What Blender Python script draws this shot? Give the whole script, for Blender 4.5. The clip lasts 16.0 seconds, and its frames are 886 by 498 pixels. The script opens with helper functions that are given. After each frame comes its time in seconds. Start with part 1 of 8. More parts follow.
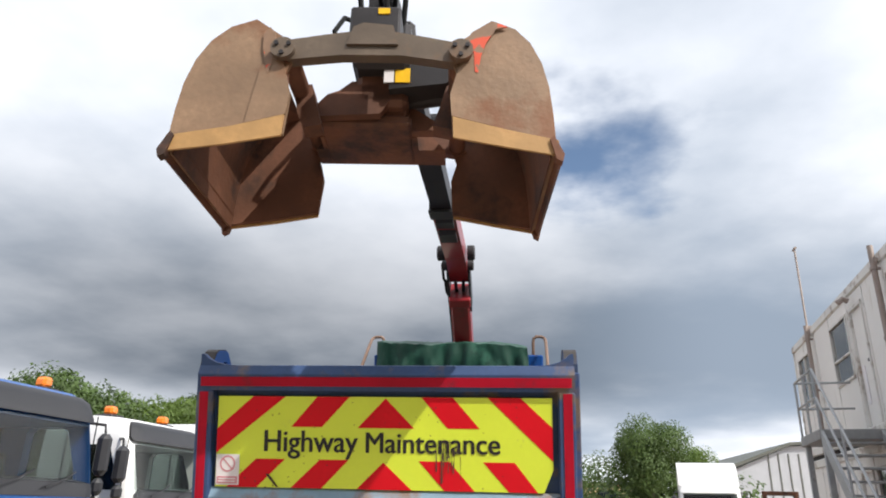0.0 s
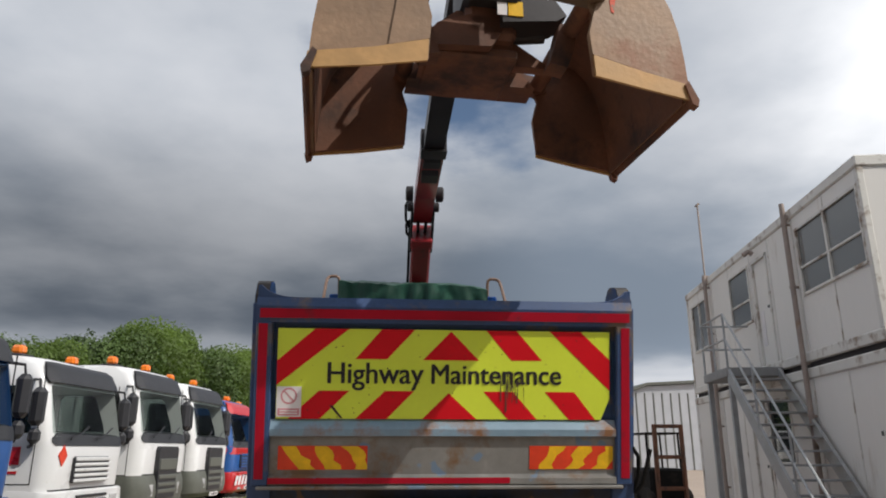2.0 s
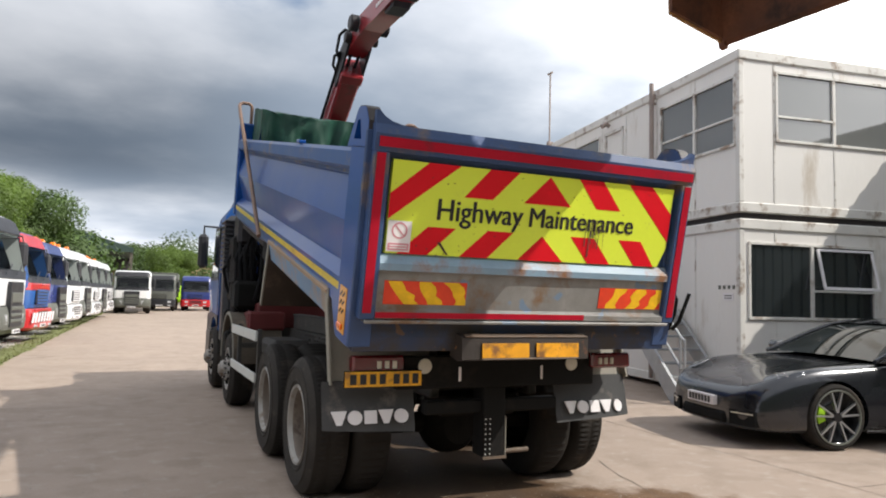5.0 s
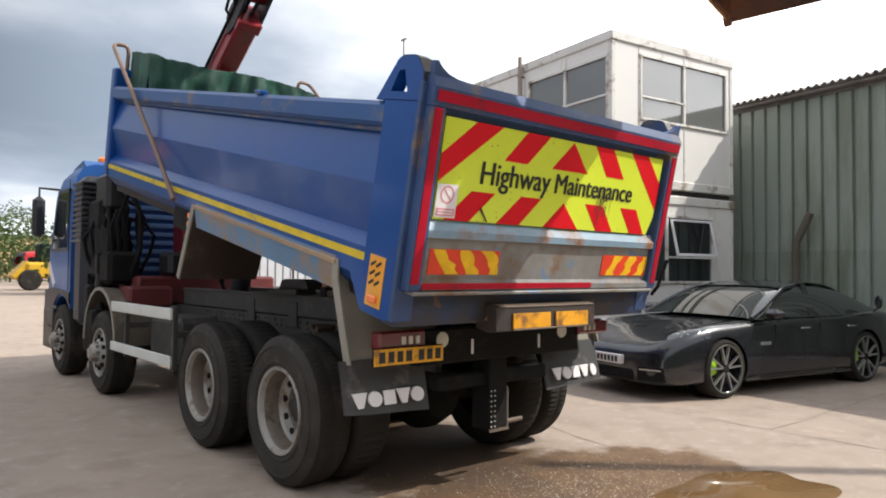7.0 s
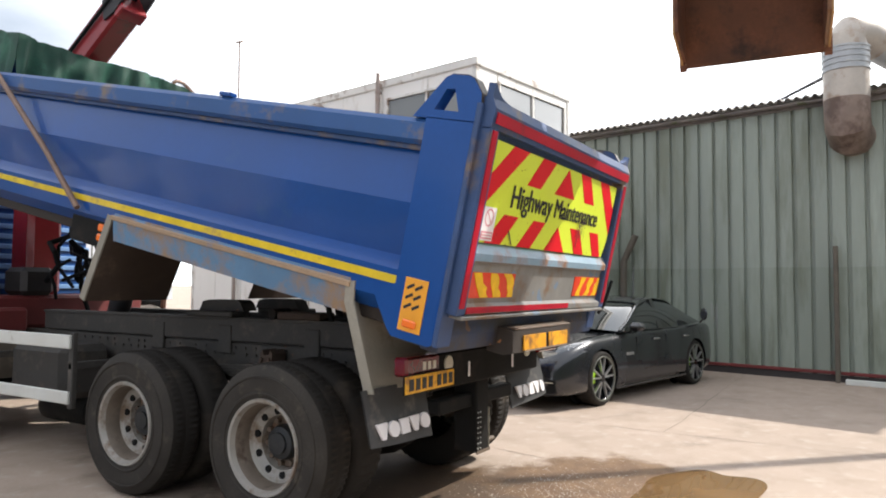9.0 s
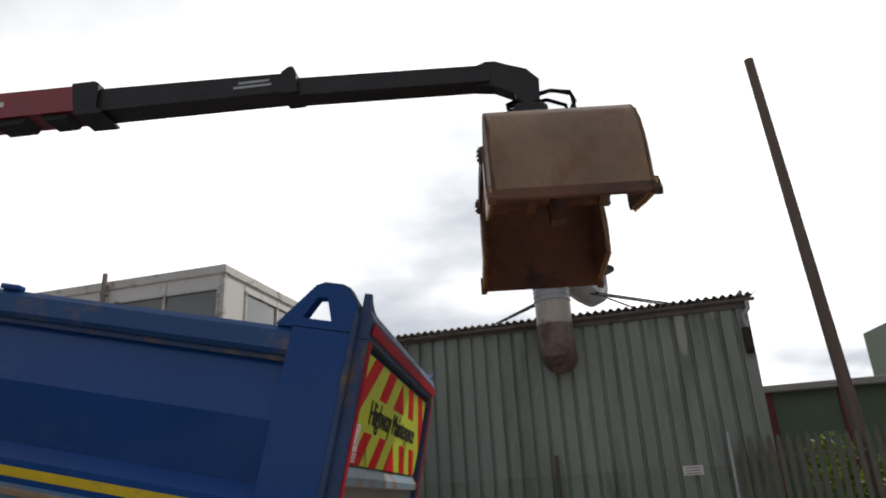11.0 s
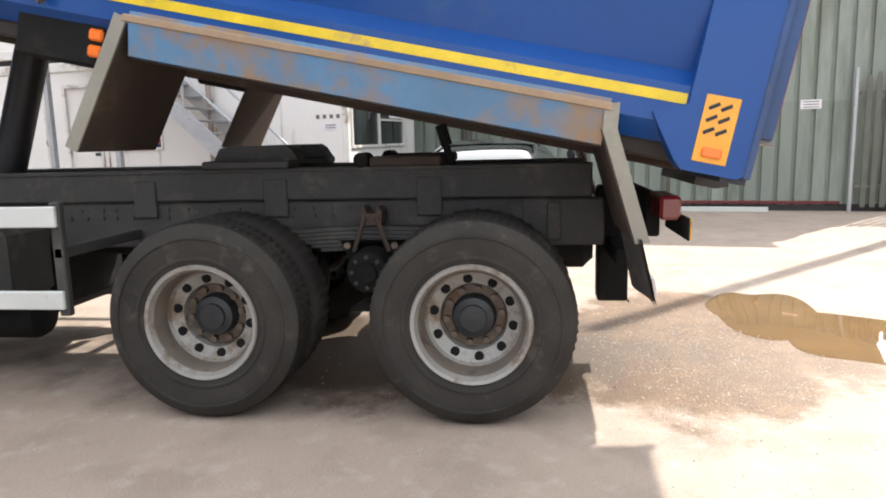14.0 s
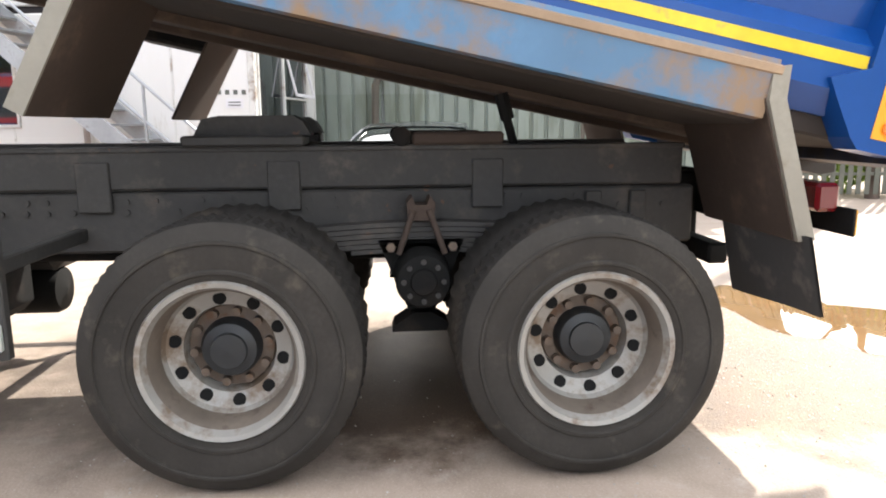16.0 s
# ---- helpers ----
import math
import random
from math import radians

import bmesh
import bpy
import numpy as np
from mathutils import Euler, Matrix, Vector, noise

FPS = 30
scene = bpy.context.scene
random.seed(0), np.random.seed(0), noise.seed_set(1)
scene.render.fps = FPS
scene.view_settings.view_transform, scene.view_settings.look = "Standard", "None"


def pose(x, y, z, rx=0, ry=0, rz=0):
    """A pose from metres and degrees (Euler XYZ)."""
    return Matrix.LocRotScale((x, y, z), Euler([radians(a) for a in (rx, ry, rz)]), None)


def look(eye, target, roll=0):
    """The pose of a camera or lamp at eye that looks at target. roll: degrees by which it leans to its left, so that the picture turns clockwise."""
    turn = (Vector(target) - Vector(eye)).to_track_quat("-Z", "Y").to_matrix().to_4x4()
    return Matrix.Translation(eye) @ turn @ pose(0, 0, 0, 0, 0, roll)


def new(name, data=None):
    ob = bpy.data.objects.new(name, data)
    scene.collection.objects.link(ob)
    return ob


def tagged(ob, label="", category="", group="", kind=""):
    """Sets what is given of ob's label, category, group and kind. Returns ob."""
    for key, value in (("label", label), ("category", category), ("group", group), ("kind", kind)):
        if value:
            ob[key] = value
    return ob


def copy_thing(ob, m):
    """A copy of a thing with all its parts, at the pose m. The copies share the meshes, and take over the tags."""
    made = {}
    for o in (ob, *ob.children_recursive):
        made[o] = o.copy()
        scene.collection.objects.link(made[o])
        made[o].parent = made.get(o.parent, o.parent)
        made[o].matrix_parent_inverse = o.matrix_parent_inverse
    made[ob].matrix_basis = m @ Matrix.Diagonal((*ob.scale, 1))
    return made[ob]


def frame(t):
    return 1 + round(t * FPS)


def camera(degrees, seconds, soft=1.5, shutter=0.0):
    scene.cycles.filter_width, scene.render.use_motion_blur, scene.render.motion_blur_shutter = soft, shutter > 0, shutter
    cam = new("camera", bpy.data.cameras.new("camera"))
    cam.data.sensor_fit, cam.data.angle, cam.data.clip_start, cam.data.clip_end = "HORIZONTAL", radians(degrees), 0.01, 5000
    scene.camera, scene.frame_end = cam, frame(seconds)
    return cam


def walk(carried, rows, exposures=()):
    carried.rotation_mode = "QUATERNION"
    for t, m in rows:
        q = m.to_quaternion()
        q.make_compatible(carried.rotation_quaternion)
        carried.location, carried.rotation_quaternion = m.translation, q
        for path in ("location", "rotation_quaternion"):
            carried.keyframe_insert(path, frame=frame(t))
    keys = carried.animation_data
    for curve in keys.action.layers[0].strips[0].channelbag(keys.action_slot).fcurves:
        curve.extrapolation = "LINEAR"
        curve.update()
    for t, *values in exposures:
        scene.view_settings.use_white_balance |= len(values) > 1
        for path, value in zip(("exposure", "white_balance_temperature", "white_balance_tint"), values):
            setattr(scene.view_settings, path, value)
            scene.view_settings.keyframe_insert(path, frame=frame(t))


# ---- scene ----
cam = camera(65.0, 16.0, soft=1.9)
PATH = [
    (0, (-0.105, 0.218, 1.697), (-0.312, 2.079, 2.398), 1.4),
    (0.5, (-0.379, 0.106, 1.703), (-0.459, 1.921, 2.54), -1.5),
    (1, (-0.671, 0.142, 1.648), (-0.641, 1.927, 2.549), -1.8),
    (1.5, (-0.995, 0.182, 1.66), (-0.929, 1.974, 2.547), -0.6),
    (2, (-1.384, 0.179, 1.605), (-1.226, 2.093, 2.163), 0.0),
    (2.5, (-1.697, 0.254, 1.568), (-1.467, 2.226, 1.809), -0.9),
    (3, (-2.066, 0.335, 1.559), (-1.795, 2.314, 1.672), 0.9),
    (3.5, (-2.415, 0.344, 1.542), (-2.024, 2.303, 1.619), 0.4),
    (4, (-2.751, 0.527, 1.508), (-2.171, 2.439, 1.59), 0.0),
    (4.5, (-3.111, 0.678, 1.521), (-2.461, 2.566, 1.629), 1.1),
    (5, (-3.498, 0.791, 1.529), (-2.681, 2.611, 1.673), 1.4),
    (5.2, (-3.612, 0.895, 1.515), (-2.71, 2.674, 1.656), 1.1),
    (7.3, (-4.788, 1.992, 1.503), (-3.46, 3.487, 1.563), 0.2),
    (7.5, (-4.92, 2.098, 1.492), (-3.595, 3.595, 1.546), -0.5),
    (8, (-5.156, 2.413, 1.493), (-3.752, 3.838, 1.503), -0.0),
    (8.5, (-5.274, 2.755, 1.533), (-3.772, 4.076, 1.552), -0.6),
    (9, (-5.476, 2.998, 1.556), (-3.767, 4.031, 1.663), 0.5),
    (9.3, (-5.578, 3.079, 1.565), (-3.722, 3.804, 1.74), -0.8),
    (9.5, (-5.63, 3.146, 1.577), (-3.725, 3.707, 1.813), -0.1),
    (9.7, (-5.618, 3.229, 1.593), (-3.684, 3.64, 1.893), -2.3),
    (11.8, (-5.728, 4.431, 1.598), (-3.886, 4.628, 2.351), -2.4),
    (12, (-5.743, 4.566, 1.589), (-3.869, 4.827, 2.238), -1.8),
    (12.5, (-5.731, 4.916, 1.532), (-3.769, 5.185, 1.817), -0.5),
    (13, (-5.588, 5.296, 1.497), (-3.612, 5.604, 1.477), -0.7),
    (13.5, (-5.632, 5.642, 1.464), (-3.668, 5.967, 1.274), -1.9),
    (14, (-5.558, 5.984, 1.437), (-3.598, 6.231, 1.125), -1.4),
    (14.3, (-5.429, 6.138, 1.448), (-3.473, 6.314, 1.071), -1.9),
    (14.5, (-5.358, 6.274, 1.438), (-3.401, 6.428, 1.058), -2.1),
    (15, (-5.215, 6.596, 1.39), (-3.249, 6.711, 1.045), 0.2),
    (15.5, (-5.053, 6.879, 1.441), (-3.085, 6.833, 1.089), -0.5),
    (16, (-4.73, 7.068, 1.379), (-2.769, 6.901, 1.026), -0.4),
]
LIGHT = [(0.0, -0.06), (0.7, -0.4), (1.5, -0.58), (2.0, -0.76), (2.6, -0.68), (3.1, -0.42), (3.5, -0.25), (4.2, -0.1), (5.0, -0.1), (7.3, 0.1), (8.0, 0.2), (9.0, 0.42), (9.7, 0.22), (11.8, -1.9), (12.2, -1.95), (12.6, -1.6), (13.1, 0.1), (13.5, 0.58), (14.0, 1.0), (15.0, 1.3), (15.5, 1.42), (16.0, 1.42)]
walk(cam, [(t, look(eye, target, roll)) for t, eye, target, roll in PATH], LIGHT)

# ---------------------------------------------------------------- sky, sun
world = bpy.data.worlds.new("sky")
scene.world = world
world.use_nodes = True
SUN_WAY = Vector((0.745, -0.667, 0.96)).normalized()


def build_sky():
    nt = world.node_tree
    nt.nodes.clear()
    N, L = nt.nodes.new, nt.links.new

    def math_node(op, a, b=None, clamp=False):
        n = N("ShaderNodeMath")
        n.operation, n.use_clamp = op, clamp
        for i, v in enumerate((a, b)):
            if v is None:
                continue
            if isinstance(v, (int, float)):
                n.inputs[i].default_value = v
            else:
                L(v, n.inputs[i])
        return n.outputs[0]

    def smooth(v, lo, hi):
        n = N("ShaderNodeMapRange")
        n.interpolation_type = "SMOOTHSTEP"
        L(v, n.inputs[0])
        n.inputs[1].default_value, n.inputs[2].default_value = lo, hi
        return n.outputs[0]

    def mix(f, a, b):
        n = N("ShaderNodeMix")
        n.data_type = "RGBA"
        L(f, n.inputs[0])
        for i, v in ((6, a), (7, b)):
            if isinstance(v, tuple):
                n.inputs[i].default_value = (*v, 1)
            else:
                L(v, n.inputs[i])
        return n.outputs[2]

    sky = N("ShaderNodeTexSky")
    sky.sky_type, sky.sun_disc = "NISHITA", False
    sky.sun_elevation = math.asin(SUN_WAY.z)
    sky.sun_rotation = math.atan2(SUN_WAY.x, SUN_WAY.y)
    blue = N("ShaderNodeVectorMath")
    blue.operation = "SCALE"
    L(sky.outputs[0], blue.inputs[0])
    blue.inputs[3].default_value = 0.15
    co = N("ShaderNodeTexCoord").outputs["Generated"]
    sep = N("ShaderNodeSeparateXYZ")
    L(co, sep.inputs[0])
    x, y, z = sep.outputs
    # cloud deck: directions laid out on a flat layer overhead
    up = math_node("ADD", math_node("MAXIMUM", z, 0.0), 0.16)
    flat = N("ShaderNodeCombineXYZ")
    L(math_node("DIVIDE", x, up), flat.inputs[0])
    L(math_node("DIVIDE", y, up), flat.inputs[1])
    flat.inputs[2].default_value = 3.7

    def clouds(scale, detail, rough, shift):
        n = N("ShaderNodeTexNoise")
        add = N("ShaderNodeVectorMath")
        add.operation = "ADD"
        L(flat.outputs[0], add.inputs[0])
        add.inputs[1].default_value = shift
        L(add.outputs[0], n.inputs["Vector"])
        n.inputs["Scale"].default_value, n.inputs["Detail"].default_value, n.inputs["Roughness"].default_value = scale, detail, rough
        return n.outputs[0]

    big, fine = clouds(0.50, 4, 0.46, (2.3, 0.4, 0)), clouds(1.5, 6, 0.52, (7.1, 3.3, 0))
    puffs = math_node("ADD", math_node("MULTIPLY", big, 0.70), math_node("MULTIPLY", fine, 0.30))
    # a heavy grey bank stands over the far end of the yard; the cloud is thin and bright towards the sun
    bank = math_node("MULTIPLY", smooth(y, 0.43, 0.93), math_node("SUBTRACT", 1.0, smooth(z, 0.23, 0.49)))
    bank = math_node("MULTIPLY", bank, smooth(z, 0.085, 0.175))
    bank = math_node("MULTIPLY", bank, math_node("SUBTRACT", 1.0, math_node("MULTIPLY", smooth(x, -0.04, 0.30), 0.7)))
    glow = smooth(x, 0.36, 1.0)
    lift = math_node("ADD", math_node("MULTIPLY", smooth(z, 0.25, 0.65), 0.085), math_node("MULTIPLY", math_node("SUBTRACT", 1.0, smooth(z, 0.06, 0.20)), 0.07))
    body = smooth(math_node("ADD", puffs, lift), 0.38, 0.64)
    bright = mix(glow, (1.24, 1.27, 1.34), (5.6, 5.5, 5.4))
    dull = mix(glow, (0.45, 0.54, 0.67), (1.35, 1.45, 1.6))
    grey = mix(body, dull, bright)
    shade = math_node("MULTIPLY", bank, math_node("SUBTRACT", 0.76, math_node("MULTIPLY", smooth(puffs, 0.38, 0.64), 0.22)))
    shade = math_node("MULTIPLY", shade, math_node("SUBTRACT", 1.28, math_node("MULTIPLY", smooth(x, -0.45, 0.05), 0.28)))
    grey = mix(shade, grey, (0.078, 0.104, 0.142))
    high = smooth(z, 0.38, 0.5)
    gaps = math_node("MULTIPLY", smooth(puffs, 0.385, 0.345), high)
    for place, size in (((0.14, 1.46, 3.7), 0.36),):
        away = N("ShaderNodeVectorMath")
        away.operation = "DISTANCE"
        L(flat.outputs[0], away.inputs[0])
        away.inputs[1].default_value = place
        ragged = math_node("ADD", away.outputs["Value"], math_node("MULTIPLY", math_node("SUBTRACT", fine, 0.5), 1.1))
        gaps = math_node("MAXIMUM", gaps, smooth(ragged, size, size * 0.45))
    out = mix(gaps, grey, blue.outputs[0])
    bg = N("ShaderNodeBackground")
    L(out, bg.inputs[0])
    bg.inputs[1].default_value = 1.0
    L(bg.outputs[0], N("ShaderNodeOutputWorld").inputs[0])


build_sky()
sun = new("sun", bpy.data.lights.new("sun", "SUN"))
sun.data.energy, sun.data.angle, sun.data.color = 4.6, radians(0.6), (1.0, 0.95, 0.87)
sun.matrix_world = look((0, 0, 30), Vector((0, 0, 30)) - SUN_WAY)


# ---------------------------------------------------------------- materials
def mat(name, base, rough=0.6, metal=0.0, var=0.25, scale=2.5, fine=35.0, bump=0.12, dirt=None, coat=0.0, streak=1.0, spots=None):
    """Two scales of variation, an optional dirt colour (colour, amount 0 to 1, scale) and optional sharp chips."""
    m = bpy.data.materials.new(name)
    m.use_nodes = True
    nt = m.node_tree
    N, L = nt.nodes.new, nt.links.new
    b = nt.nodes["Principled BSDF"]
    co = N("ShaderNodeTexCoord").outputs["Object"]
    mp = N("ShaderNodeMapping")
    L(co, mp.inputs[0])
    mp.inputs["Scale"].default_value = (1, 1, 1 / streak)

    def noise_of(s, d, r=0.55):
        n = N("ShaderNodeTexNoise")
        L(mp.outputs[0], n.inputs["Vector"])
        n.inputs["Scale"].default_value, n.inputs["Detail"].default_value, n.inputs["Roughness"].default_value = s, d, r
        return n.outputs[0]

    def ramp(v, lo, hi):
        n = N("ShaderNodeMapRange")
        L(v, n.inputs[0])
        n.inputs[1].default_value, n.inputs[2].default_value = lo, hi
        return n.outputs[0]

    def mix(f, a, c):
        n = N("ShaderNodeMix")
        n.data_type = "RGBA"
        L(f, n.inputs[0])
        for i, v in ((6, a), (7, c)):
            if isinstance(v, tuple):
                n.inputs[i].default_value = (*v, 1)
            else:
                L(v, n.inputs[i])
        return n.outputs[2]

    low, hi = noise_of(scale, 5), noise_of(fine, 4)
    a = tuple(max(0.0, c * (1 - var)) for c in base)
    c = tuple(min(1.0, c * (1 + var)) for c in base)
    col = mix(ramp(low, 0.3, 0.7), a, c)
    col = mix(ramp(hi, 0.25, 0.9), col, tuple(min(1.0, v * (1 - 0.5 * var)) for v in base))
    rough_in = ramp(low, 0.2, 0.8)
    if dirt:
        colour, amount, dscale = dirt
        d = noise_of(dscale, 8, 0.65)
        mask = ramp(d, 0.72 - 0.42 * amount, 0.80 - 0.32 * amount)
        col = mix(mask, col, colour)
    if spots:
        colour, amount, dscale = spots
        d = noise_of(dscale, 3, 0.5)
        mask = ramp(d, 0.74 - 0.3 * amount, 0.76 - 0.3 * amount)
        col = mix(mask, col, colour)
    L(col, b.inputs["Base Color"])
    r = N("ShaderNodeMapRange")
    L(rough_in, r.inputs[0])
    r.inputs[3].default_value, r.inputs[4].default_value = max(0.02, rough * 0.82), min(1.0, rough * 1.18)
    L(r.outputs[0], b.inputs["Roughness"])
    b.inputs["Metallic"].default_value = metal
    b.inputs["Coat Weight"].default_value = coat
    b.inputs["Coat Roughness"].default_value = 0.08
    if bump:
        bn = N("ShaderNodeBump")
        bn.inputs["Strength"].default_value, bn.inputs["Distance"].default_value = bump, 0.01
        L(hi, bn.inputs["Height"])
        L(bn.outputs[0], b.inputs["Normal"])
    return m


def glass(name, tint=(0.06, 0.08, 0.085), rough=0.03, clear=0.0, gloss=0.9, ior=1.5):
    m = bpy.data.materials.new(name)
    m.use_nodes = True
    b = m.node_tree.nodes["Principled BSDF"]
    b.inputs["Base Color"].default_value = (*tint, 1)
    b.inputs["Roughness"].default_value = rough
    b.inputs["IOR"].default_value = ior
    b.inputs["Transmission Weight"].default_value = clear
    b.inputs["Specular IOR Level"].default_value = gloss
    b.inputs["Coat Weight"].default_value = 0.0
    return m


def concrete_material():
    m = mat("concrete", (0.358, 0.280, 0.225), 0.85, var=0.14, scale=0.5, fine=70, bump=0.4, dirt=((0.225, 0.176, 0.141), 0.30, 0.7))
    nt = m.node_tree
    N, L = nt.nodes.new, nt.links.new
    b = nt.nodes["Principled BSDF"]
    base = b.inputs["Base Color"].links[0].from_socket
    co = N("ShaderNodeTexCoord").outputs["Object"]

    def layer(col, scale, detail, lo, hi, colour, amount):
        n = N("ShaderNodeTexNoise")
        L(co, n.inputs["Vector"])
        n.inputs["Scale"].default_value, n.inputs["Detail"].default_value, n.inputs["Roughness"].default_value = scale, detail, 0.6
        r = N("ShaderNodeMapRange")
        L(n.outputs[0], r.inputs[0])
        r.inputs[1].default_value, r.inputs[2].default_value, r.inputs[4].default_value = lo, hi, amount
        x = N("ShaderNodeMix")
        x.data_type = "RGBA"
        L(r.outputs[0], x.inputs[0])
        L(col, x.inputs[6])
        x.inputs[7].default_value = (*colour, 1)
        return x.outputs[2]
    col = layer(base, 2.3, 7, 0.48, 0.66, (0.25, 0.195, 0.150), 0.55)
    col = layer(col, 5.5, 5, 0.55, 0.70, (0.45, 0.39, 0.335), 0.5)
    col = layer(col, 95, 2, 0.56, 0.64, (0.52, 0.45, 0.38), 0.25)
    col = layer(col, 130, 2, 0.58, 0.66, (0.18, 0.135, 0.10), 0.28)
    # brown silt stain where water has run from the tailgate
    wet = None
    warp = N("ShaderNodeTexNoise")
    L(co, warp.inputs["Vector"])
    warp.inputs["Scale"].default_value, warp.inputs["Detail"].default_value, warp.inputs["Roughness"].default_value = 2.6, 9, 0.68
    # the last ellipse also puts shade below the lorry into the colour
    for cx, cy, rx, ry, turn in ((-0.85, 5.05, 1.35, 0.75, 0.05), (0.05, 4.90, 0.95, 0.70, -0.5), (-0.45, 4.35, 1.1, 0.55, 0.3), (-1.35, 4.70, 0.75, 0.45, -0.2), (-0.95, 6.5, 1.0, 1.5, 0.0)):
        mp = N("ShaderNodeMapping")
        mp.vector_type = "TEXTURE"
        L(co, mp.inputs[0])
        mp.inputs["Location"].default_value, mp.inputs["Rotation"].default_value, mp.inputs["Scale"].default_value = (cx, cy, 0), (0, 0, turn), (rx, ry, 1)
        ln = N("ShaderNodeVectorMath")
        ln.operation = "LENGTH"
        L(mp.outputs[0], ln.inputs[0])
        if wet is None:
            wet = ln.outputs["Value"]
        else:
            mn = N("ShaderNodeMath")
            mn.operation = "MINIMUM"
            L(wet, mn.inputs[0])
            L(ln.outputs["Value"], mn.inputs[1])
            wet = mn.outputs[0]
    ma = N("ShaderNodeMath")
    ma.operation = "MULTIPLY_ADD"
    L(warp.outputs[0], ma.inputs[0])
    ma.inputs[1].default_value = 1.5
    L(wet, ma.inputs[2])
    mask = N("ShaderNodeMapRange")
    mask.interpolation_type = "SMOOTHSTEP"
    L(ma.outputs[0], mask.inputs[0])
    mask.inputs[1].default_value, mask.inputs[2].default_value = 1.88, 1.55
    x = N("ShaderNodeMix")
    x.data_type = "RGBA"
    L(mask.outputs[0], x.inputs[0])
    L(col, x.inputs[6])
    tone = layer(layer(N("ShaderNodeRGB").outputs[0], 3.0, 6, 0.0, 0.01, (0.115, 0.058, 0.023), 1.0), 4.5, 6, 0.45, 0.7, (0.20, 0.115, 0.055), 0.8)
    # pale specks stand for sun glints on the wet surface
    tone = layer(tone, 75, 2, 0.58, 0.64, (0.36, 0.26, 0.17), 0.5)
    L(tone, x.inputs[7])
    # dark patch below the chassis: the lorry's shade put into the colour
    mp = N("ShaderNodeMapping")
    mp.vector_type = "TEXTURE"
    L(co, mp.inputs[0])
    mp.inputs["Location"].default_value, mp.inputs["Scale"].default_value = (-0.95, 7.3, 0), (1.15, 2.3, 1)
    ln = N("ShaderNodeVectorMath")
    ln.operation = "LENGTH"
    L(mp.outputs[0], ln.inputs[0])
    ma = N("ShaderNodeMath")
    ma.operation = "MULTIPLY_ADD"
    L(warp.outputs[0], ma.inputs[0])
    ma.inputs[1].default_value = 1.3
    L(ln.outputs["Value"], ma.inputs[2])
    # mask of the painted shade
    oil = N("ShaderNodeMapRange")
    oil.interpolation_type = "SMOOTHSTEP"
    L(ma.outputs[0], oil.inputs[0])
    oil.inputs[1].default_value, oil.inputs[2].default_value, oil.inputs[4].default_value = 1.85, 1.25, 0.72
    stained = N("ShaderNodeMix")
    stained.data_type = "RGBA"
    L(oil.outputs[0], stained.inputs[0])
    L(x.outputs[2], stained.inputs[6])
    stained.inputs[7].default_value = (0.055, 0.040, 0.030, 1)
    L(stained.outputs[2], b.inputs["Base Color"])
    rr = N("ShaderNodeMapRange")
    L(mask.outputs[0], rr.inputs[0])
    rr.inputs[3].default_value, rr.inputs[4].default_value = 0.86, 0.66
    L(rr.outputs[0], b.inputs["Roughness"])
    return m


M_concrete = concrete_material()
M_joint = mat("joint_filler", (0.17, 0.14, 0.11), 0.9, var=0.3)
M_gravel = mat("gravel", (0.40, 0.37, 0.33), 0.95, var=0.45, scale=9, fine=45, bump=0.9, dirt=((0.10, 0.13, 0.04), 0.22, 2.0))
M_grass = mat("grass", (0.17, 0.185, 0.065), 0.8, var=0.5, scale=2, fine=12, bump=0.3)
M_leaf = mat("leaves", (0.108, 0.165, 0.032), 0.6, var=0.7, scale=0.45, fine=5, bump=0)
M_leaf_dark = mat("dark_leaves", (0.072, 0.122, 0.026), 0.6, var=0.65, scale=0.45, fine=5, bump=0)


def let_light_through(m, share, tint):
    nt = m.node_tree
    b = nt.nodes["Principled BSDF"]
    t = nt.nodes.new("ShaderNodeBsdfTranslucent")
    t.inputs[0].default_value = (*tint, 1)
    x = nt.nodes.new("ShaderNodeMixShader")
    x.inputs[0].default_value = share
    nt.links.new(b.outputs[0], x.inputs[1])
    nt.links.new(t.outputs[0], x.inputs[2])
    nt.links.new(x.outputs[0], nt.nodes["Material Output"].inputs[0])


let_light_through(M_leaf, 0.4, (0.19, 0.29, 0.045))
let_light_through(M_leaf_dark, 0.25, (0.07, 0.12, 0.022))
M_bark = mat("bark", (0.11, 0.085, 0.06), 0.9, var=0.4, scale=6, bump=0.5)
M_blue = mat("blue_paint", (0.005, 0.058, 0.245), 0.34, var=0.14, scale=1.2, fine=25, bump=0.03, dirt=((0.016, 0.070, 0.225), 0.3, 2.2), coat=0.2)
M_blue.node_tree.nodes["Principled BSDF"].inputs["Specular IOR Level"].default_value = 0.3
M_blue_worn = mat("worn_blue_paint", (0.095, 0.205, 0.35), 0.48, var=0.22, scale=1.6, fine=22, bump=0.06, dirt=((0.25, 0.165, 0.10), 0.60, 2.4), coat=0.05)
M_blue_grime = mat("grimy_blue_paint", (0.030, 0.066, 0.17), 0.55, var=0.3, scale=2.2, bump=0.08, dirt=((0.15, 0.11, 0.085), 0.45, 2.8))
M_marker = mat("dirty_amber_marker", (0.74, 0.33, 0.012), 0.45, var=0.3, scale=5, bump=0.05, dirt=((0.20, 0.09, 0.03), 0.5, 6))
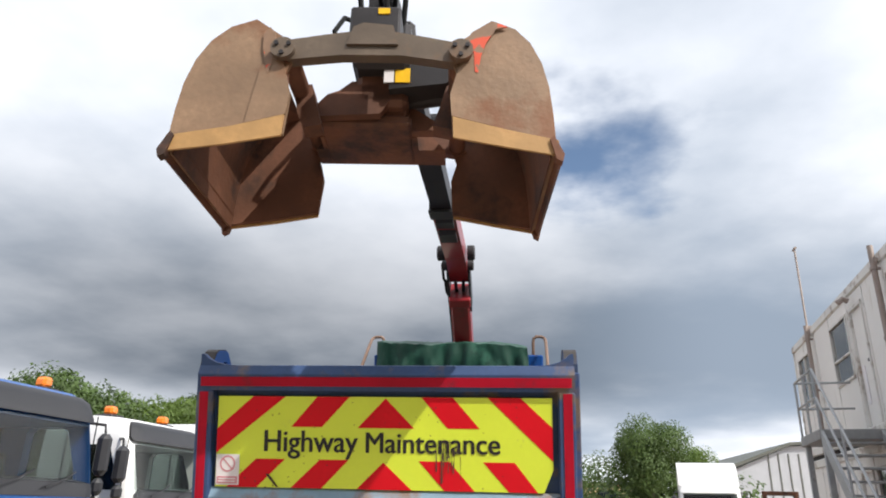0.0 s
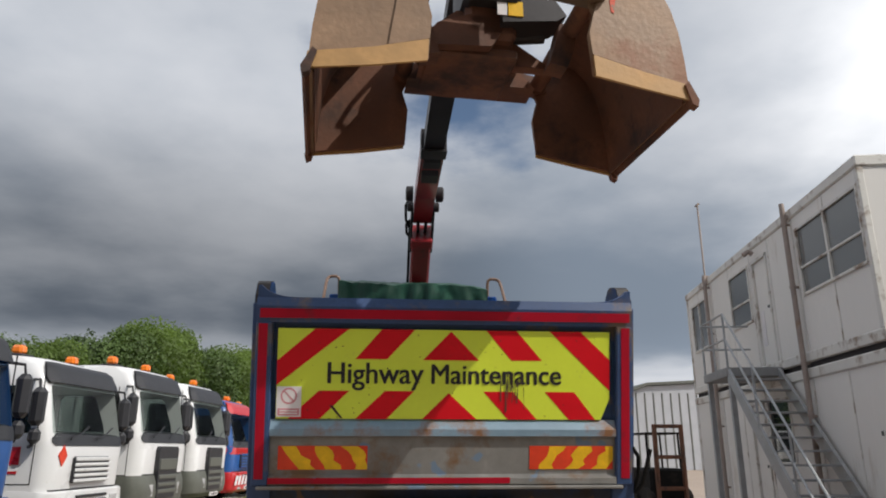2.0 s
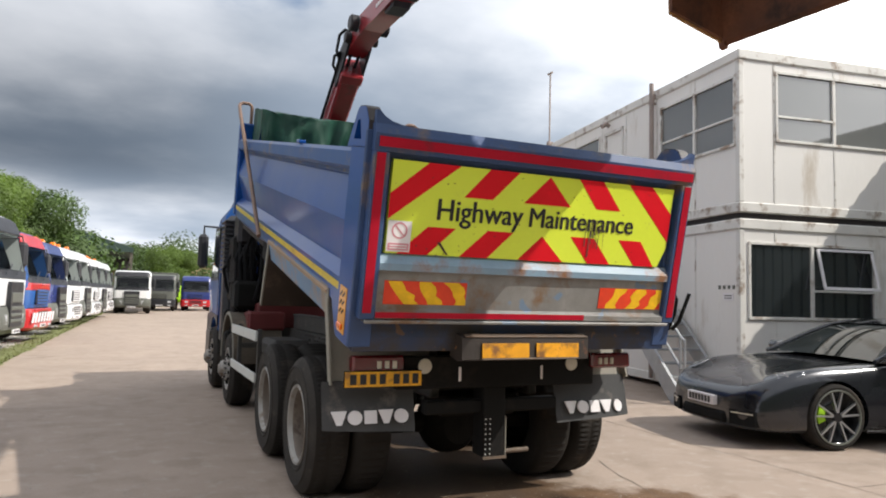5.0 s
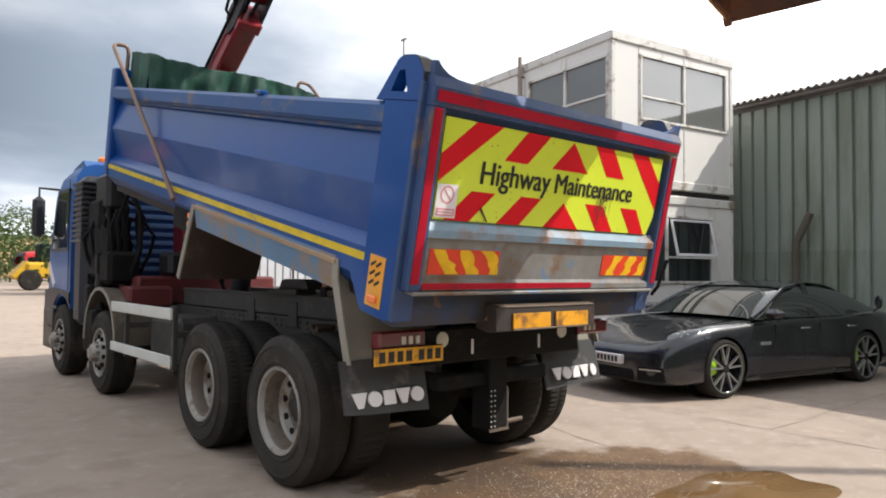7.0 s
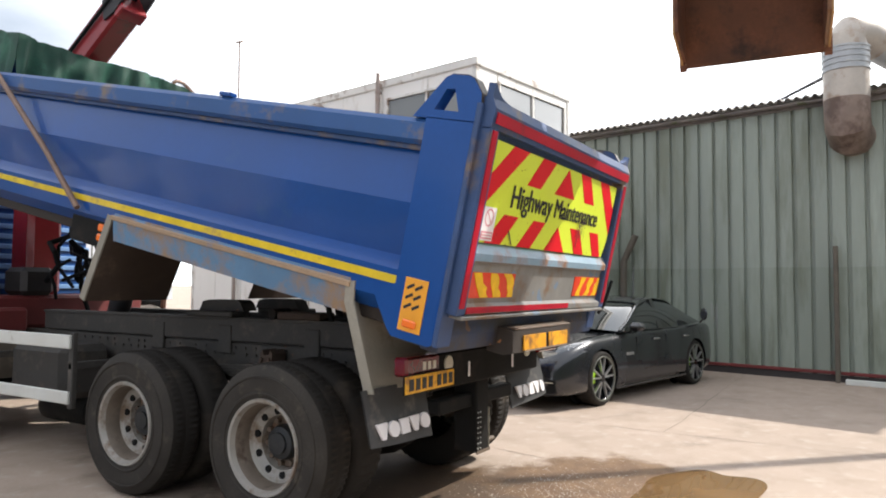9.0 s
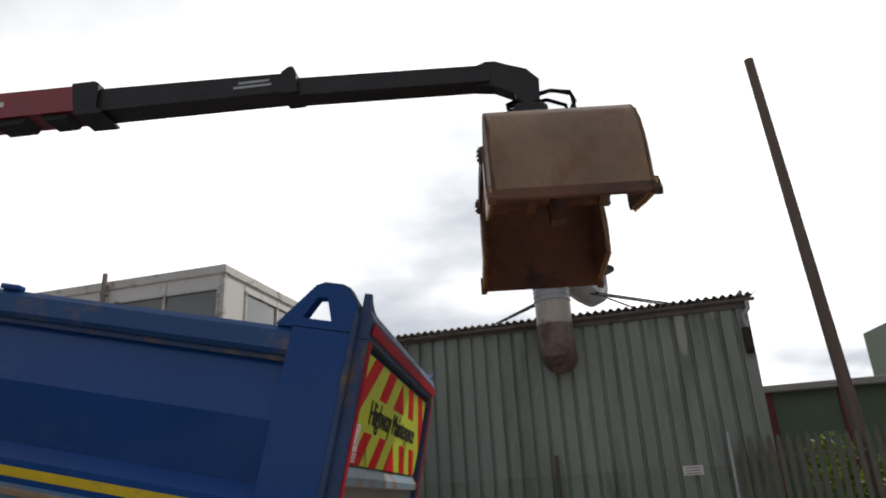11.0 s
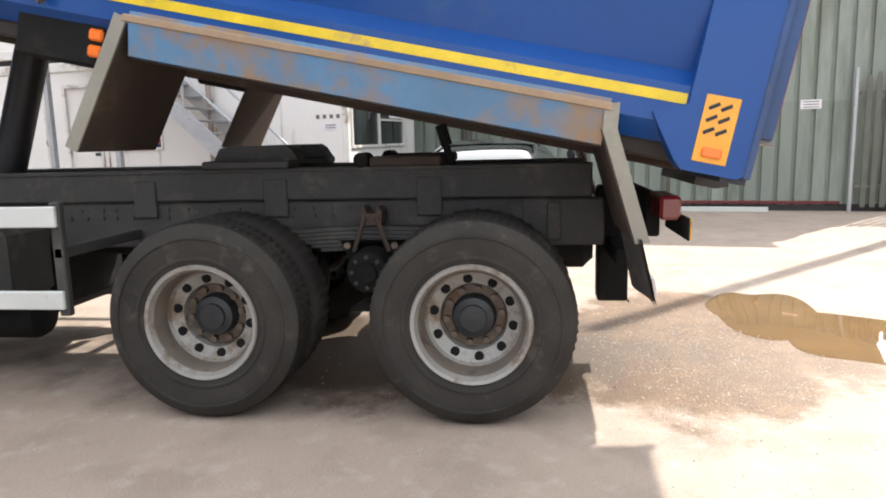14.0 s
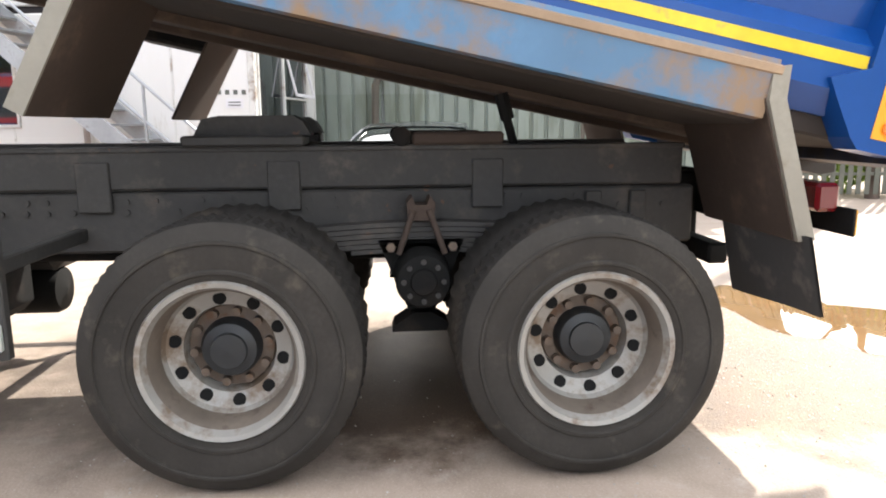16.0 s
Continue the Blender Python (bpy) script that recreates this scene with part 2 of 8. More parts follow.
# rust and grime, with the shade below the tailgate put into the base
M_sill = mat("rusty_blue_sill", (0.015, 0.034, 0.088), 0.55, var=0.4, scale=2.6, bump=0.12, dirt=((0.034, 0.027, 0.024), 0.72, 2.4), spots=((0.11, 0.06, 0.035), 0.24, 8))
M_rail = mat("dusty_blue_rail", (0.016, 0.075, 0.235), 0.45, var=0.15, scale=1.5, bump=0.04, dirt=((0.17, 0.13, 0.10), 0.40, 2.2), coat=0.1)
M_rib = mat("muddy_rib", (0.33, 0.23, 0.15), 0.7, var=0.25, scale=3, bump=0.12, dirt=((0.12, 0.17, 0.30), 0.2, 4))
M_gate = mat("scraped_tailgate", (0.22, 0.215, 0.205), 0.42, var=0.4, scale=3.2, fine=18, bump=0.1, dirt=((0.165, 0.095, 0.05), 0.50, 3.4), spots=((0.14, 0.20, 0.28), 0.40, 3.6))
M_ledge = mat("scraped_ledge", (0.22, 0.33, 0.43), 0.5, var=0.3, scale=2.4, bump=0.1, dirt=((0.23, 0.11, 0.05), 0.55, 2.4))
M_red_tape = mat("red_tape", (0.40, 0.004, 0.022), 0.5, var=0.22, scale=3, bump=0.02, dirt=((0.17, 0.015, 0.03), 0.35, 3.5))
M_yellow = mat("fluorescent_yellow_film", (0.68, 0.80, 0.045), 0.38, var=0.07, scale=2, bump=0.01, dirt=((0.42, 0.46, 0.10), 0.14, 3), coat=0.3)
M_sign_red = mat("red_film", (0.66, 0.006, 0.016), 0.45, var=0.12, scale=2.5, bump=0.01)
M_black_letters = mat("black_lettering", (0.012, 0.012, 0.014), 0.5, var=0.2)
M_white_film = mat("white_film", (0.74, 0.71, 0.72), 0.5, var=0.08)
M_pink = mat("faded_red_label", (0.62, 0.26, 0.30), 0.5, var=0.1)
M_stripe = mat("yellow_tape", (0.70, 0.50, 0.010), 0.38, var=0.2, scale=7, bump=0.03, dirt=((0.40, 0.27, 0.06), 0.3, 6), coat=0.2)
M_orange = mat("orange_reflector", (0.78, 0.34, 0.02), 0.35, var=0.10, scale=9, coat=0.3)
M_amber = mat("amber_lens", (0.85, 0.17, 0.01), 0.18, var=0.1, bump=0, coat=0.6)
M_red_mark = mat("red_marker", (0.72, 0.055, 0.02), 0.35, var=0.2, scale=9, coat=0.2)
M_gold_mark = mat("yellow_marker", (0.80, 0.47, 0.02), 0.38, var=0.22, scale=10, dirt=((0.10, 0.06, 0.03), 0.12, 14))
M_plate_yellow = mat("yellow_plate", (0.74, 0.36, 0.012), 0.5, var=0.2, scale=8, dirt=((0.30, 0.14, 0.03), 0.42, 7))
M_lamp_red = mat("red_lens", (0.12, 0.006, 0.009), 0.2, var=0.15, bump=0, coat=0.6)
M_lamp_clear = mat("clear_lens", (0.62, 0.58, 0.48), 0.2, var=0.15, bump=0, coat=0.6)
# black paint, with deep shade under the rear put into its base
M_chassis = mat("chassis_black", (0.008, 0.0078, 0.0075), 0.75, var=0.45, scale=2.5, bump=0.12, dirt=((0.022, 0.017, 0.014), 0.4, 2.6))
M_chassis_dusty = mat("dusty_chassis", (0.046, 0.043, 0.040), 0.72, var=0.4, scale=4.5, bump=0.15, dirt=((0.085, 0.072, 0.060), 0.4, 5.0), spots=((0.10, 0.055, 0.035), 0.12, 12))
M_rubber = mat("tyre_rubber", (0.024, 0.0215, 0.0195), 0.82, var=0.3, scale=3, fine=90, bump=0.3, dirt=((0.054, 0.044, 0.035), 0.5, 2.4))
M_flap = mat("flap_rubber", (0.064, 0.064, 0.065), 0.62, var=0.25, scale=3, dirt=((0.15, 0.135, 0.12), 0.4, 3.5))
M_rim = mat("wheel_silver", (0.335, 0.32, 0.295), 0.45, metal=0.3, var=0.25, scale=6, bump=0.08, dirt=((0.17, 0.125, 0.09), 0.55, 6))
# dirt plus the shade of the deep barrel, put into the colour
M_barrel = mat("rim_barrel_shaded_grime", (0.16, 0.13, 0.105), 0.6, metal=0.2, var=0.3, scale=7, bump=0.1, dirt=((0.085, 0.06, 0.045), 0.4, 8))
M_sidewall = mat("dusty_sidewall", (0.038, 0.034, 0.030), 0.8, var=0.4, scale=5, fine=60, bump=0.2, dirt=((0.070, 0.060, 0.049), 0.35, 6.0))
M_rim_rust = mat("rusty_hub", (0.13, 0.095, 0.07), 0.65, var=0.35, scale=12, bump=0.15, dirt=((0.12, 0.06, 0.03), 0.45, 14))
M_hub = mat("hub_cap", (0.020, 0.022, 0.024), 0.45, var=0.3, scale=8)
M_hole = mat("dark_hole", (0.01, 0.01, 0.01), 0.9, var=0.1, bump=0)
M_guard = mat("mudguard_grey", (0.25, 0.23, 0.19), 0.6, var=0.18, scale=3, dirt=((0.18, 0.15, 0.11), 0.3, 4))
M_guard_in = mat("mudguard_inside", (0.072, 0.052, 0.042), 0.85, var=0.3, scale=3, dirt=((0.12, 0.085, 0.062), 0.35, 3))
# darker copy of the guard brown; shade below the body is painted in
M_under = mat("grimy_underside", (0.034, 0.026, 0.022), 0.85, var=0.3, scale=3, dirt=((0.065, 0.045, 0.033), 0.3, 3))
M_arch = mat("dusty_wheel_arch", (0.10, 0.080, 0.060), 0.75, var=0.3, scale=3, bump=0.1, dirt=((0.20, 0.155, 0.11), 0.4, 2.5))
M_beam = mat("battered_rusty_beam", (0.032, 0.024, 0.020), 0.6, var=0.4, scale=4, bump=0.2, dirt=((0.20, 0.075, 0.03), 0.30, 5), spots=((0.32, 0.14, 0.05), 0.14, 9))
M_alu = mat("side_rail_alloy", (0.62, 0.63, 0.60), 0.5, metal=0.2, var=0.1, scale=3, dirt=((0.35, 0.32, 0.27), 0.2, 4))
M_red_crane = mat("red_crane_paint", (0.27, 0.012, 0.018), 0.38, var=0.2, scale=2, bump=0.04, dirt=((0.14, 0.02, 0.02), 0.3, 2.5), coat=0.3)
M_dark_steel = mat("dark_steel", (0.045, 0.042, 0.044), 0.45, metal=0.3, var=0.3, scale=3, bump=0.06)
M_hose = mat("hydraulic_hose", (0.008, 0.008, 0.009), 0.75, var=0.2)
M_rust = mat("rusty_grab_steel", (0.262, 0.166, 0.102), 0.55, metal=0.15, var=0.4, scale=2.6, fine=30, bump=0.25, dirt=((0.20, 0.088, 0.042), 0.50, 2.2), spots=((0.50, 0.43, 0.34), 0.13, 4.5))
# darker rust: shade inside the grab shells is put into this colour
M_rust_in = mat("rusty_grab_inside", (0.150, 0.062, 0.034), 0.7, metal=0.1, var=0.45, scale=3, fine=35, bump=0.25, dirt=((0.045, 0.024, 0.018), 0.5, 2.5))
M_rust_lip = mat("worn_grab_lip", (0.43, 0.25, 0.098), 0.55, metal=0.15, var=0.25, scale=5, bump=0.12)
M_grab_grey = mat("grab_frame_steel", (0.125, 0.092, 0.066), 0.5, metal=0.2, var=0.3, scale=4, bump=0.12, dirt=((0.16, 0.095, 0.055), 0.36, 3))
M_grab_red = mat("scuffed_red_paint", (0.26, 0.155, 0.095), 0.6, var=0.3, scale=9, dirt=((0.20, 0.12, 0.08), 0.4, 8), spots=((0.62, 0.075, 0.03), 0.85, 9))
M_tarp = mat("green_tarpaulin", (0.008, 0.058, 0.036), 0.6, var=0.45, scale=4, fine=70, bump=0.25, dirt=((0.022, 0.11, 0.07), 0.4, 3))
M_tube = mat("brown_tube", (0.20, 0.125, 0.09), 0.5, metal=0.2, var=0.25, scale=6)
M_white = mat("white_cab_paint", (0.74, 0.74, 0.74), 0.3, var=0.05, scale=1.5, bump=0.02, dirt=((0.55, 0.53, 0.48), 0.15, 2), coat=0.4)
M_grey_plastic = mat("grey_bumper", (0.11, 0.115, 0.098), 0.5, var=0.2, scale=3)
M_cab_blue = mat("blue_cab_paint", (0.012, 0.082, 0.29), 0.4, var=0.1, bump=0.02, coat=0.15)
M_ledge_blue = mat("pale_blue_rib", (0.16, 0.30, 0.55), 0.4, var=0.15, bump=0.02)
M_cab_navy = mat("navy_cab_paint", (0.02, 0.035, 0.16), 0.3, var=0.08, bump=0.02, coat=0.5)
M_cab_red = mat("red_cab_paint", (0.50, 0.015, 0.02), 0.3, var=0.1, bump=0.02, coat=0.5)
M_dark_plastic = mat("dark_plastic", (0.022, 0.022, 0.026), 0.42, var=0.2)
M_beacon = mat("orange_beacon", (0.86, 0.20, 0.01), 0.25, var=0.1, bump=0, coat=0.5)
M_headlamp = mat("headlamp_glass", (0.10, 0.105, 0.115), 0.12, metal=0.3, var=0.3, scale=14, bump=0, coat=0.8)
M_lorry_lamp = mat("lorry_headlamp", (0.60, 0.61, 0.63), 0.15, metal=0.2, var=0.3, scale=16, bump=0, coat=0.8)
M_glass_dark = glass("dark_glass", (0.018, 0.022, 0.024))
# pale tint stands for sky reflections and daylight through the panes
M_glass_pale = glass("pale_daylit_glass", (0.155, 0.16, 0.155), 0.03, ior=1.75)
M_glass_cab = glass("cab_glass", (0.016, 0.021, 0.023), 0.04, gloss=0.3, ior=1.22)


def tinted_pane(name, tint, shine):
    """Thin tinted glass: light passes straight through, a little is mirrored."""
    m = bpy.data.materials.new(name)
    m.use_nodes = True
    nt = m.node_tree
    nt.nodes.remove(nt.nodes["Principled BSDF"])
    t, g, x = nt.nodes.new("ShaderNodeBsdfTransparent"), nt.nodes.new("ShaderNodeBsdfGlossy"), nt.nodes.new("ShaderNodeMixShader")
    t.inputs[0].default_value = (*tint, 1)
    g.inputs["Roughness"].default_value = 0.0
    x.inputs[0].default_value = shine
    nt.links.new(t.outputs[0], x.inputs[1])
    nt.links.new(g.outputs[0], x.inputs[2])
    nt.links.new(x.outputs[0], nt.nodes["Material Output"].inputs[0])
    return m


M_glass_clear = tinted_pane("tinted_cab_glass", (0.50, 0.55, 0.53), 0.035)
M_cab_trim = mat("cab_trim_fabric", (0.035, 0.035, 0.038), 0.8, var=0.15, scale=4)
M_cabin = mat("cabin_white_panel", (0.73, 0.705, 0.67), 0.6, var=0.06, scale=0.8, fine=20, bump=0.04, dirt=((0.50, 0.44, 0.37), 0.30, 1.3), streak=4)
M_cabin_trim = mat("cabin_trim", (0.66, 0.64, 0.60), 0.55, var=0.12, scale=2, dirt=((0.27, 0.20, 0.15), 0.44, 3.0))
M_cabin_gap = mat("shadow_gap", (0.035, 0.03, 0.03), 0.9, var=0.2)
M_pipe = mat("downpipe", (0.31, 0.25, 0.22), 0.6, var=0.2, scale=4, dirt=((0.25, 0.17, 0.12), 0.35, 3))
M_galv = mat("galvanised_steel", (0.40, 0.41, 0.42), 0.5, metal=0.45, var=0.2, scale=5, bump=0.06, dirt=((0.26, 0.25, 0.24), 0.3, 5))
M_fence = mat("dull_fence_steel", (0.12, 0.122, 0.098), 0.65, var=0.25, scale=6, bump=0.05, dirt=((0.13, 0.11, 0.09), 0.3, 6))
M_steel_tread = mat("stair_tread", (0.30, 0.30, 0.30), 0.6, metal=0.3, var=0.25, scale=5)
M_car = mat("dark_metallic_car_paint", (0.013, 0.014, 0.019), 0.27, metal=0.4, var=0.08, scale=1, bump=0.0, coat=1.0)
M_car_glass = glass("car_glass", (0.022, 0.026, 0.025), 0.02, ior=1.7)
M_alloy = mat("machined_alloy", (0.55, 0.55, 0.56), 0.3, metal=0.8, var=0.1, bump=0)
M_black_gloss = mat("gloss_black", (0.010, 0.010, 0.011), 0.2, var=0.1, bump=0, coat=0.6)
M_lime = mat("lime_caliper", (0.42, 0.75, 0.03), 0.4, var=0.08, bump=0)
M_chrome = mat("bright_trim", (0.70, 0.70, 0.72), 0.15, metal=0.95, var=0.05, bump=0)
M_clad = mat("grey_green_cladding", (0.255, 0.288, 0.250), 0.55, var=0.25, scale=0.9, fine=18, bump=0.05, dirt=((0.155, 0.172, 0.132), 0.5, 1.5), streak=7, spots=((0.34, 0.35, 0.33), 0.2, 2.4))
# darker copy for the lower sheets, which get less sky light
M_clad_low_shade = mat("lower_shaded_cladding", (0.232, 0.264, 0.225), 0.6, var=0.25, scale=0.9, fine=18, bump=0.05, dirt=((0.130, 0.148, 0.108), 0.55, 1.5), streak=7, spots=((0.26, 0.27, 0.25), 0.16, 2.4))
M_roof = mat("fibre_cement_roof", (0.36, 0.34, 0.32), 0.85, var=0.25, scale=2, bump=0.3, dirt=((0.14, 0.13, 0.10), 0.35, 2))
M_gutter = mat("old_gutter", (0.17, 0.15, 0.14), 0.7, var=0.35, scale=3, dirt=((0.09, 0.10, 0.05), 0.4, 4))
M_duct = mat("galvanised_duct", (0.46, 0.41, 0.36), 0.5, metal=0.25, var=0.2, scale=3, bump=0.06, dirt=((0.30, 0.21, 0.15), 0.45, 2.2))
M_duct_brown = mat("brown_stained_duct", (0.24, 0.18, 0.15), 0.6, metal=0.15, var=0.3, scale=3, bump=0.08, dirt=((0.12, 0.08, 0.065), 0.5, 2.2))
M_red_rail = mat("red_base_rail", (0.14, 0.022, 0.022), 0.6, var=0.3, scale=4)
M_pole = mat("wooden_pole", (0.155, 0.115, 0.095), 0.85, var=0.3, scale=5, bump=0.3, streak=6)
M_green_wall = mat("green_shed_wall", (0.10, 0.14, 0.085), 0.6, var=0.15, scale=1, streak=4)
M_barn_roof = mat("dark_green_roof", (0.028, 0.052, 0.042), 0.6, var=0.2, scale=0.5, streak=4)
M_grey_wall = mat("pale_grey_cladding", (0.42, 0.43, 0.46), 0.6, var=0.1, scale=1)
M_loader = mat("loader_yellow", (0.62, 0.36, 0.02), 0.45, var=0.15, scale=3, dirt=((0.3, 0.2, 0.08), 0.3, 3))
M_tan = mat("tan_brick", (0.50, 0.36, 0.20), 0.8, var=0.15, scale=0.6)
M_wood = mat("weathered_post", (0.11, 0.095, 0.075), 0.85, var=0.3, scale=5, bump=0.3)


for m in (M_chassis, M_hose, M_rubber, M_sidewall, M_flap, M_dark_steel, M_hole, M_guard_in):
    m.node_tree.nodes["Principled BSDF"].inputs["Specular IOR Level"].default_value = 0.2

for m in (M_red_tape, M_sign_red, M_red_mark, M_gold_mark):
    m.node_tree.nodes["Principled BSDF"].inputs["Specular IOR Level"].default_value = 0.2

M_glint_grit = mat("pale_glint_grit", (0.62, 0.58, 0.52), 0.35, var=0.2, bump=0)
M_pool = mat("muddy_water", (0.19, 0.110, 0.048), 0.04, var=0.2, scale=2, fine=3, bump=0.015)


# ---------------------------------------------------------------- mesh helpers
class Geo:
    """Collects vertices and faces; M moves what is added from then on."""

    def __init__(self, M=None):
        self.v, self.f, self.M = [], [], M or Matrix()

    def add(self, verts, faces):
        n = len(self.v)
        self.v += [tuple(self.M @ Vector(p)) for p in verts]
        self.f += [tuple(n + i for i in f) for f in faces]
        return self

    def box(self, x0, x1, y0, y1, z0, z1, bev=0.0):
        x0, x1, y0, y1, z0, z1 = min(x0, x1), max(x0, x1), min(y0, y1), max(y0, y1), min(z0, z1), max(z0, z1)
        if bev <= 0:
            v = [(x, y, z) for x in (x0, x1) for y in (y0, y1) for z in (z0, z1)]
            return self.add(v, [(0, 1, 3, 2), (4, 6, 7, 5), (0, 4, 5, 1), (2, 3, 7, 6), (0, 2, 6, 4), (1, 5, 7, 3)])
        b = min(bev, (x1 - x0) * 0.45, (y1 - y0) * 0.45, (z1 - z0) * 0.45)
        v, idx = [], {}
        for i, x in enumerate((x0, x1)):
            for j, y in enumerate((y0, y1)):
                for k, z in enumerate((z0, z1)):
                    sx, sy, sz = (b, -b)[i], (b, -b)[j], (b, -b)[k]
                    idx[i, j, k] = len(v)
                    v += [(x, y + sy, z + sz), (x + sx, y, z + sz), (x + sx, y + sy, z)]
        f = []
        for i in (0, 1):
            f.append([idx[i, j, k] for j, k in ((0, 0), (0, 1), (1, 1), (1, 0))])
            f.append([idx[j, i, k] + 1 for j, k in ((0, 0), (0, 1), (1, 1), (1, 0))])
            f.append([idx[j, k, i] + 2 for j, k in ((0, 0), (0, 1), (1, 1), (1, 0))])
        for a in (0, 1):
            for c in (0, 1):
                f.append([idx[0, a, c] + 1, idx[1, a, c] + 1, idx[1, a, c] + 2, idx[0, a, c] + 2])
                f.append([idx[a, 0, c], idx[a, 1, c], idx[a, 1, c] + 2, idx[a, 0, c] + 2])
                f.append([idx[a, c, 0], idx[a, c, 1], idx[a, c, 1] + 1, idx[a, c, 0] + 1])
        for key, i in idx.items():
            f.append([i, i + 1, i + 2])
        return self.add(v, f)

    def prism(self, poly, axis, a, b):
        """A closed outline (two coordinates each) drawn out from a to b along axis 0, 1 or 2."""
        def at(p, h):
            q = list(p)
            q.insert(axis, h)
            return tuple(q)
        n = len(poly)
        v = [at(p, a) for p in poly] + [at(p, b) for p in poly]
        f = [tuple(range(n)), tuple(range(2 * n - 1, n - 1, -1))]
        f += [(i, (i + 1) % n, n + (i + 1) % n, n + i) for i in range(n)]
        return self.add(v, f)

    def tube(self, pts, r, n=10, closed_ends=True, r1=None):
        pts = [Vector(p) for p in pts]
        v, f, up = [], [], None
        for i, p in enumerate(pts):
            d = (pts[min(i + 1, len(pts) - 1)] - pts[max(i - 1, 0)]).normalized()
            if up is None:
                up = d.orthogonal().normalized()
            up = (up - d * up.dot(d)).normalized()
            w = d.cross(up)
            k = i / max(1, len(pts) - 1)
            rr = r if r1 is None else r + (r1 - r) * k
            v += [p + (up * math.cos(2 * math.pi * j / n) + w * math.sin(2 * math.pi * j / n)) * rr for j in range(n)]
        for i in range(len(pts) - 1):
            f += [(i * n + j, i * n + (j + 1) % n, (i + 1) * n + (j + 1) % n, (i + 1) * n + j) for j in range(n)]
        if closed_ends:
            f += [tuple(range(n - 1, -1, -1)), tuple(range((len(pts) - 1) * n, len(pts) * n))]
        return self.add(v, f)

    def lathe(self, prof, axis_at, n=40, way="x", tooth=None):
        """Profile of (radius, distance along the axis) turned about an axis through axis_at."""
        ox, oy, oz = axis_at
        v, f = [], []
        for j in range(n):
            c, s = math.cos(2 * math.pi * j / n), math.sin(2 * math.pi * j / n)
            for k, (r, h) in enumerate(prof):
                if tooth and k in tooth and j % 2:
                    r -= tooth[k]
                v.append((ox + h, oy + r * c, oz + r * s) if way == "x" else (ox + r * c, oy + h, oz + r * s) if way == "y" else (ox + r * c, oy + r * s, oz + h))
        m = len(prof)
        for j in range(n):
            a, b = j * m, (j + 1) % n * m
            f += [(a + k, a + k + 1, b + k + 1, b + k) for k in range(m - 1)]
        return self.add(v, f)

    def disc(self, centre, r, axis, thick, n=24):
        ring = [(r * math.cos(2 * math.pi * j / n), r * math.sin(2 * math.pi * j / n)) for j in range(n)]
        others = [i for i in range(3) if i != axis]
        poly = [(p[0] + centre[others[0]], p[1] + centre[others[1]]) for p in ring]
        return self.prism(poly, axis, centre[axis], centre[axis] + thick)

    def sheet(self, rows):
        """A grid of points, row by row."""
        n = len(rows[0])
        v = [p for r in rows for p in r]
        f = [(i * n + j, i * n + j + 1, (i + 1) * n + j + 1, (i + 1) * n + j) for i in range(len(rows) - 1) for j in range(n - 1)]
        return self.add(v, f)


def mesh_of(name, geo, material, smooth=False):
    me = bpy.data.meshes.new(name)
    me.from_pydata(geo.v, [], geo.f)
    bm = bmesh.new()
    bm.from_mesh(me)
    bmesh.ops.recalc_face_normals(bm, faces=bm.faces)
    if smooth:
        for fc in bm.faces:
            fc.smooth = True
        for e in bm.edges:
            if len(e.link_faces) == 2 and e.calc_face_angle(0) > radians(smooth if smooth is not True else 35):
                e.smooth = False
    bm.to_mesh(me)
    bm.free()
    me.materials.append(material)
    return me


def thing(name, m, label, category, group="", kind=""):
    ob = new(name)
    ob.empty_display_size = 0.2
    ob.matrix_basis = m
    return tagged(ob, label, category, group, kind)


def part(name, geo, material, parent, label="", smooth=False):
    """One mesh under a thing or a part. Its points are in the world's metres, as the thing stands when built."""
    ob = new(name, mesh_of(name, geo, material, smooth))
    ob.parent = parent
    if parent.parent is None:
        ob.matrix_parent_inverse = parent.matrix_basis.inverted()
    return tagged(ob, label)


def single(name, geo, material, label, category, group="", kind="", smooth=False):
    return tagged(new(name, mesh_of(name, geo, material, smooth)), label, category, group, kind)


def cut(geo, cutters):
    """geo with the cutters' volumes taken out."""
    a = new("cut_a", mesh_of("cut_a", geo, M_hole))
    made = [a]
    for c in cutters:
        o = new("cut_b", mesh_of("cut_b", c, M_hole))
        md = a.modifiers.new("cut", "BOOLEAN")
        md.operation, md.object, md.solver = "DIFFERENCE", o, "EXACT"
        made.append(o)
    me = bpy.data.meshes.new_from_object(a.evaluated_get(bpy.context.evaluated_depsgraph_get()))
    out = Geo()
    out.v = [tuple(p.co) for p in me.vertices]
    out.f = [tuple(p.vertices) for p in me.polygons]
    for o in made:
        bpy.data.objects.remove(o)
    return out


def smoothed(geo, levels=2):
    """geo with rounded subdivision, as plain geometry."""
    a = new("soft", mesh_of("soft", geo, M_hole))
    md = a.modifiers.new("soft", "SUBSURF")
    md.levels = md.render_levels = levels
    me = bpy.data.meshes.new_from_object(a.evaluated_get(bpy.context.evaluated_depsgraph_get()))
    out = Geo()
    out.v = [tuple(p.co) for p in me.vertices]
    out.f = [tuple(p.vertices) for p in me.polygons]
    bpy.data.objects.remove(a)
    return out


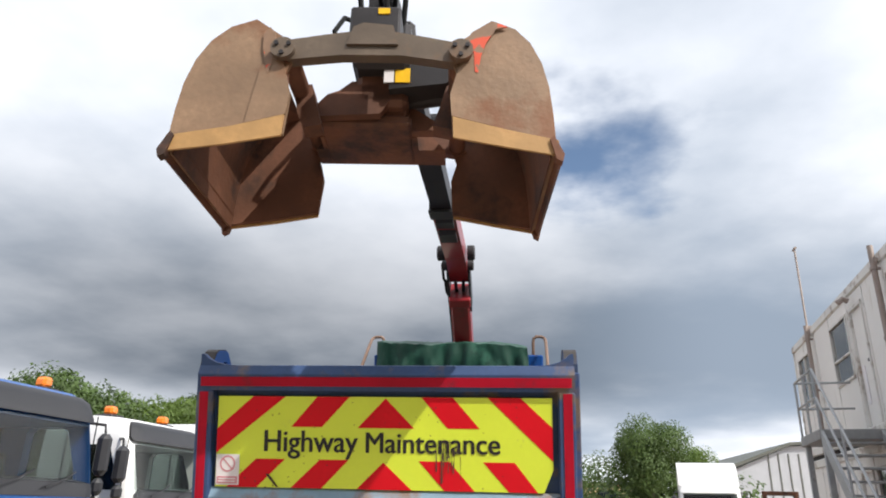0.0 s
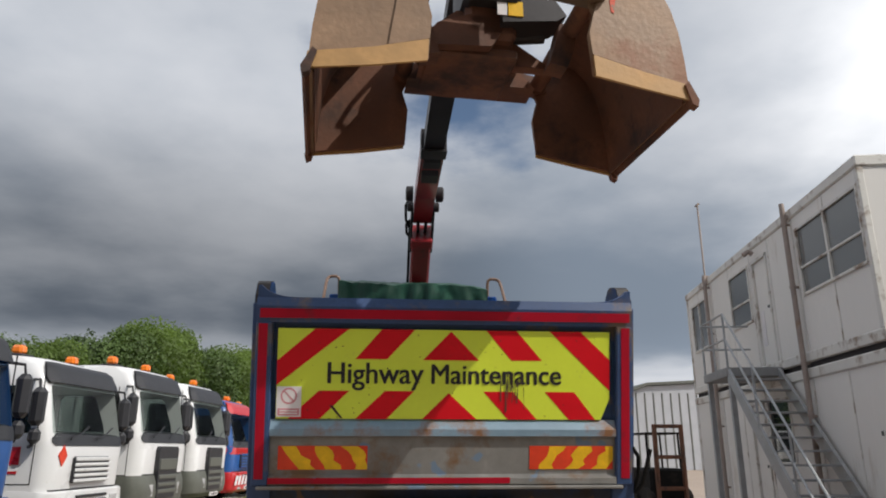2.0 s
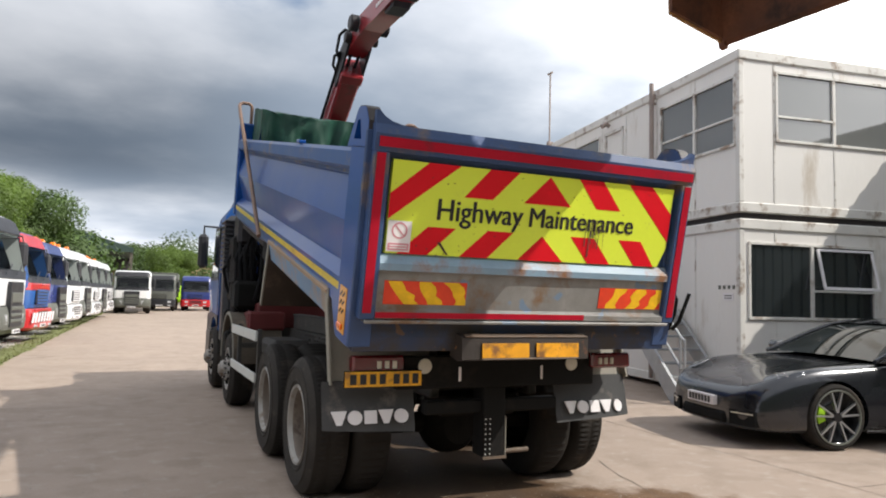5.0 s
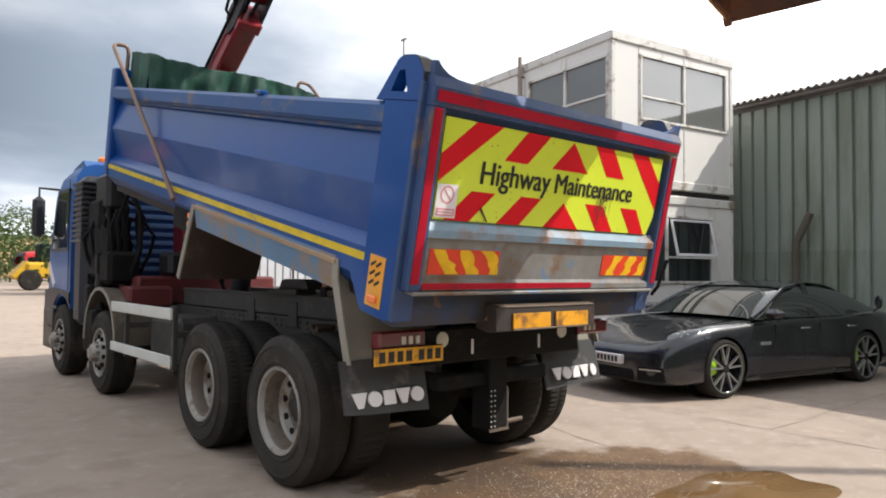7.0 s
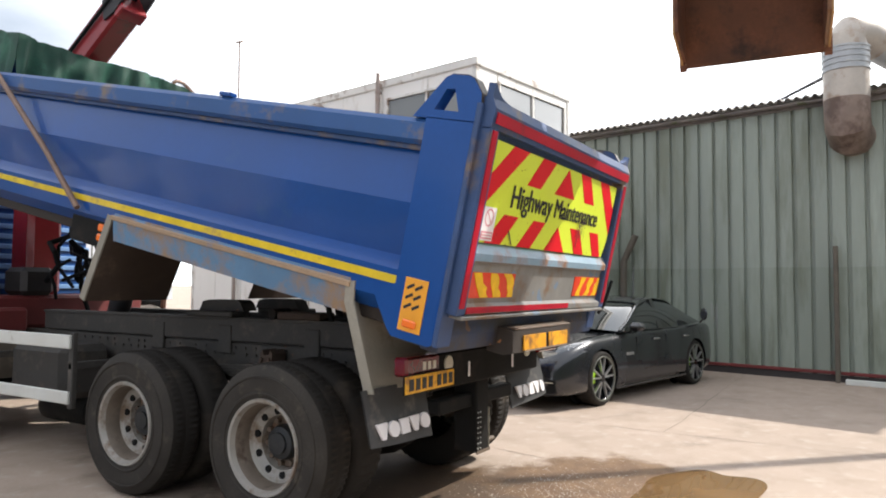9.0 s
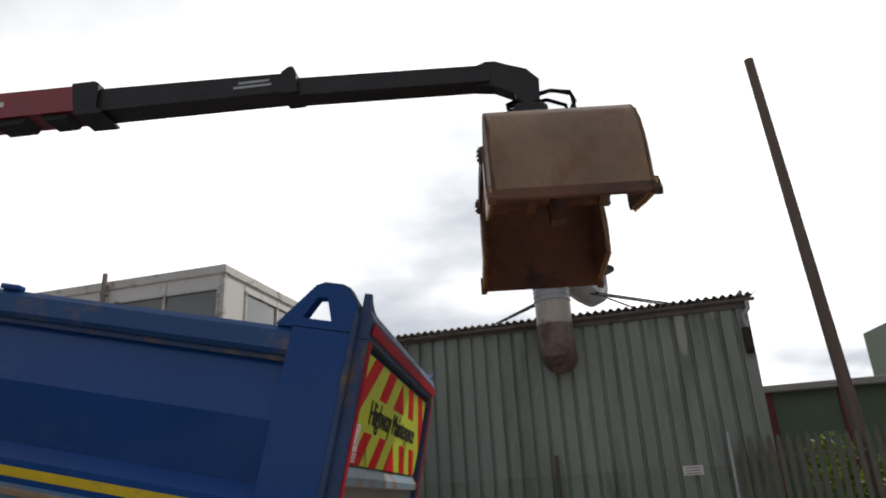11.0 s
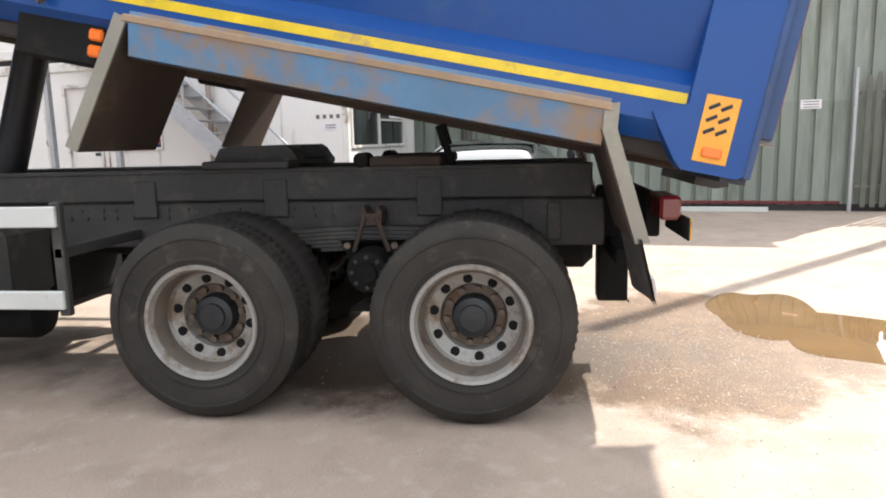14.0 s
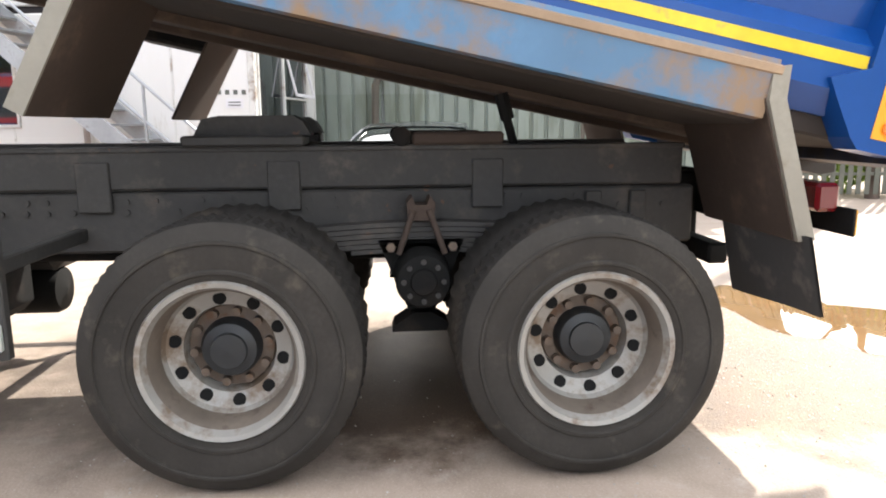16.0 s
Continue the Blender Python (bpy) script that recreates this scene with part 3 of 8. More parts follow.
def lettering(text, width, material_name="text", heavy=0.0):
    """Outline of a line of writing as a Geo in the xy plane, its left end at 0 and of that width."""
    cu = bpy.data.curves.new(material_name, "FONT")
    cu.body, cu.extrude, cu.offset = text, 0.01, heavy
    ob = new("text_tmp", cu)
    me = bpy.data.meshes.new_from_object(ob.evaluated_get(bpy.context.evaluated_depsgraph_get()))
    bpy.data.objects.remove(ob)
    xs = [p.co.x for p in me.vertices]
    k = width / (max(xs) - min(xs))
    g = Geo()
    g.v = [((p.co.x - min(xs)) * k, p.co.y * k, p.co.z * 0.1) for p in me.vertices]
    g.f = [tuple(p.vertices) for p in me.polygons]
    return g


# ---------------------------------------------------------------- ground
def build_ground():
    g = Geo()
    step = [-600, -120, -40, -12, 0, 12, 40, 120, 600]
    g.sheet([[(x, y, 0) for x in step] for y in step])
    single("ground", g, M_concrete, "worn pale concrete yard with stains, joints and painted shade", "ground", kind="structure")
    j = Geo()
    rng = random.Random(4)

    def crack(a, b, w, wob):
        a, b = Vector((*a, 0)), Vector((*b, 0))
        n = max(2, int((b - a).length / 0.18))
        side = Vector((-(b - a).y, (b - a).x, 0)).normalized()
        rows, off = [], 0.0
        for i in range(n + 1):
            off = off * 0.8 + rng.uniform(-wob, wob)
            p = a.lerp(b, i / n) + side * off
            ww = w * rng.uniform(0.25, 0.95)
            rows.append([(p.x - side.x * ww, p.y - side.y * ww, 0.004), (p.x + side.x * ww, p.y + side.y * ww, 0.004)])
        j.sheet(rows)
    crack((2.25, -6), (2.25, 14), 0.008, 0.012)
    crack((2.25, 4.87), (9, 4.87), 0.006, 0.02)
    crack((-5.0, 11.2), (2.2, 11.2), 0.009, 0.012)
    crack((-5.0, 17.3), (2.2, 17.3), 0.009, 0.012)
    crack((2.25, 10.9), (5, 10.9), 0.008, 0.012)
    crack((0.77, 6.42), (0.42, 5.1), 0.006, 0.03)
    crack((2.3, 5.9), (4.9, 4.85), 0.0035, 0.03)
    crack((3.59, 4.89), (2.3, 3.1), 0.003, 0.03)
    single("slab_joint", j, M_joint, "dark joints and cracks in the concrete yard", "joint", kind="structure")
    # gravel under the parked lorries and a ragged grass strip beside the road
    rng = random.Random(8)
    g, v = Geo(), Geo()
    rows, rows_v = [], []
    y = -10.0
    while y < 90:
        x0 = -5.85 + 0.022 * (y - 14)
        rows.append([(-24, y, 0.012), (x0 - 0.5 + rng.uniform(-0.12, 0.12), y, 0.014)])
        rows_v.append([(x0 - 0.62 + rng.uniform(-0.25, 0.2), y, 0.018), (x0 - 0.3, y, 0.04), (x0 + rng.uniform(-0.08, 0.08), y, 0.006)])
        y += 0.35
    g.sheet(rows)
    v.sheet(rows_v)
    single("gravel_strip", g, M_gravel, "pale gravel strip with weeds under the lorries", "gravel", kind="structure")
    single("verge", v, M_grass, "ragged grass verge along the concrete road", "verge", kind="structure")
    # grass blades and weeds
    b = Geo()
    for i in range(5200):
        y = 4 + 50 * rng.random() ** 1.7
        x0 = -5.85 + 0.022 * (y - 14)
        x = x0 - abs(rng.gauss(0.0, 0.26)) if rng.random() < 0.82 else x0 - rng.uniform(0.4, 1.7)
        h = rng.uniform(0.02, 0.075) * (2.2 if rng.random() < 0.06 else 1)
        a = rng.uniform(0, math.pi)
        dx, dy = math.cos(a) * 0.022, math.sin(a) * 0.022
        lx, ly = rng.uniform(-0.05, 0.05), rng.uniform(-0.05, 0.05)
        b.add([(x - dx, y - dy, 0.01), (x + dx, y + dy, 0.01), (x + lx, y + ly, h)], [(0, 1, 2)])
    single("grass_blades", b, M_grass, "short green grass and weeds on the verge", "grass", kind="stuff")
    # loose stones
    s = Geo()
    for i in range(1500):
        y = 5 + 45 * rng.random() ** 1.6
        x = -6.4 + 0.022 * (y - 14) - rng.uniform(0, 2.2)
        r = rng.uniform(0.012, 0.04)
        p = [(x + r * rng.uniform(.6, 1.1) * math.cos(k * 1.57), y + r * rng.uniform(.6, 1.1) * math.sin(k * 1.57), 0.012) for k in range(4)]
        s.add(p + [(x, y, 0.012 + r * 0.8)], [(0, 1, 4), (1, 2, 4), (2, 3, 4), (3, 0, 4)])
    single("loose_stones", s, M_gravel, "small pale stones on the gravel strip", "stones", kind="stuff")


def build_pebbles():
    rng = random.Random(27)
    g = Geo()
    for i in range(1500):
        x, y = rng.uniform(-4.9, -1.0), rng.uniform(4.2, 9.0)
        r = 0.002 + 0.006 * rng.random() ** 3
        p = [(x + r * rng.uniform(.6, 1.1) * math.cos(k * 1.26), y + r * rng.uniform(.6, 1.1) * math.sin(k * 1.26), 0.001) for k in range(5)]
        g.add(p + [(x, y, 0.001 + r * 0.9)], [(k, (k + 1) % 5, 5) for k in range(5)])
    single("pebbles", g, M_gravel, "tiny loose pebbles and crumbs on the concrete", "pebbles", kind="stuff")


def blob(cx, cy, rx, ry, turn, seed, n=72, rough=0.16):
    rng = random.Random(seed)
    ph = [(rng.uniform(0, 6.28), rng.uniform(0.3, 1.0)) for _ in range(7)]
    out = []
    for i in range(n):
        a = 2 * math.pi * i / n
        k = 1 + rough * sum(w * math.sin((j + 2) * a + p) / (1 + 0.35 * j) for j, (p, w) in enumerate(ph))
        x, y = rx * k * math.cos(a), ry * k * math.sin(a)
        out.append((cx + x * math.cos(turn) - y * math.sin(turn), cy + x * math.sin(turn) + y * math.cos(turn)))
    return out


def flat_patch(outline, z, inner=0.92):
    n = len(outline)
    cx, cy = sum(p[0] for p in outline) / n, sum(p[1] for p in outline) / n
    g = Geo()
    ring = lambda k, zz: [(cx + (p[0] - cx) * k, cy + (p[1] - cy) * k, zz) for p in outline]
    v = ring(1, 0.002) + ring(inner, z) + [(cx, cy, z)]
    f = [(i, (i + 1) % n, n + (i + 1) % n, n + i) for i in range(n)] + [(n + i, n + (i + 1) % n, 2 * n) for i in range(n)]
    return g.add(v, f)


def build_puddle():
    for k, (cx, cy, rx, ry, turn, seed) in enumerate(((0.14, 4.12, 0.80, 0.40, -0.10, 5), (-0.50, 3.72, 0.66, 0.54, 0.3, 9))):
        single("puddle", flat_patch(blob(cx, cy, rx, ry, turn, seed, n=180, rough=0.085), 0.0075 - 0.0004 * k), M_pool, "shallow brown rain puddle reflecting the sky", "puddle", kind="structure", smooth=True)
    rng = random.Random(2)
    # pale flecks of grit, painted glints of sun on the wet ground
    g = Geo()
    for i in range(2200):
        x, y = rng.gauss(-0.75, 0.62), rng.gauss(4.90, 0.38)
        r = rng.uniform(0.002, 0.0070)
        g.add([(x - r, y - r, 0.006), (x + r, y - r, 0.006), (x + r * .3, y + r, 0.006), (x, y, 0.006 + r * 0.2)], [(0, 1, 3), (1, 2, 3), (2, 0, 3)])
    single("grit", g, M_glint_grit, "pale grit flecks standing for sun glints on the wet patch", "grit", kind="stuff")


# ---------------------------------------------------------------- the tipper lorry
CX = -0.98
TIP = radians(12.0)
BODY = Matrix.Translation((CX, 5.05, 1.23)) @ Matrix.Rotation(TIP, 4, "X")


def wheel_parts(parent, x, y, r, width, side, dual, deep):
    """A wheel whose outer face is at x; side is -1 where it looks to -x."""
    s = side
    w = width
    name = "wheel"
    rim_r = r * 0.56
    tyre = Geo()
    prof = [(rim_r, 0.012), (rim_r + 0.02, 0.0), (rim_r + 0.034, -0.003), (rim_r + 0.038, -0.010), (rim_r + 0.050, -0.010), (rim_r + 0.055, -0.004), (r * 0.80, -0.012), (r * 0.832, -0.010), (r * 0.838, -0.017), (r * 0.858, -0.016), (r * 0.864, -0.006), (r * 0.93, 0.008), (r * 0.975, 0.03), (r * 0.99, 0.05), (r, 0.075), (r, w * 0.42), (r * 0.985, w * 0.44), (r * 0.985, w * 0.48), (r, w * 0.5), (r, w - 0.075), (r * 0.985, w - 0.04), (r * 0.93, w - 0.01), (r * 0.8, w + 0.01), (rim_r, w - 0.01)]
    tooth = {0: 0.004, 1: 0.008, 2: 0.012, 3: 0.012, 6: 0.011, 7: 0.013, 8: 0.012}
    tyre.lathe([(a, -s * b) for a, b in prof[12:]], (x, y, r), 152, tooth=tooth)
    wheel = part(name, tyre, M_rubber, parent, "worn black truck tyre", smooth=40)
    g = Geo()
    g.lathe([(a, -s * b) for a, b in prof[:13]], (x, y, r), 76)
    part("sidewall", g, M_sidewall, wheel, "dusty grey-brown tyre sidewall", smooth=40)
    rim = Geo()
    if deep:
        prof = [(rim_r + 0.012, 0.004), (rim_r + 0.006, -0.008), (rim_r - 0.012, -0.004), (rim_r - 0.026, 0.03), (rim_r - 0.038, 0.06), (rim_r - 0.046, 0.135), (rim_r * 0.80, 0.155), (rim_r * 0.60, 0.175), (rim_r * 0.57, 0.235), (rim_r * 0.50, 0.238)]
    else:
        prof = [(rim_r + 0.012, 0.004), (rim_r + 0.006, -0.008), (rim_r - 0.012, 0.0), (rim_r - 0.030, 0.05), (rim_r * 0.78, 0.055), (rim_r * 0.55, -0.02), (0.09, -0.03)]
    lip = prof[:4] if deep else prof
    rim.lathe([(a, -s * b) for a, b in lip], (x, y, r), 56)
    part("rim", rim, M_rim, wheel, "dull silver steel wheel rim", smooth=30)
    if deep:
        g = Geo()
        g.lathe([(a, -s * b) for a, b in prof[3:6]], (x, y, r), 56)
        part("rim_barrel", g, M_barrel, wheel, "dirty rim barrel with shade in its colour", smooth=30)
        g = Geo()
        g.lathe([(a, -s * b) for a, b in prof[5:]], (x, y, r), 56)
        part("wheel_disc", g, M_rim, wheel, "dull silver wheel disc", smooth=30)
    hr, depth = (rim_r * 0.70, 0.172) if deep else (rim_r * 0.66, 0.012)
    for k in range(10):
        a = 2 * math.pi * (k + 0.3) / 10
        hole = Geo()
        hole.disc((x - s * depth, y + hr * math.cos(a), r + hr * math.sin(a)), 0.025, 0, s * 0.014 if deep else s * 0.03, 14)
        part("hand_hole", hole, M_hole, wheel)
        a += 0.31
        nr = rim_r * (0.485 if deep else 0.42)
        d2 = 0.235 if deep else -0.02
        nut = Geo()
        nut.disc((x - s * d2, y + nr * math.cos(a), r + nr * math.sin(a)), 0.018, 0, s * 0.045, 8)
        part("wheel_nut", nut, M_rim_rust if deep else M_chrome, wheel)
    ring = Geo()
    if deep:
        ring.lathe([(rim_r * 0.568, -s * 0.234), (rim_r * 0.55, -s * 0.226), (rim_r * 0.40, -s * 0.222), (rim_r * 0.36, -s * 0.236)], (x, y, r), 40)
        part("bolt_ring", ring, M_rim_rust, wheel, "rusty bolt ring", smooth=30)
    hub = Geo()
    h0 = 0.235 if deep else -0.02
    hub.lathe([(rim_r * 0.40, -s * h0), (rim_r * 0.385, -s * (h0 - 0.05)), (rim_r * 0.35, -s * (h0 - 0.075)), (rim_r * 0.24, -s * (h0 - 0.085)), (rim_r * 0.23, -s * (h0 - 0.10)), (0.001, -s * (h0 - 0.105))], (x, y, r), 32)
    part("hub", hub, M_hub if deep else M_rim, wheel, "dark hub" if deep else "silver hub", smooth=30)
    if dual:
        t2 = Geo()
        prof2 = [(rim_r, 0.0), (r * 0.8, -0.01), (r * 0.93, 0.01), (r * 0.985, 0.04), (r, 0.075), (r, w - 0.075), (r * 0.985, w - 0.04), (r * 0.93, w - 0.01), (r * 0.8, w + 0.01), (rim_r, w)]
        t2.lathe([(a, -s * (b + w + 0.032)) for a, b in prof2], (x, y, r), 104, tooth={3: 0.014, 4: 0.012, 5: 0.012, 6: 0.014})
        part("wheel", t2, M_rubber, parent, "worn black inner truck tyre", smooth=40)
    return wheel


def build_tipper():
    T = thing("tipper_lorry", pose(CX, 9.0, 0), "blue eight-wheel grab tipper lorry with raised body on concrete", "lorry")
    # --- wheels and axles
    for y in (6.271, 7.673):
        wheel_parts(T, -2.255, y, 0.528, 0.293, -1, True, True)
        wheel_parts(T, 2 * CX + 2.255, y, 0.528, 0.293, 1, True, True)
        g = Geo()
        g.tube([(CX - 0.95, y, 0.5), (CX + 0.95, y, 0.5)], 0.085, 12)
        g.lathe([(0.001, -0.2), (0.16, -0.17), (0.235, -0.05), (0.235, 0.06), (0.15, 0.19), (0.001, 0.22)], (CX + 0.05, y, 0.50), 24, "y")
        part("axle", g, M_chassis, T, "dirty black axle", smooth=30)
    for y in (10.88, 12.88):
        wheel_parts(T, -2.20, y, 0.50, 0.30, -1, False, False)
        wheel_parts(T, 2 * CX + 2.20, y, 0.50, 0.30, 1, False, False)
        g = Geo()
        g.box(CX - 0.95, CX + 0.95, y - 0.07, y + 0.07, 0.40, 0.53, 0.02)
        part("axle", g, M_chassis, T)
    # --- chassis
    for s in (-1, 1):
        g = Geo()
        xo, xi = CX + s * 0.46, CX + s * 0.38
        g.box(xo, xi, 5.55, 13.3, 0.80, 1.08, 0.012)
        part("chassis_rail", g, M_chassis_dusty, T, "dirty black chassis rail")
        g = Geo()
        g.box(CX + s * 0.475, CX + s * 0.37, 5.62, 10.2, 1.088, 1.275, 0.012)
        g.box(CX + s * 0.486, CX + s * 0.36, 5.62, 10.2, 1.262, 1.285, 0.004)
        part("subframe_rail", g, M_chassis_dusty, T, "black subframe under the body")
        for y0, z0, z1 in ((5.80, 0.84, 1.06), (6.02, 0.84, 1.06), (6.50, 0.99, 1.22), (7.45, 0.99, 1.22), (8.30, 0.99, 1.22)):
            g = Geo()
            g.box(CX + s * 0.488, CX + s * 0.46, y0, y0 + (0.15 if z0 > 0.9 else 0.08), z0, z1, 0.006)
            part("bracket", g, M_chassis_dusty, T)
        g = Geo()
        rng = random.Random(5)
        y0 = 5.7
        while y0 < 9.6:
            for z in (0.99, 1.04):
                if rng.random() < 0.75:
                    g.disc((CX + s * 0.46, y0 + rng.uniform(-.02, .02), z), 0.013, 0, s * 0.012, 8)
            y0 += 0.115
        tagged(part("bolts", g, M_chassis_dusty, T), "small chassis bolts", kind="stuff")
        # leaf spring over the bogie
        g = Geo()
        for k in range(6):
            hl = 0.62 - k * 0.06
            rows = []
            for i in range(13):
                u = -1 + 2 * i / 12
                z = 0.94 - k * 0.024 - 0.09 * (u * hl) ** 2
                rows.append((u, z, hl))
            g.prism([(6.9 + u * hl, z) for u, z, hl in rows] + [(6.9 + u * hl, z - 0.02) for u, z, hl in reversed(rows)], 0, CX + s * 0.50, CX + s * 0.60)
        part("leaf_spring", g, M_chassis_dusty, T, "black bogie leaf spring")
        g = Geo()
        g.lathe([(0.001, s * 0.20), (0.055, s * 0.20), (0.06, s * 0.185), (0.115, s * 0.18), (0.125, s * 0.16), (0.125, s * 0.02), (0.13, s * 0.0)], (CX + s * 0.60, 6.90, 0.70), 28)
        pivot = part("bogie_pivot", g, M_chassis, T, "grimy bogie pivot", smooth=30)
        for k in range(8):
            a = 2 * math.pi * k / 8
            g = Geo()
            g.disc((CX + s * 0.78, 6.90 + 0.088 * math.cos(a), 0.70 + 0.088 * math.sin(a)), 0.012, 0, s * 0.016, 8)
            part("bolt", g, M_chassis_dusty, pivot)
        g = Geo()
        g.prism([(6.70, 0.86), (7.10, 0.86), (7.02, 0.66), (6.95, 0.50), (6.85, 0.50), (6.78, 0.66)], 0, CX + s * 0.53, CX + s * 0.60)
        part("hanger_plate", g, M_chassis, pivot, "black triangular hanger plate")
        g = Geo()
        g.prism([(6.76, 0.44), (6.77, 0.47), (6.86, 0.53), (6.94, 0.53), (7.03, 0.47), (7.04, 0.44)], 0, CX + s * 0.50, CX + s * 0.66)
        part("lower_bracket", g, M_chassis, pivot, "black lower bracket")
        g = Geo()
        g.prism([(6.84, 0.95), (6.96, 0.95), (6.965, 1.03), (6.94, 1.06), (6.925, 1.02), (6.875, 1.02), (6.86, 1.06), (6.835, 1.03)], 0, CX + s * 0.485, CX + s * 0.63)
        clamp = part("spring_clamp", g, M_guard_in, T, "rusty spring clamp")
        for d in (-1, 1):
            g = Geo()
            g.tube([(CX + s * 0.64, 6.90 + d * 0.035, 1.0), (CX + s * 0.65, 6.90 + d * 0.105, 0.80)], 0.014, 8)
            part("clamp_bolt", g, M_guard_in, clamp, "long rusty clamp bolt", smooth=True)
            g = Geo()
            g.disc((CX + s * 0.65, 6.90 + d * 0.14, 0.835), 0.022, 0, s * 0.02, 6)
            part("nut", g, M_rim_rust, clamp, "worn nut")
        # tapered tanks and battery boxes ahead of the rear wheels
        g = Geo()
        g.box(CX + s * 0.50, CX + s * 0.98, 9.0, 9.85, 0.52, 1.0, 0.06)
        part("side_tank", g, M_chassis_dusty, T, "black tank between the wheels")
        for z0, z1, y1 in ((1.03, 1.14, 10.3), (0.59, 0.69, 10.3)):
            g = Geo()
            g.box(CX + s * 1.262, CX + s * 1.235, 8.43, y1, z0, z1, 0.006)
            part("side_guard_rail", g, M_alu, T, "pale alloy side guard rail")
        for y0 in (8.42, 9.85):
            g = Geo()
            g.box(CX + s * 1.235, CX + s * 1.19, y0, y0 + 0.06, 0.55, 1.16, 0.006)
            g.box(CX + s * 1.235, CX + s * 0.46, y0 + 0.005, y0 + 0.055, 0.86, 0.92, 0.006)
            part("guard_bracket", g, M_chassis_dusty, T)
        # pads on top of the subframe
        g = Geo()
        g.box(CX + s * 0.52, CX + s * 0.30, 7.42, 7.97, 1.285, 1.335, 0.01)
        rest = part("body_rest", g, M_chassis_dusty, T, "black body rest pad")
        g = Geo()
        g.prism([(7.40, 1.335), (7.94, 1.335), (7.90, 1.41), (7.82, 1.425), (7.48, 1.425), (7.44, 1.40)], 0, CX + s * 0.40, CX + s * 0.25)
        part("pad", g, M_chassis_dusty, rest)
        g = Geo()
        g.box(CX + s * 0.50, CX + s * 0.30, 6.50, 6.93, 1.285, 1.345, 0.012)
        plank = part("rest_plank", g, M_guard_in, T, "brown dirty packing plank on the subframe")
        g = Geo()
        g.tube([(CX + s * 0.50, 6.98, 1.325), (CX + s * 0.32, 6.98, 1.325)], 0.045, 12)
        part("roller", g, M_chassis, plank, "black roller", smooth=30)
    g = Geo()
    g.tube([(CX - 0.42, 6.44, 1.28), (CX - 0.42, 6.48, 1.42)], 0.022, 8)
    prop = part("safety_prop", g, M_chassis, T, "short black safety prop", smooth=30)
    g = Geo()
    g.tube([(CX - 0.42, 6.47, 1.40), (CX - 0.42, 6.505, 1.52)], 0.034, 8)
    part("sleeve", g, M_chassis, prop, smooth=30)
    for y0 in (5.6, 6.9, 8.3, 9.6, 11.2):
        g = Geo()
        g.box(CX - 0.38, CX + 0.38, y0, y0 + 0.12, 0.84, 1.06, 0.02)
        part("cross_member", g, M_chassis, T)
    g = Geo()
    g.tube([(CX, 9.75, 1.05), (CX, 9.35, 2.2)], 0.11, 16)
    g.tube([(CX, 9.6, 1.5), (CX, 9.25, 2.45)], 0.085, 16)
    part("tipping_ram", g, M_dark_steel, T, "dark tipping ram", smooth=30)
    g = Geo()
    g.tube([(CX - 0.1, 5.7, 0.72), (CX - 0.1, 10.6, 0.78)], 0.055, 12)
    part("prop_shaft", g, M_chassis, T, smooth=30)
    for x0, x1, y0, y1, z0, z1, nm, lab in ((-0.42, 0.42, 9.1, 10.4, 0.34, 0.86, "gearbox", "black gearbox and transfer case"), (-0.50, 0.50, 11.4, 13.2, 0.32, 0.95, "engine_sump", "black engine block"), (-0.36, 0.36, 5.60, 5.95, 0.64, 0.86, "rear_bracket", "black rear bracket")):
        g = Geo()
        g.box(CX + x0, CX + x1, y0, y1, z0, z1, 0.06)
        part(nm, g, M_chassis, T, lab)
    for y in (6.271, 7.673):
        g = Geo()
        g.lathe([(0.001, -0.30), (0.15, -0.27), (0.24, -0.12), (0.27, 0.0), (0.24, 0.13), (0.15, 0.26), (0.001, 0.30)], (CX + 0.02, y, 0.50), 28, "y")
        part("differential", g, M_chassis, T, "grimy black differential", smooth=30)
    for s in (-1, 1):
        g = Geo()
        g.lathe([(0.001, -0.38), (0.13, -0.36), (0.15, -0.32), (0.15, 0.32), (0.13, 0.36), (0.001, 0.38)], (CX + s * 0.62, 9.4, 0.40), 24, "y")
        part("air_tank", g, M_chassis, T, "black air tank", smooth=30)
    # --- hinge beam, towing post and rear lamps
    g = Geo()
    g.box(CX - 0.82, CX + 0.82, 5.30, 5.38, 0.90, 1.13, 0.01)
    part("rear_cross_beam", g, M_chassis, T, "black rear cross beam")
    g = Geo()
    g.box(CX - 0.105, CX + 0.075, 5.36, 5.55, 0.38, 1.12, 0.01)
    g.box(CX - 0.55, CX + 0.55, 5.40, 5.50, 0.70, 0.80, 0.012)
    part("towing_post", g, M_chassis, T, "black towing post")
    g = Geo()
    g.tube([(CX + 0.075, 5.45, 0.40), (CX + 0.32, 5.45, 0.405)], 0.018, 10)
    part("towing_pin", g, M_rim_rust, T, "worn bright towing pin", smooth=30)
    g = Geo()
    g.box(CX - 0.112, CX + 0.082, 5.352, 5.36, 0.372, 0.392)
    part("worn_edge", g, M_rim_rust, T, "worn rusty lower edge")
    g = Geo()
    g.box(CX + 0.070, CX + 0.078, 5.353, 5.37, 0.39, 0.68, 0.002)
    part("worn_edge", g, M_guard, T, "worn pale edge of the towing post")
    # pale discs stand for bright holes along the perforated post edge
    g = Geo()
    for k in range(8):
        for dx in (-0.092, -0.055):
            g.disc((CX + dx, 5.3585, 0.41 + 0.036 * k), 0.0055, 1, -0.004, 8)
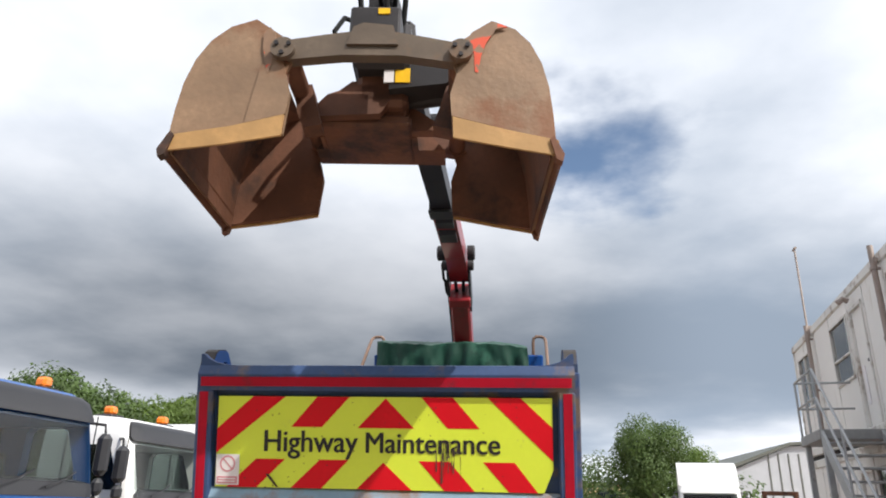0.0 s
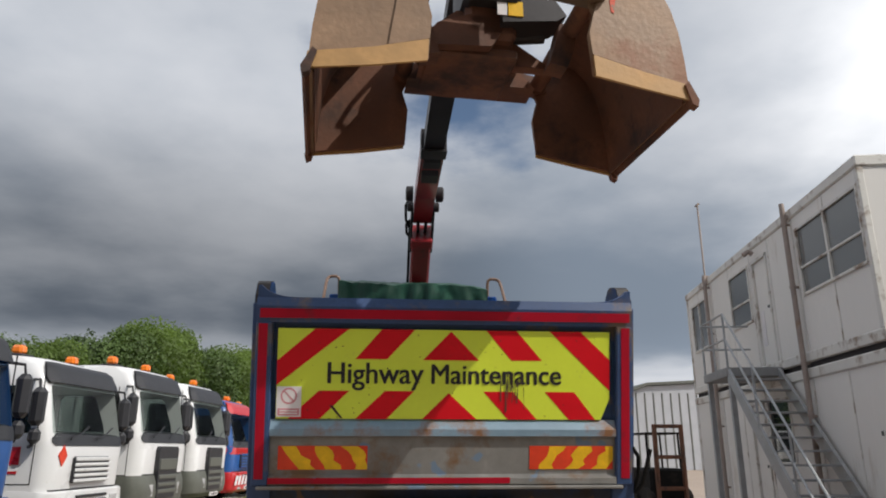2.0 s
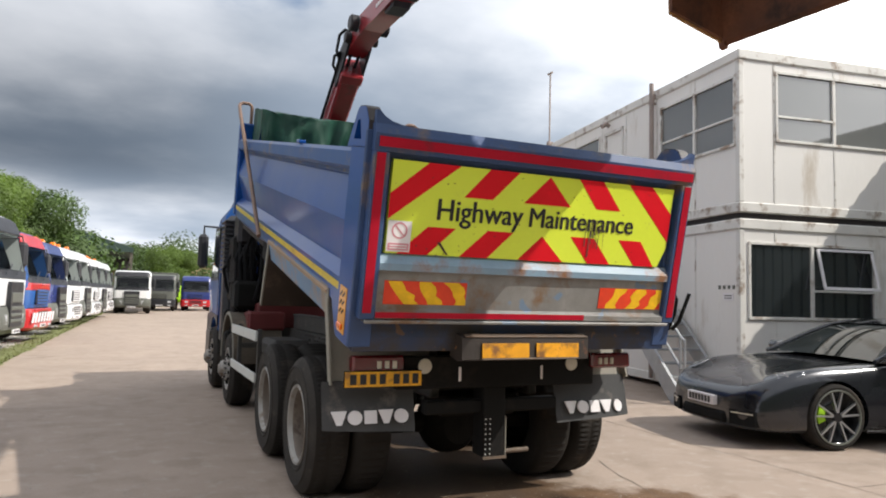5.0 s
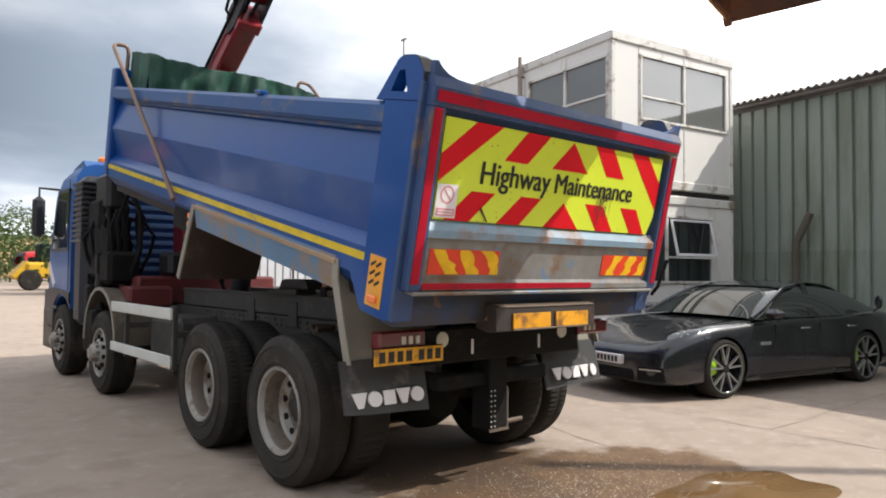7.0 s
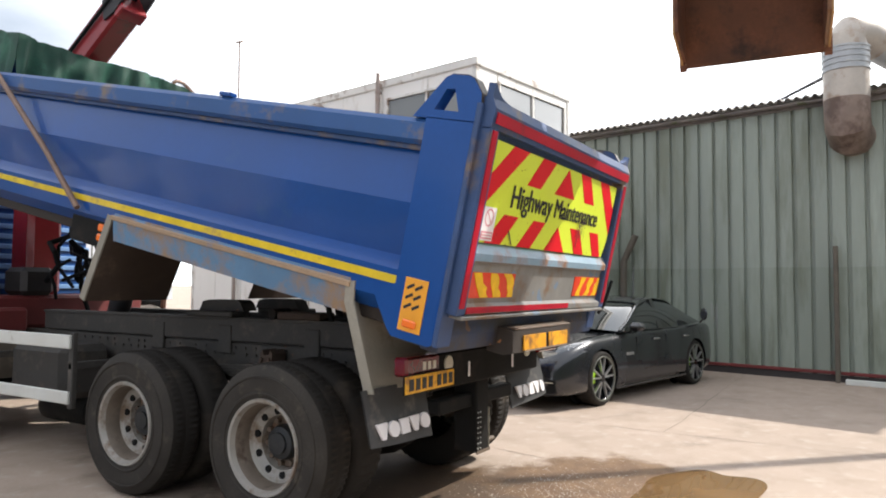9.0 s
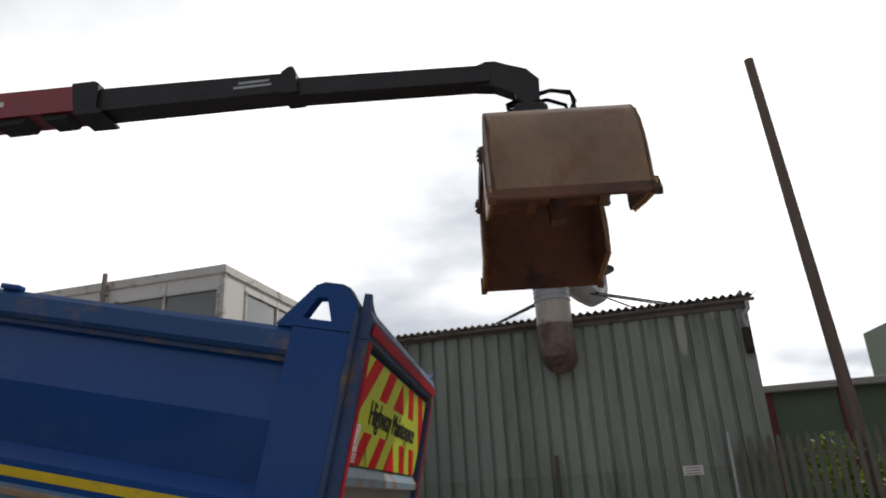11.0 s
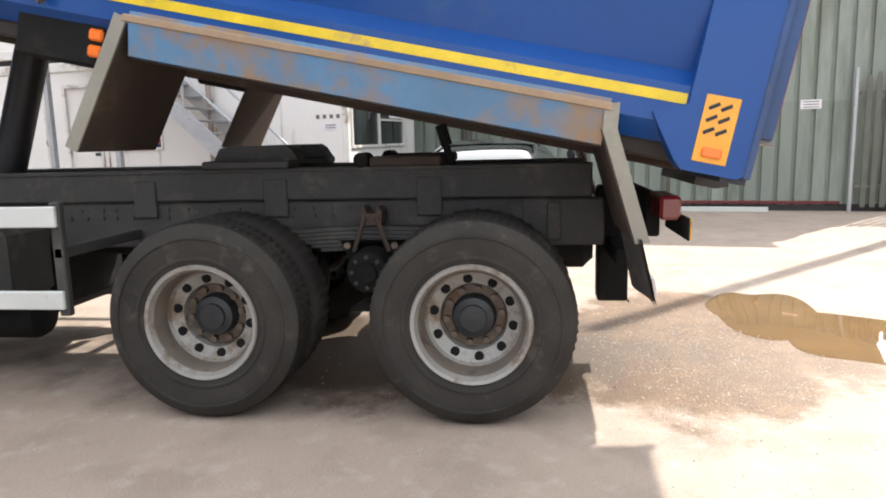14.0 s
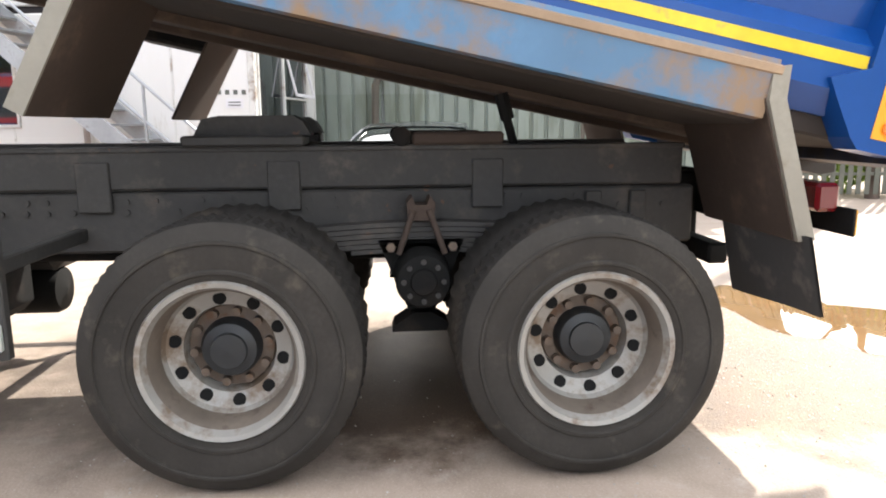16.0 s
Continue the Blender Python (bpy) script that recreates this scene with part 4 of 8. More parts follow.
    tagged(part("bolts", g, M_alu, T), "pale discs for the bright holes in the towing post", kind="stuff")
    for s in (-1, 1):
        xa, xb = CX + s * 1.145, CX + s * 0.775
        g = Geo()
        g.box(xa, xb, 5.26, 5.36, 1.025, 1.14, 0.015)
        lamp = part("rear_lamp", g, M_lamp_red, T, "red rear lamp cluster")
        g = Geo()
        for k in range(3):
            x = CX + s * (0.96 - 0.055 * k)
            g.box(x - 0.016, x + 0.016, 5.252, 5.265, 1.055, 1.105, 0.003)
        part("lens", g, M_lamp_clear, lamp, "pale lens")
        g = Geo()
        g.lathe([(0.001, -0.03), (0.05, -0.028), (0.058, -0.012), (0.055, 0.05)], (CX + s * 0.61, 5.32, 1.06), 20, "y")
        part("reversing_lamp", g, M_lamp_clear, T, "round pale reversing lamp", smooth=30)
        g = Geo()
        g.box(CX + s * 0.34 - 0.010, CX + s * 0.34 + 0.010, 5.29, 5.30, 0.95, 1.05, 0.003)
        part("marker", g, M_white_film, T)
        # mudflap with plain white blocks in place of the maker's name
        g = Geo()
        rows = []
        for i in range(7):
            k = i / 6
            rows.append([(CX + s * ((0.63 if s < 0 else 0.56) + 0.67 * j / 6), 5.475 + 0.012 * math.sin(j * 0.9 + k) - 0.085 * k, 0.95 - 0.355 * k + 0.04 * (j / 6) * k) for j in range(7)])
        g.sheet(rows)
        rows2 = [[(a, b + 0.012, c) for a, b, c in r] for r in rows]
        g.sheet(rows2)
        flap = part("mudflap", g, M_flap, T, "grey rubber mudflap with a white block mark", smooth=True)
        for k in range(5):
            g = Geo()
            x = CX + s * (0.965 if s < 0 else 0.90) + (k - 2) * 0.112
            tone = 0.72 if s > 0 and k in (0, 4) else 1.0
            if k in (0, 3):
                shape = [(x - 0.055, 0.757), (x + 0.055, 0.757), (x + 0.018 * tone, 0.668), (x - 0.018, 0.668)]
            elif k == 2:
                shape = [(x - 0.044, 0.755), (x + 0.044, 0.755), (x + 0.044, 0.670), (x - 0.044, 0.670)]
            else:
                shape = [(x + 0.052 * math.cos(q) * tone, 0.712 + 0.046 * math.sin(q)) for q in np.linspace(0, 2 * math.pi, 18, endpoint=False)]
            lean = lambda z: 5.453 - 0.254 * (0.95 - z)
            n = len(shape)
            g.add([(a, lean(b) - 0.008, b) for a, b in shape] + [(a, lean(b) + 0.006, b) for a, b in shape], [tuple(range(n)), tuple(range(2 * n - 1, n - 1, -1))] + [(q, (q + 1) % n, n + (q + 1) % n, n + q) for q in range(n)])
            part("block_mark", g, M_white_film, flap, "white block")
    g = Geo()
    g.box(CX - 1.205, CX - 0.665, 5.224, 5.232, 0.938, 1.038, 0.002)
    plate = part("number_plate", g, M_plate_yellow, T, "yellow number plate with dark bars")
    g = Geo()
    g.box(CX - 1.21, CX - 0.66, 5.233, 5.244, 0.933, 1.043, 0.003)
    part("plate_backing", g, M_chassis, plate, "black plate backing")
    for k in range(7):
        g = Geo()
        x = CX - 1.170 + k * 0.068 + (0.03 if k > 3 else 0)
        g.box(x, x + 0.042, 5.219, 5.225, 0.955, 1.021)
        part("dark_bar", g, M_black_letters, plate)
    # --- tipping body
    def bpart(name, geo, material, parent=T, label="", smooth=False):
        geo.v = [tuple(BODY @ Vector(p)) for p in geo.v]
        return part(name, geo, material, parent, label, smooth)
    for s in (-1, 1):
        # side wall: faceted outline drawn along the length
        out = [(1.165, 1.10), (1.165, 1.06), (1.238, 0.752), (1.160, 0.44), (1.238, 0.365), (1.238, 0.19), (1.15, 0.10)]
        inn = [(1.10, 0.10), (1.10, 1.10)]
        g = Geo()
        g.prism([(s * a, b) for a, b in out + inn], 1, 0.26, 5.75)
        side = bpart("body_side", g, M_blue, T, "glossy blue faceted body side")
        g = Geo()
        g.prism([(s * a, b) for a, b in [(1.06, 1.085), (1.225, 1.085), (1.255, 1.11), (1.255, 1.205), (1.235, 1.232), (1.06, 1.232)]], 1, 0.16, 5.78)
        bpart("top_rail", g, M_rail, T, "blue top rail")
        # added strip: shade under the rail put into a darker blue
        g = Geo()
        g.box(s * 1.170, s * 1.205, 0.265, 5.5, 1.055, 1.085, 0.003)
        bpart("rail_shadow_strip", g, M_blue_grime, side, "dark strip painted as the shade under the rail")
        g = Geo()
        g.box(s * 1.242, s * 1.236, 0.29, 5.75, 0.282, 0.330)
        bpart("yellow_stripe", g, M_stripe, side, "yellow reflective stripe")
        # lower skirt over the rear wheels with a muddy rib
        g = Geo()
        g.prism([(s * a, b) for a, b in [(1.15, 0.28), (1.239, 0.25), (1.245, 0.20), (1.215, 0.035 if s < 0 else 0.13), (1.16, 0.03 if s < 0 else 0.125), (1.13, 0.2)]], 1, 0.62, 2.99)
        skirt = bpart("skirt", g, M_blue_worn, T, "scuffed blue lower skirt with rust")
        g = Geo()
        g.prism([(s * a, b) for a, b in [(1.22, 0.242), (1.258, 0.224), (1.255, 0.198), (1.22, 0.185)]], 1, 0.61, 3.02)
        bpart("rib", g, M_rib, skirt, "muddy rib")
        # rear pillar with a lifting eye on top
        g = Geo()
        g.prism([(-0.03, 1.24), (0.282, 1.24), (0.282, 0.29), (0.43, 0.225), (0.39, 0.165), (0.29, 0.03), (0.25, -0.008), (0.0, -0.008), (-0.03, 0.01)], 0, s * 1.12, s * 1.262)
        pillar = bpart("rear_pillar", g, M_blue, T, "blue rear pillar")
        g = Geo()
        outer = [(0.375, 1.235), (0.225, 1.435), (0.20, 1.468), (0.165, 1.484), (0.06, 1.484), (0.02, 1.470), (-0.04, 1.395), (-0.05, 1.34), (-0.05, 1.235)]
        hole = [(0.240, 1.285), (0.182, 1.402), (0.128, 1.408), (0.082, 1.285)]
        eye = Geo()
        eye.prism(outer, 0, s * 1.172, s * 1.262)
        ch = Geo()
        ch.prism(hole, 0, s * 1.0, s * 1.4)
        bpart("lifting_eye", cut(eye, [ch]), M_blue if s < 0 else M_blue_grime, pillar, "blue lifting eye")
        g = Geo()
        g.prism([(-0.054, 1.28), (-0.054, 1.343), (-0.044, 1.399), (0.016, 1.475), (0.058, 1.490), (0.165, 1.490), (0.165, 1.483), (0.062, 1.483), (0.024, 1.469), (-0.036, 1.394), (-0.048, 1.339)], 0, s * 1.175, s * 1.259)
        bpart("eye_rim", g, M_sill, pillar, "grimy rear edge of the lifting eye")
        g = Geo()
        g.box(s * 1.27, s * 1.12, -0.062, -0.028, 0.0, 1.345, 0.006)
        bpart("pillar_edge", g, M_blue_grime, pillar, "grimy pillar edge")
        g = Geo()
        g.box(s * 1.268, s * 1.262, 0.060, 0.214, 0.042, 0.344, 0.002)
        plate = bpart("reflector_plate", g, M_orange, T, "orange reflector plate with black slashes")
        for r in range(3):
            for c in range(2):
                g = Geo()
                u0, v0 = 0.090 + c * 0.055, 0.164 + r * 0.055
                g.prism([(u0, v0 + 0.028), (u0 + 0.008, v0 + 0.042), (u0 + 0.052, v0 + 0.014), (u0 + 0.044, v0)], 0, s * 1.268, s * 1.2705)
                bpart("black_slash", g, M_black_letters, plate)
        g = Geo()
        g.box(s * 1.268, s * 1.285, 0.090, 0.182, 0.066, 0.110, 0.01)
        bpart("side_marker", g, M_amber, plate, "amber side marker")
        # mudguards: bent plates from the skirt down to the axle line
        for tag, pts in (("front", [(3.00, 0.21), (3.04, 0.06), (3.17, -0.40), (3.195, -0.49)]), ("rear", [(0.645, 0.22), (0.63, 0.10), (0.365, -0.39)])):
            g = Geo()
            dirn = 1 if tag == "front" else -1
            line = pts
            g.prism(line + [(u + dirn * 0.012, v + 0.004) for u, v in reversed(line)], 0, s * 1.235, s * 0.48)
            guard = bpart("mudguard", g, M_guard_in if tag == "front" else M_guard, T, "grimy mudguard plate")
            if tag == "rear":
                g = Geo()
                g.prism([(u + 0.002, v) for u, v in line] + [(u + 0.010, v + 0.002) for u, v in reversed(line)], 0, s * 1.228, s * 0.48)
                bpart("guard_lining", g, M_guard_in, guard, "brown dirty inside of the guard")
            g = Geo()
            wdt = 0.065
            g.prism(line + [(u - dirn * -wdt * (1 if tag == "front" else 1), v + 0.02) for u, v in reversed(line)], 0, s * 1.235, s * 1.248)
            bpart("guard_edge", g, M_guard, guard, "pale grey mudguard edge")
        g = Geo()
        g.box(s * 1.20, s * 0.80, 3.12, 3.62, -0.06, 0.19, 0.02)
        lock = bpart("side_locker", g, M_chassis, T, "black locker under the body")
        for v0 in (0.075, -0.005):
            g = Geo()
            g.box(s * 1.20, s * 1.225, 3.13, 3.21, v0, v0 + 0.06, 0.012)
            bpart("side_lamp", g, M_amber, lock, "amber side lamp")
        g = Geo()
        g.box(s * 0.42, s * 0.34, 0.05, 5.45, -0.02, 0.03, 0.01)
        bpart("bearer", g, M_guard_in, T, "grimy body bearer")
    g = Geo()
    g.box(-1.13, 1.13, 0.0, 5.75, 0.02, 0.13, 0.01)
    bpart("body_floor", g, M_under, T, "grimy underside of the body with shade in its colour")
    g = Geo()
    g.box(-1.255, 1.255, 5.75, 5.90, 0.19, 1.45, 0.02)
    bpart("headboard", g, M_blue, T, "blue headboard")
    # --- tailgate
    g = Geo()
    g.box(-1.235, 1.235, -0.05, 0.0, 0.17, 1.36, 0.008)
    gate = bpart("tailgate", g, M_blue_grime, T, "blue tailgate with chevrons and scraped lower panel")
    g = Geo()
    g.prism([(-0.12, 1.225), (-0.13, 1.33), (-0.10, 1.385), (0.03, 1.385), (0.03, 1.225)], 0, -1.235, 1.235)
    bpart("top_bar", g, M_blue_grime, gate, "dented dark blue top bar")
    for s in (-1, 1):
        g = Geo()
        g.prism([(s * 1.232, 1.37), (s * 1.232, 1.462), (s * 1.212, 1.462), (s * 1.18, 1.432), (s * 1.13, 1.406), (s * 1.06, 1.390), (s * 0.94, 1.383), (s * 0.94, 1.37)], 1, -0.098, -0.058)
        bpart("gusset", g, M_blue_grime, gate, "curved blue gusset on the top bar")
        g = Geo()
        g.box(s * 1.235, s * 1.130, -0.125, -0.05, 0.19, 1.225, 0.008)
        bpart("gate_frame_side", g, M_blue_grime, gate, "dark blue frame")
        g = Geo()
        g.box(s * 1.216, s * 1.160, -0.130, -0.1252, 0.235, 1.215)
        bpart("red_tape_side", g, M_red_tape, gate, "red reflective tape")
    g = Geo()
    g.box(-1.21, 1.215, -0.136, -0.130, 1.252, 1.312)
    bpart("red_tape_top", g, M_red_tape, gate, "red reflective tape")
    g = Geo()
    g.prism([(-0.05, 0.60), (-0.075, 0.60), (-0.115, 0.545), (-0.115, 0.505), (-0.085, 0.49), (-0.085, 0.255), (-0.12, 0.235), (-0.125, 0.20), (-0.05, 0.19)], 0, -1.13, 1.13)
    bpart("lower_panel", g, M_gate, gate, "scraped rusty lower panel")
    g = Geo()
    g.prism([(-0.0755, 0.602), (-0.118, 0.546), (-0.118, 0.503), (-0.112, 0.503), (-0.112, 0.545), (-0.07, 0.602)], 0, -1.128, 1.128)
    bpart("ledge", g, M_ledge, gate, "scraped pale blue ledge")
    g = Geo()
    g.box(-1.13, 0.42, -0.128, -0.1255, 0.205, 0.242)
    bpart("red_tape_bottom", g, M_red_tape, gate, "worn red tape")
    g = Geo()
    g.box(-1.20, 1.17, -0.145, -0.06, 0.172, 0.192, 0.004)
    bpart("bottom_lip", g, M_gate, gate, "bright worn bottom lip")
    # hazard board
    sx0, sx1, sv0, sv1, su = -1.098, 1.092, 0.607, 1.185, -0.092
    g = Geo()
    g.prism([(sx0, sv0), (sx0, sv1), (sx1, sv1), (sx1, sv0 + 0.14), (sx1 - 0.06, sv0)], 1, -0.05, su)
    board = bpart("hazard_board", g, M_yellow, gate, "fluorescent yellow and red chevron board")
    W, H = sx1 - sx0, sv1 - sv0
    reds = [[(.109, 1), (.208, 1), (0, .37), (0, .64)], [(.306, 1), (.404, 1), (.322, .665), (.229, .665)], [(.513, .985), (.598, .66), (.430, .66)], [(.62, 1), (.712, 1), (.79, .665), (.697, .665)], [(.814, 1), (.909, 1), (1, .68), (1, .33)],
            [(.124, .31), (.212, .31), (.128, 0), (.036, 0)], [(.318, .31), (.404, .31), (.324, 0), (.232, 0)], [(.508, .29), (.592, 0), (.430, 0)], [(.613, .31), (.702, .31), (.775, 0), (.688, 0)], [(.80, .31), (.89, .31), (.955, 0), (.874, 0)]]
    for poly in reds:
        g = Geo()
        g.prism([(sx0 + a * W, sv0 + b * H) for a, b in poly], 1, su, su - 0.0025)
        bpart("red_chevron", g, M_sign_red, board, "red chevron")
    for word, x0, wd in (("Highway", -0.772, 0.618), ("Maintenance", -0.098, 0.858)):
        t = lettering(word, wd, "letters", 0.0)
        g = Geo()
        for k, (dx, dv) in enumerate(((-0.003, 0.001), (0.0, -0.001), (0.003, 0.001))):
            n = len(g.v)
            g.v += [(x0 + a + dx, su - 0.004 - c - 0.0003 * k, sv0 + 0.395 * H + b * 1.06 + dv) for a, b, c in t.v]
            g.f += [tuple(n + q for q in f) for f in t.f]
        bpart("lettering", g, M_black_letters, board, "black lettering reading " + word)
    # warning sticker
    g = Geo()
    g.box(sx0 + 0.004, sx0 + 0.160, su - 0.006, su - 0.003, sv0 + 0.012, sv0 + 0.205)
    st = bpart("sticker", g, M_white_film, board, "faded white warning sticker with a red ring")
    g = Geo()
    ring = [(0.052 * math.cos(2 * math.pi * k / 28), 0.052 * math.sin(2 * math.pi * k / 28)) for k in range(28)]
    cx, cv = sx0 + 0.082, sv0 + 0.145
    v = [(cx + a, su - 0.0075, cv + b) for a, b in ring] + [(cx + a * 0.8, su - 0.0075, cv + b * 0.8) for a, b in ring]
    g.add(v, [(i, (i + 1) % 28, 28 + (i + 1) % 28, 28 + i) for i in range(28)])
    g.add([(cx - 0.034, su - 0.008, cv + 0.030), (cx - 0.028, su - 0.008, cv + 0.036), (cx + 0.034, su - 0.008, cv - 0.030), (cx + 0.028, su - 0.008, cv - 0.036)], [(0, 1, 2, 3)])
    bpart("red_ring", g, M_pink, st, "faded red ring with slash")
    g = Geo()
    g.box(sx0 + 0.014, sx0 + 0.150, su - 0.009, su - 0.006, sv0 + 0.022, sv0 + 0.066)
    bpart("red_label", g, M_pink, st, "faded red label")
    for k in range(2):
        g = Geo()
        g.box(sx0 + 0.025, sx0 + 0.138, su - 0.011, su - 0.009, sv0 + 0.032 + 0.016 * k, sv0 + 0.039 + 0.016 * k)
        bpart("pale_bar", g, M_white_film, st)
    # striped marker strips
    tear = random.Random(19)
    for x0, x1 in ((-1.075, -0.505), (0.555, 1.115)):
        g = Geo()
        g.box(x0, x1, -0.090, -0.085, 0.285, 0.435)
        strip = bpart("marker_strip", g, M_red_mark, gate, "torn red and yellow marker strip")
        n = 3
        for k in range(n):
            a = x0 + 0.03 + k * (x1 - x0) / n
            lo, hi = (a + 0.10, a) if x0 < 0 else (a + 0.02, a + 0.12)
            left, right = [], []
            for q in range(6):
                f = q / 5
                v = 0.287 + 0.146 * f
                c = lo + (hi - lo) * f
                left.append((max(x0, min(x1, c + tear.uniform(-0.022, 0.022))), v))
                right.append((max(x0, min(x1, c + 0.095 + tear.uniform(-0.025, 0.025))), v))
            g = Geo()
            g.prism(left + right[::-1], 1, -0.090, -0.0925)
            bpart("yellow_band", g, M_gold_mark, strip, "yellow band")
    # scuffs: hanging scratch and smear on the board
    g = Geo()
    rng = random.Random(3)
    for k in range(26):
        a, b = rng.gauss(0.70, 0.02), rng.uniform(0.28, 0.55)
        l = rng.uniform(0.03, 0.16)
        w = rng.uniform(0.002, 0.005)
        x = sx0 + a * W
        v = sv0 + b * H
        g.add([(x, su - 0.0085, v), (x + w, su - 0.0085, v), (x + w + rng.uniform(-.01, .005), su - 0.0085, v - l), (x + rng.uniform(-.01, .005), su - 0.0085, v - l)], [(0, 1, 2, 3)])
    for k in range(60):
        a, b = rng.random(), rng.random()
        x, v, r = sx0 + a * W, sv0 + b * H, rng.uniform(0.002, 0.006)
        g.add([(x - r, su - 0.0085, v), (x, su - 0.0085, v + r), (x + r, su - 0.0085, v), (x, su - 0.0085, v - r)], [(0, 1, 2, 3)])
    g.add([(sx0 + .155 * W, su - .0085, sv0 + .15 * H), (sx0 + .165 * W, su - .0085, sv0 + .15 * H), (sx0 + .195 * W, su - .0085, sv0 + .01 * H), (sx0 + .188 * W, su - .0085, sv0 + .01 * H)], [(0, 1, 2, 3)])
    tagged(bpart("scuffs", g, M_guard_in, board), "brown scuffs and scratches", kind="stuff")
    # sill below the gate with the yellow beam
    g = Geo()
    g.prism([(-0.035, 0.165), (-0.055, 0.06), (-0.055, -0.03), (0.06, -0.03), (0.10, 0.165)], 0, -1.235, 1.235)
    bpart("rear_sill", g, M_sill, T, "grimy blue rear sill, darkened further for shade")
    g = Geo()
    g.prism([(-0.06, 0.09), (-0.155, 0.085), (-0.185, -0.055), (-0.12, -0.08), (0.0, -0.08), (0.0, 0.09)], 0, -0.53, 0.46)
    beam = bpart("hinge_beam", g, M_beam, T, "battered dark rusty hinge beam")
    for a, b in ((-0.385, -0.03), (0.03, 0.37)):
        g = Geo()
        g.prism([(-0.168, 0.052), (-0.176, 0.052), (-0.196, -0.040), (-0.186, -0.040)], 0, a, b)
        bpart("yellow_marker", g, M_marker, beam, "dirty yellow marker panel")
    g = Geo()
    g.box(-0.50, 0.45, -0.160, -0.10, 0.088, 0.098, 0.003)
    bpart("rust_strip", g, M_rim_rust, beam, "rusty worn top edge")
    g = Geo()
    g.box(-0.385, 0.37, -0.200, -0.180, -0.054, -0.043, 0.003)
    bpart("rust_strip", g, M_rim_rust, beam, "rusty worn lower edge")
    for line in ([(1.262, -0.05, 0.42), (1.30, -0.06, 0.36), (1.30, -0.06, 0.24), (1.27, -0.05, 0.12)], [(1.27, -0.09, 0.13), (1.31, -0.11, 0.2), (1.36, -0.12, 0.42)]):
        g = Geo()
        g.tube(line, 0.014, 8)
        bpart("gate_handle", g, M_chassis, gate, "black gate handle rod", smooth=30)
    # --- sheeting arms and hoops at the front of the body
    for s in (-1, 1):
        g = Geo()
        pts = [(s * 1.285, 3.42, 0.22), (s * 1.295, 3.95, 0.60), (s * 1.295, 4.65, 1.02), (s * 1.295, 5.25, 1.38), (s * 1.295, 5.62, 1.60), (s * 1.29, 5.74, 1.67), (s * 1.27, 5.79, 1.70), (s * 1.23, 5.80, 1.715), (s * 1.16, 5.80, 1.715), (s * 1.125, 5.80, 1.69), (s * 1.115, 5.80, 1.64), (s * 1.115, 5.80, 1.44)]
        g.tube(pts, 0.023, 10)
        bpart("sheeting_arm", g, M_tube, T, "brown bent sheeting arm and hoop", smooth=30)
        g = Geo()
        g.box(s * 1.26, s * 1.20, 1.9, 2.02, 1.232, 1.262, 0.006)
        bpart("rail_clip", g, M_blue, T)
    # --- cab
    def cpart(name, geo, material, parent, label="", smooth=False):
        geo.v = [(a, b + 0.26, c) for a, b, c in geo.v]
        return part(name, geo, material, parent, label, smooth)
    def cab_shape():
        lv = [(0.62, 13.66, 1.19, 0.22), (1.10, 13.70, 1.20, 0.24), (1.75, 13.68, 1.20, 0.24), (2.55, 13.45, 1.18, 0.26), (2.80, 13.30, 1.14, 0.30), (2.93, 13.05, 1.06, 0.34), (2.98, 12.6, 0.92, 0.36)]
        rows = []
        for z, f, w, c in lv:
            arcs = [(w - 1.2 * c + 1.2 * c * math.cos(a), f - c + c * math.sin(a)) for a in np.linspace(0, math.pi / 2, 6)]
            rows.append([(CX - w, 12.2, z)] + [(CX - a, b, z) for a, b in arcs] + [(CX + a, b, z) for a, b in arcs[::-1]] + [(CX + w, 12.2, z)])
        n = len(rows[0])
        g = Geo()
        g.v = [q for r in rows for q in r]
        g.f = [(a * n + b, a * n + (b + 1) % n, (a + 1) * n + (b + 1) % n, (a + 1) * n + b) for a in range(len(rows) - 1) for b in range(n)]
        g.f += [tuple(range(n)), tuple(range((len(rows) - 1) * n, len(rows) * n))]
        return g
    arches = [Geo().lathe([(0.001, -0.6), (0.60, -0.6), (0.60, 0.6), (0.001, 0.6)], (CX + s * 1.3, 12.62, 0.52), 32) for s in (-1, 1)]
    cab = cpart("cab", cut(cab_shape(), arches), M_cab_blue, T, "blue lorry cab", smooth=32)
    for s in (-1, 1):
        g = Geo()
        g.prism([(12.2, 1.03), (12.2, 1.18), (13.14, 1.22), (13.64, 1.18), (13.68, 0.64), (13.3, 0.60), (13.25, 0.85)] + [(12.62 + 0.63 * math.cos(a), 0.52 + 0.63 * math.sin(a)) for a in np.linspace(0.5, 2.25, 9)], 0, CX + s * 1.19, CX + s * 1.215)
        cpart("wheel_arch_panel", g, M_dark_plastic, cab, "black wheel arch panel")
    for s in (-1, 1):
        g = Geo()
        g.prism([(12.40, 1.80), (12.42, 2.58), (12.95, 2.58), (13.28, 1.80)], 0, CX + s * 1.15, CX + s * 1.209)
        cpart("side_window", g, M_glass_dark, cab, "dark side window")
        g = Geo()
        g.prism([(12.35, 1.75), (12.37, 2.63), (12.99, 2.63), (13.36, 1.75)], 0, CX + s * 1.14, CX + s * 1.2055)
        cpart("window_surround", g, M_dark_plastic, cab, "black window surround")
        g = Geo()
